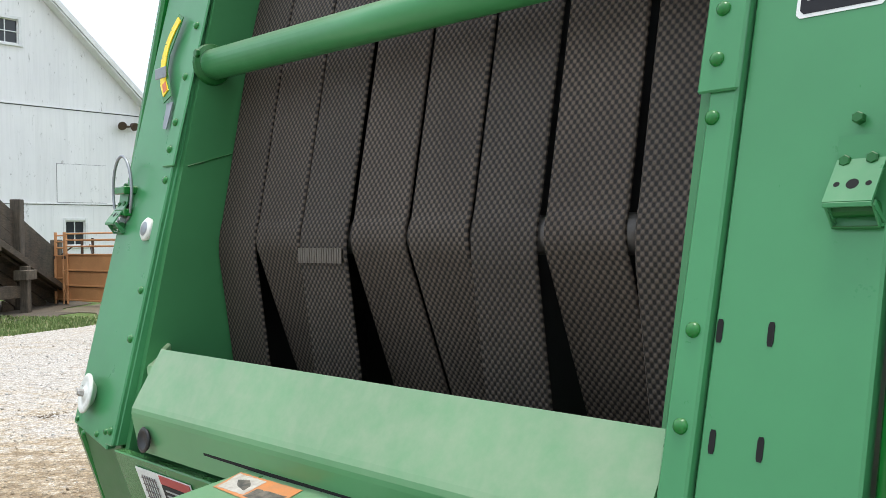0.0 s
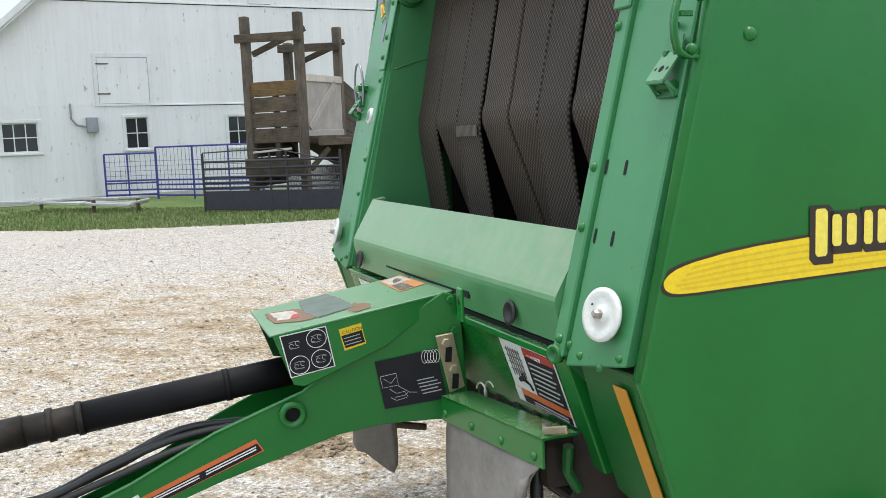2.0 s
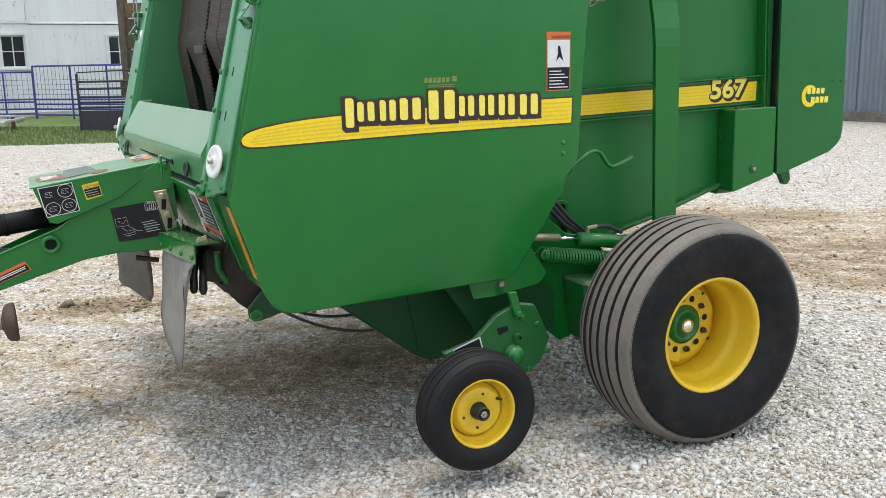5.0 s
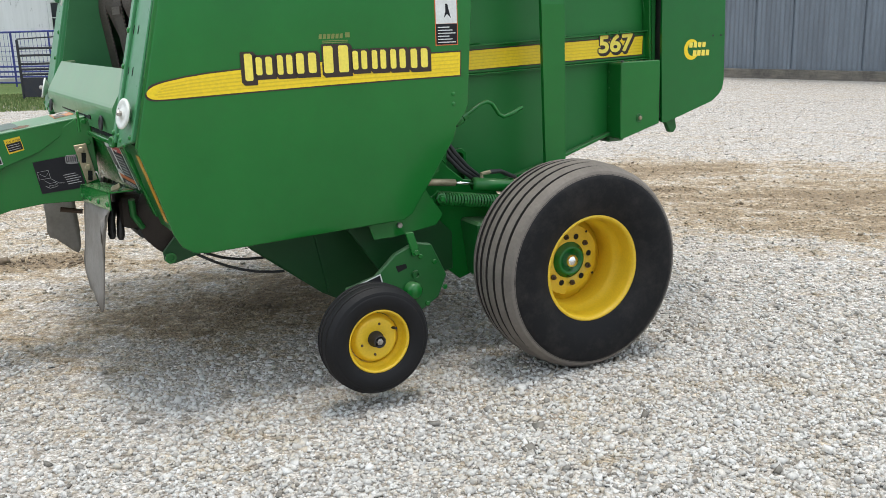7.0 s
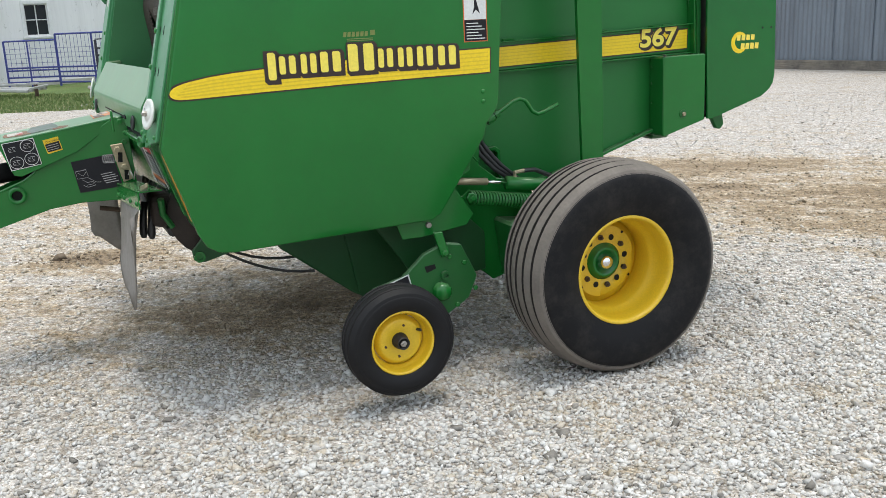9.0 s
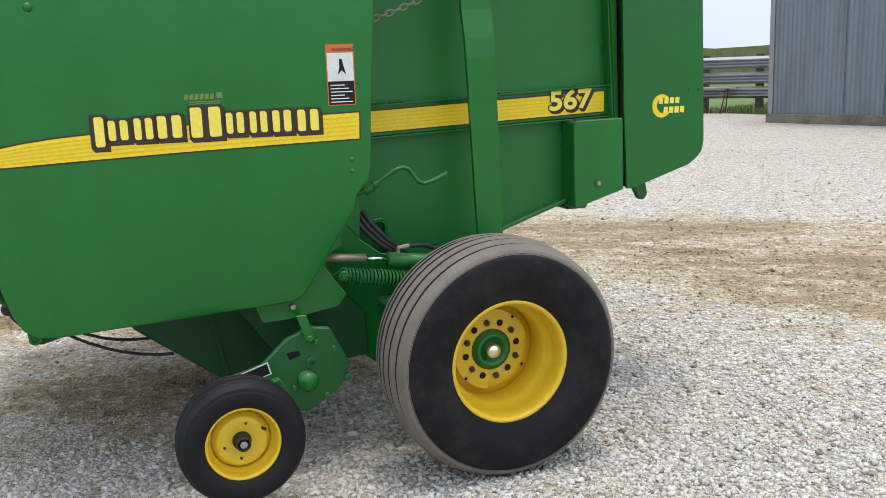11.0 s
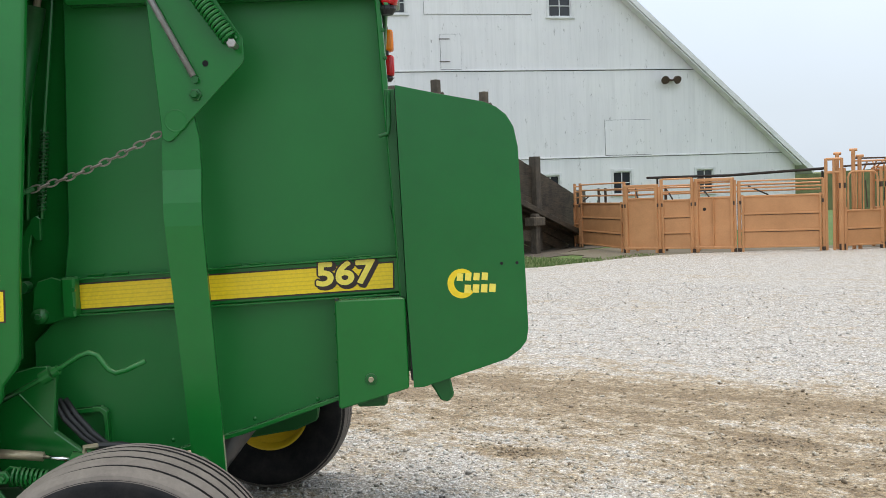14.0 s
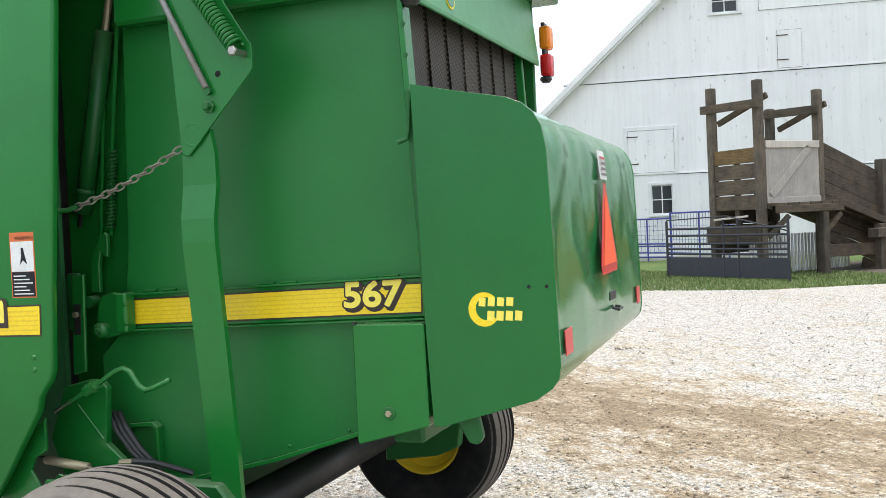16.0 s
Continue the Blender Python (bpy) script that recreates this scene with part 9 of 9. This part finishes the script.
# -- wheels
def wheel(name, c, out, R, rr, w, ribs, dish, bolts, label, big):
    """out: +1 or -1 along y, the side that looks outwards."""
    wh = empty(name)
    wh.parent = baler
    wh["label"] = label
    ax = Vector((0, out, 0))
    h = w / 2
    # carcass
    bow = 0.034 if big else 0.020
    prof = [(rr * 0.93, h * 0.55), (rr * 0.97, h * 0.78), (rr + 0.004, h * 0.80)]
    for f in np.linspace(0.06, 1.0, 9):
        a = f * math.pi / 2
        rad = rr + (R - 0.010 - bow - rr) * f
        bulge = h * (0.80 + 0.20 * math.sin(min(1, f / 0.62) * math.pi / 2)) - (max(0, f - 0.72) / 0.28) ** 2 * h * 0.04
        prof.append((rad, bulge))
    tread_edge = prof[-1]
    full = prof + [(r, -y) for r, y in reversed(prof)]
    body = part("tyre", lathe(full, c, ax, 72), TYRE_DUSTY if big else TYRE, wh, "black rubber tyre", smooth=True)
    # ribbed tread
    tp = [(tread_edge[0] - 0.004, tread_edge[1] + 0.001), (R - 0.007 - bow, h * 0.955)]
    n = ribs
    span = h * 0.93 * 2
    for i in range(n):
        y1 = h * 0.93 - span * i / n
        y0 = y1 - span / n
        gap = span / n * 0.36
        crown = lambda y: R - bow * (y / h) ** 2
        tp += [(crown(y1) - 0.003, y1), (crown(y1), y1 - 0.004), (crown(y0), y0 + gap + 0.003), (crown(y0) - 0.018, y0 + gap), (crown(y0) - 0.018, y0 + 0.001)]
    tp += [(R - 0.007 - bow, -h * 0.955), (tread_edge[0] - 0.004, -tread_edge[1] - 0.001)]
    tread_bm = lathe(tp, c, ax, 72)
    for f in tread_bm.faces:
        if min(math.hypot(v.co.x - c[0], v.co.z - c[2]) for v in f.verts) < R - 0.012 - bow * (abs(sum(v.co.y for v in f.verts) / 4 - c[1]) / h) ** 2 and max(abs(v.co.y - c[1]) for v in f.verts) < h * 0.92:
            f.material_index = 1
    part("tread", tread_bm, [TREAD if big else TYRE, GROOVE], body, "dusty worn ribbed tread with dark grooves" if big else "")
    # rim
    rp = [(rr * 0.955, h * 0.62), (rr * 1.03, h * 0.72), (rr * 1.035, h * 0.80), (rr * 1.0, h * 0.825), (rr * 0.965, h * 0.80), (rr * 0.94, h * 0.70), (rr * 0.92, h * 0.46), (rr * 0.91, h * 0.28), (rr * 0.85, h * 0.20), (rr * 0.82, h * 0.10), (rr * 0.81, -h * 0.3), (rr * 0.9, -h * 0.75), (rr * 1.03, -h * 0.8), (rr * 0.955, -h * 0.62)]
    rim = part("rim", lathe(rp, c, ax, 64), YELLOW, wh, "yellow steel rim", smooth=True)
    d = dish * h
    if big:
        dp = [(rr * 0.93, d - 0.035), (rr * 0.80, d - 0.03), (rr * 0.72, d - 0.008), (rr * 0.64, d), (rr * 0.34, d + 0.002), (rr * 0.32, d - 0.02), (0, d - 0.02)]
        part("disc", lathe(dp, c, ax, 48), YELLOW, rim, smooth=True)
        # half-moon clamp plate on the disc
        pl = [(rr * 0.68 * math.cos(a) * (1 if k % 5 else 0.95), rr * 0.70 * math.sin(a)) for k, a in enumerate(np.linspace(0.15, 4.6, 30))] + [(rr * 0.34 * math.cos(a), rr * 0.34 * math.sin(a)) for a in np.linspace(4.6, 0.15, 20)]
        part("clamp_plate", prism([(c[0] + x, c[2] + z) for x, z in pl], 1, c[1] + out * (d + 0.002), c[1] + out * (d + 0.009), 0.001), YELLOW, rim)
        hub = part("hub", lathe([(rr * 0.36, d), (rr * 0.36, d + 0.010), (rr * 0.31, d + 0.016), (rr * 0.29, d + 0.030), (rr * 0.235, d + 0.034), (rr * 0.22, d + 0.008), (0, d + 0.008)], c, ax, 32), GREEN, wh, "green hub with steel cap", smooth=True)
        part("cap", lathe([(rr * 0.14, d + 0.006), (rr * 0.14, d + 0.036), (rr * 0.10, d + 0.050), (0, d + 0.054)], c, ax, 24), CHROME, hub, smooth=True)
        for k in range(bolts):
            a = 2 * math.pi * (k + 0.3) / bolts
            p = (c[0] + rr * 0.475 * math.cos(a), c[1] + out * (d + 0.008), c[2] + rr * 0.475 * math.sin(a))
            if k % 2:
                part("wheel_bolt", lathe([(0.013, 0), (0.013, 0.012), (0.006, 0.013), (0.006, 0.024), (0, 0.024)], p, ax, 6), RUST, hub)
            else:
                part("bolt_hole", lathe([(0.014, 0.002), (0, 0.002)], p, ax, 14), DARK, hub)
        for a, k in ((0.9, 0.66), (-0.55, 0.66), (3.9, 0.66)):
            part("square_hole", lathe([(0.008, 0.010), (0, 0.010)], (c[0] + rr * k * math.cos(a), c[1] + out * d, c[2] + rr * k * math.sin(a)), ax, 4), DARK, rim)
    else:
        dp = [(rr * 0.80, d - 0.02), (rr * 0.70, d + 0.004), (rr * 0.62, d + 0.010), (rr * 0.40, d), (0, d)]
        part("disc", lathe(dp, c, ax, 48), YELLOW, rim, smooth=True)
        hub = part("hub", lathe([(rr * 0.26, d), (rr * 0.25, d + 0.012), (rr * 0.21, d + 0.016), (rr * 0.20, d + 0.048), (rr * 0.17, d + 0.052), (rr * 0.16, d + 0.036), (0, d + 0.036)], c, ax, 24), BLACK, wh, "black hub with nut", smooth=True)
        part("nut", lathe([(0.014, d + 0.034), (0.014, d + 0.050), (0.008, d + 0.051), (0.008, d + 0.060), (0, d + 0.060)], c, ax, 6), STEEL, hub)
        part("valve", tube([(c[0] + rr * 0.55, c[1] + out * d, c[2] + rr * 0.28), (c[0] + rr * 0.62, c[1] + out * (d + 0.03), c[2] + rr * 0.30)], 0.006, 8), BLACK, rim)
        for a in (1.3, 3.4, 4.6):
            part("rim_bolt", lathe([(0.006, 0.004), (0.005, 0.010), (0, 0.010)], (c[0] + rr * 0.5 * math.cos(a), c[1] + out * d, c[2] + rr * 0.5 * math.sin(a)), ax, 6), RUST, rim)
    return wh


wheel("wheel", (1.765, -0.228, 0.467), -1, 0.472, 0.236, 0.365, 6, -0.28, 12, "large ribbed flotation tyre on a yellow rim", True)
wheel("wheel", (1.765, 2.43, 0.467), 1, 0.472, 0.236, 0.365, 6, -0.28, 12, "large ribbed flotation tyre on a yellow rim", True)
wheel("gauge_wheel", (0.745, -0.250, 0.298), -1, 0.230, 0.131, 0.165, 4, 0.30, 0, "small smooth pickup gauge wheel, yellow rim", False)
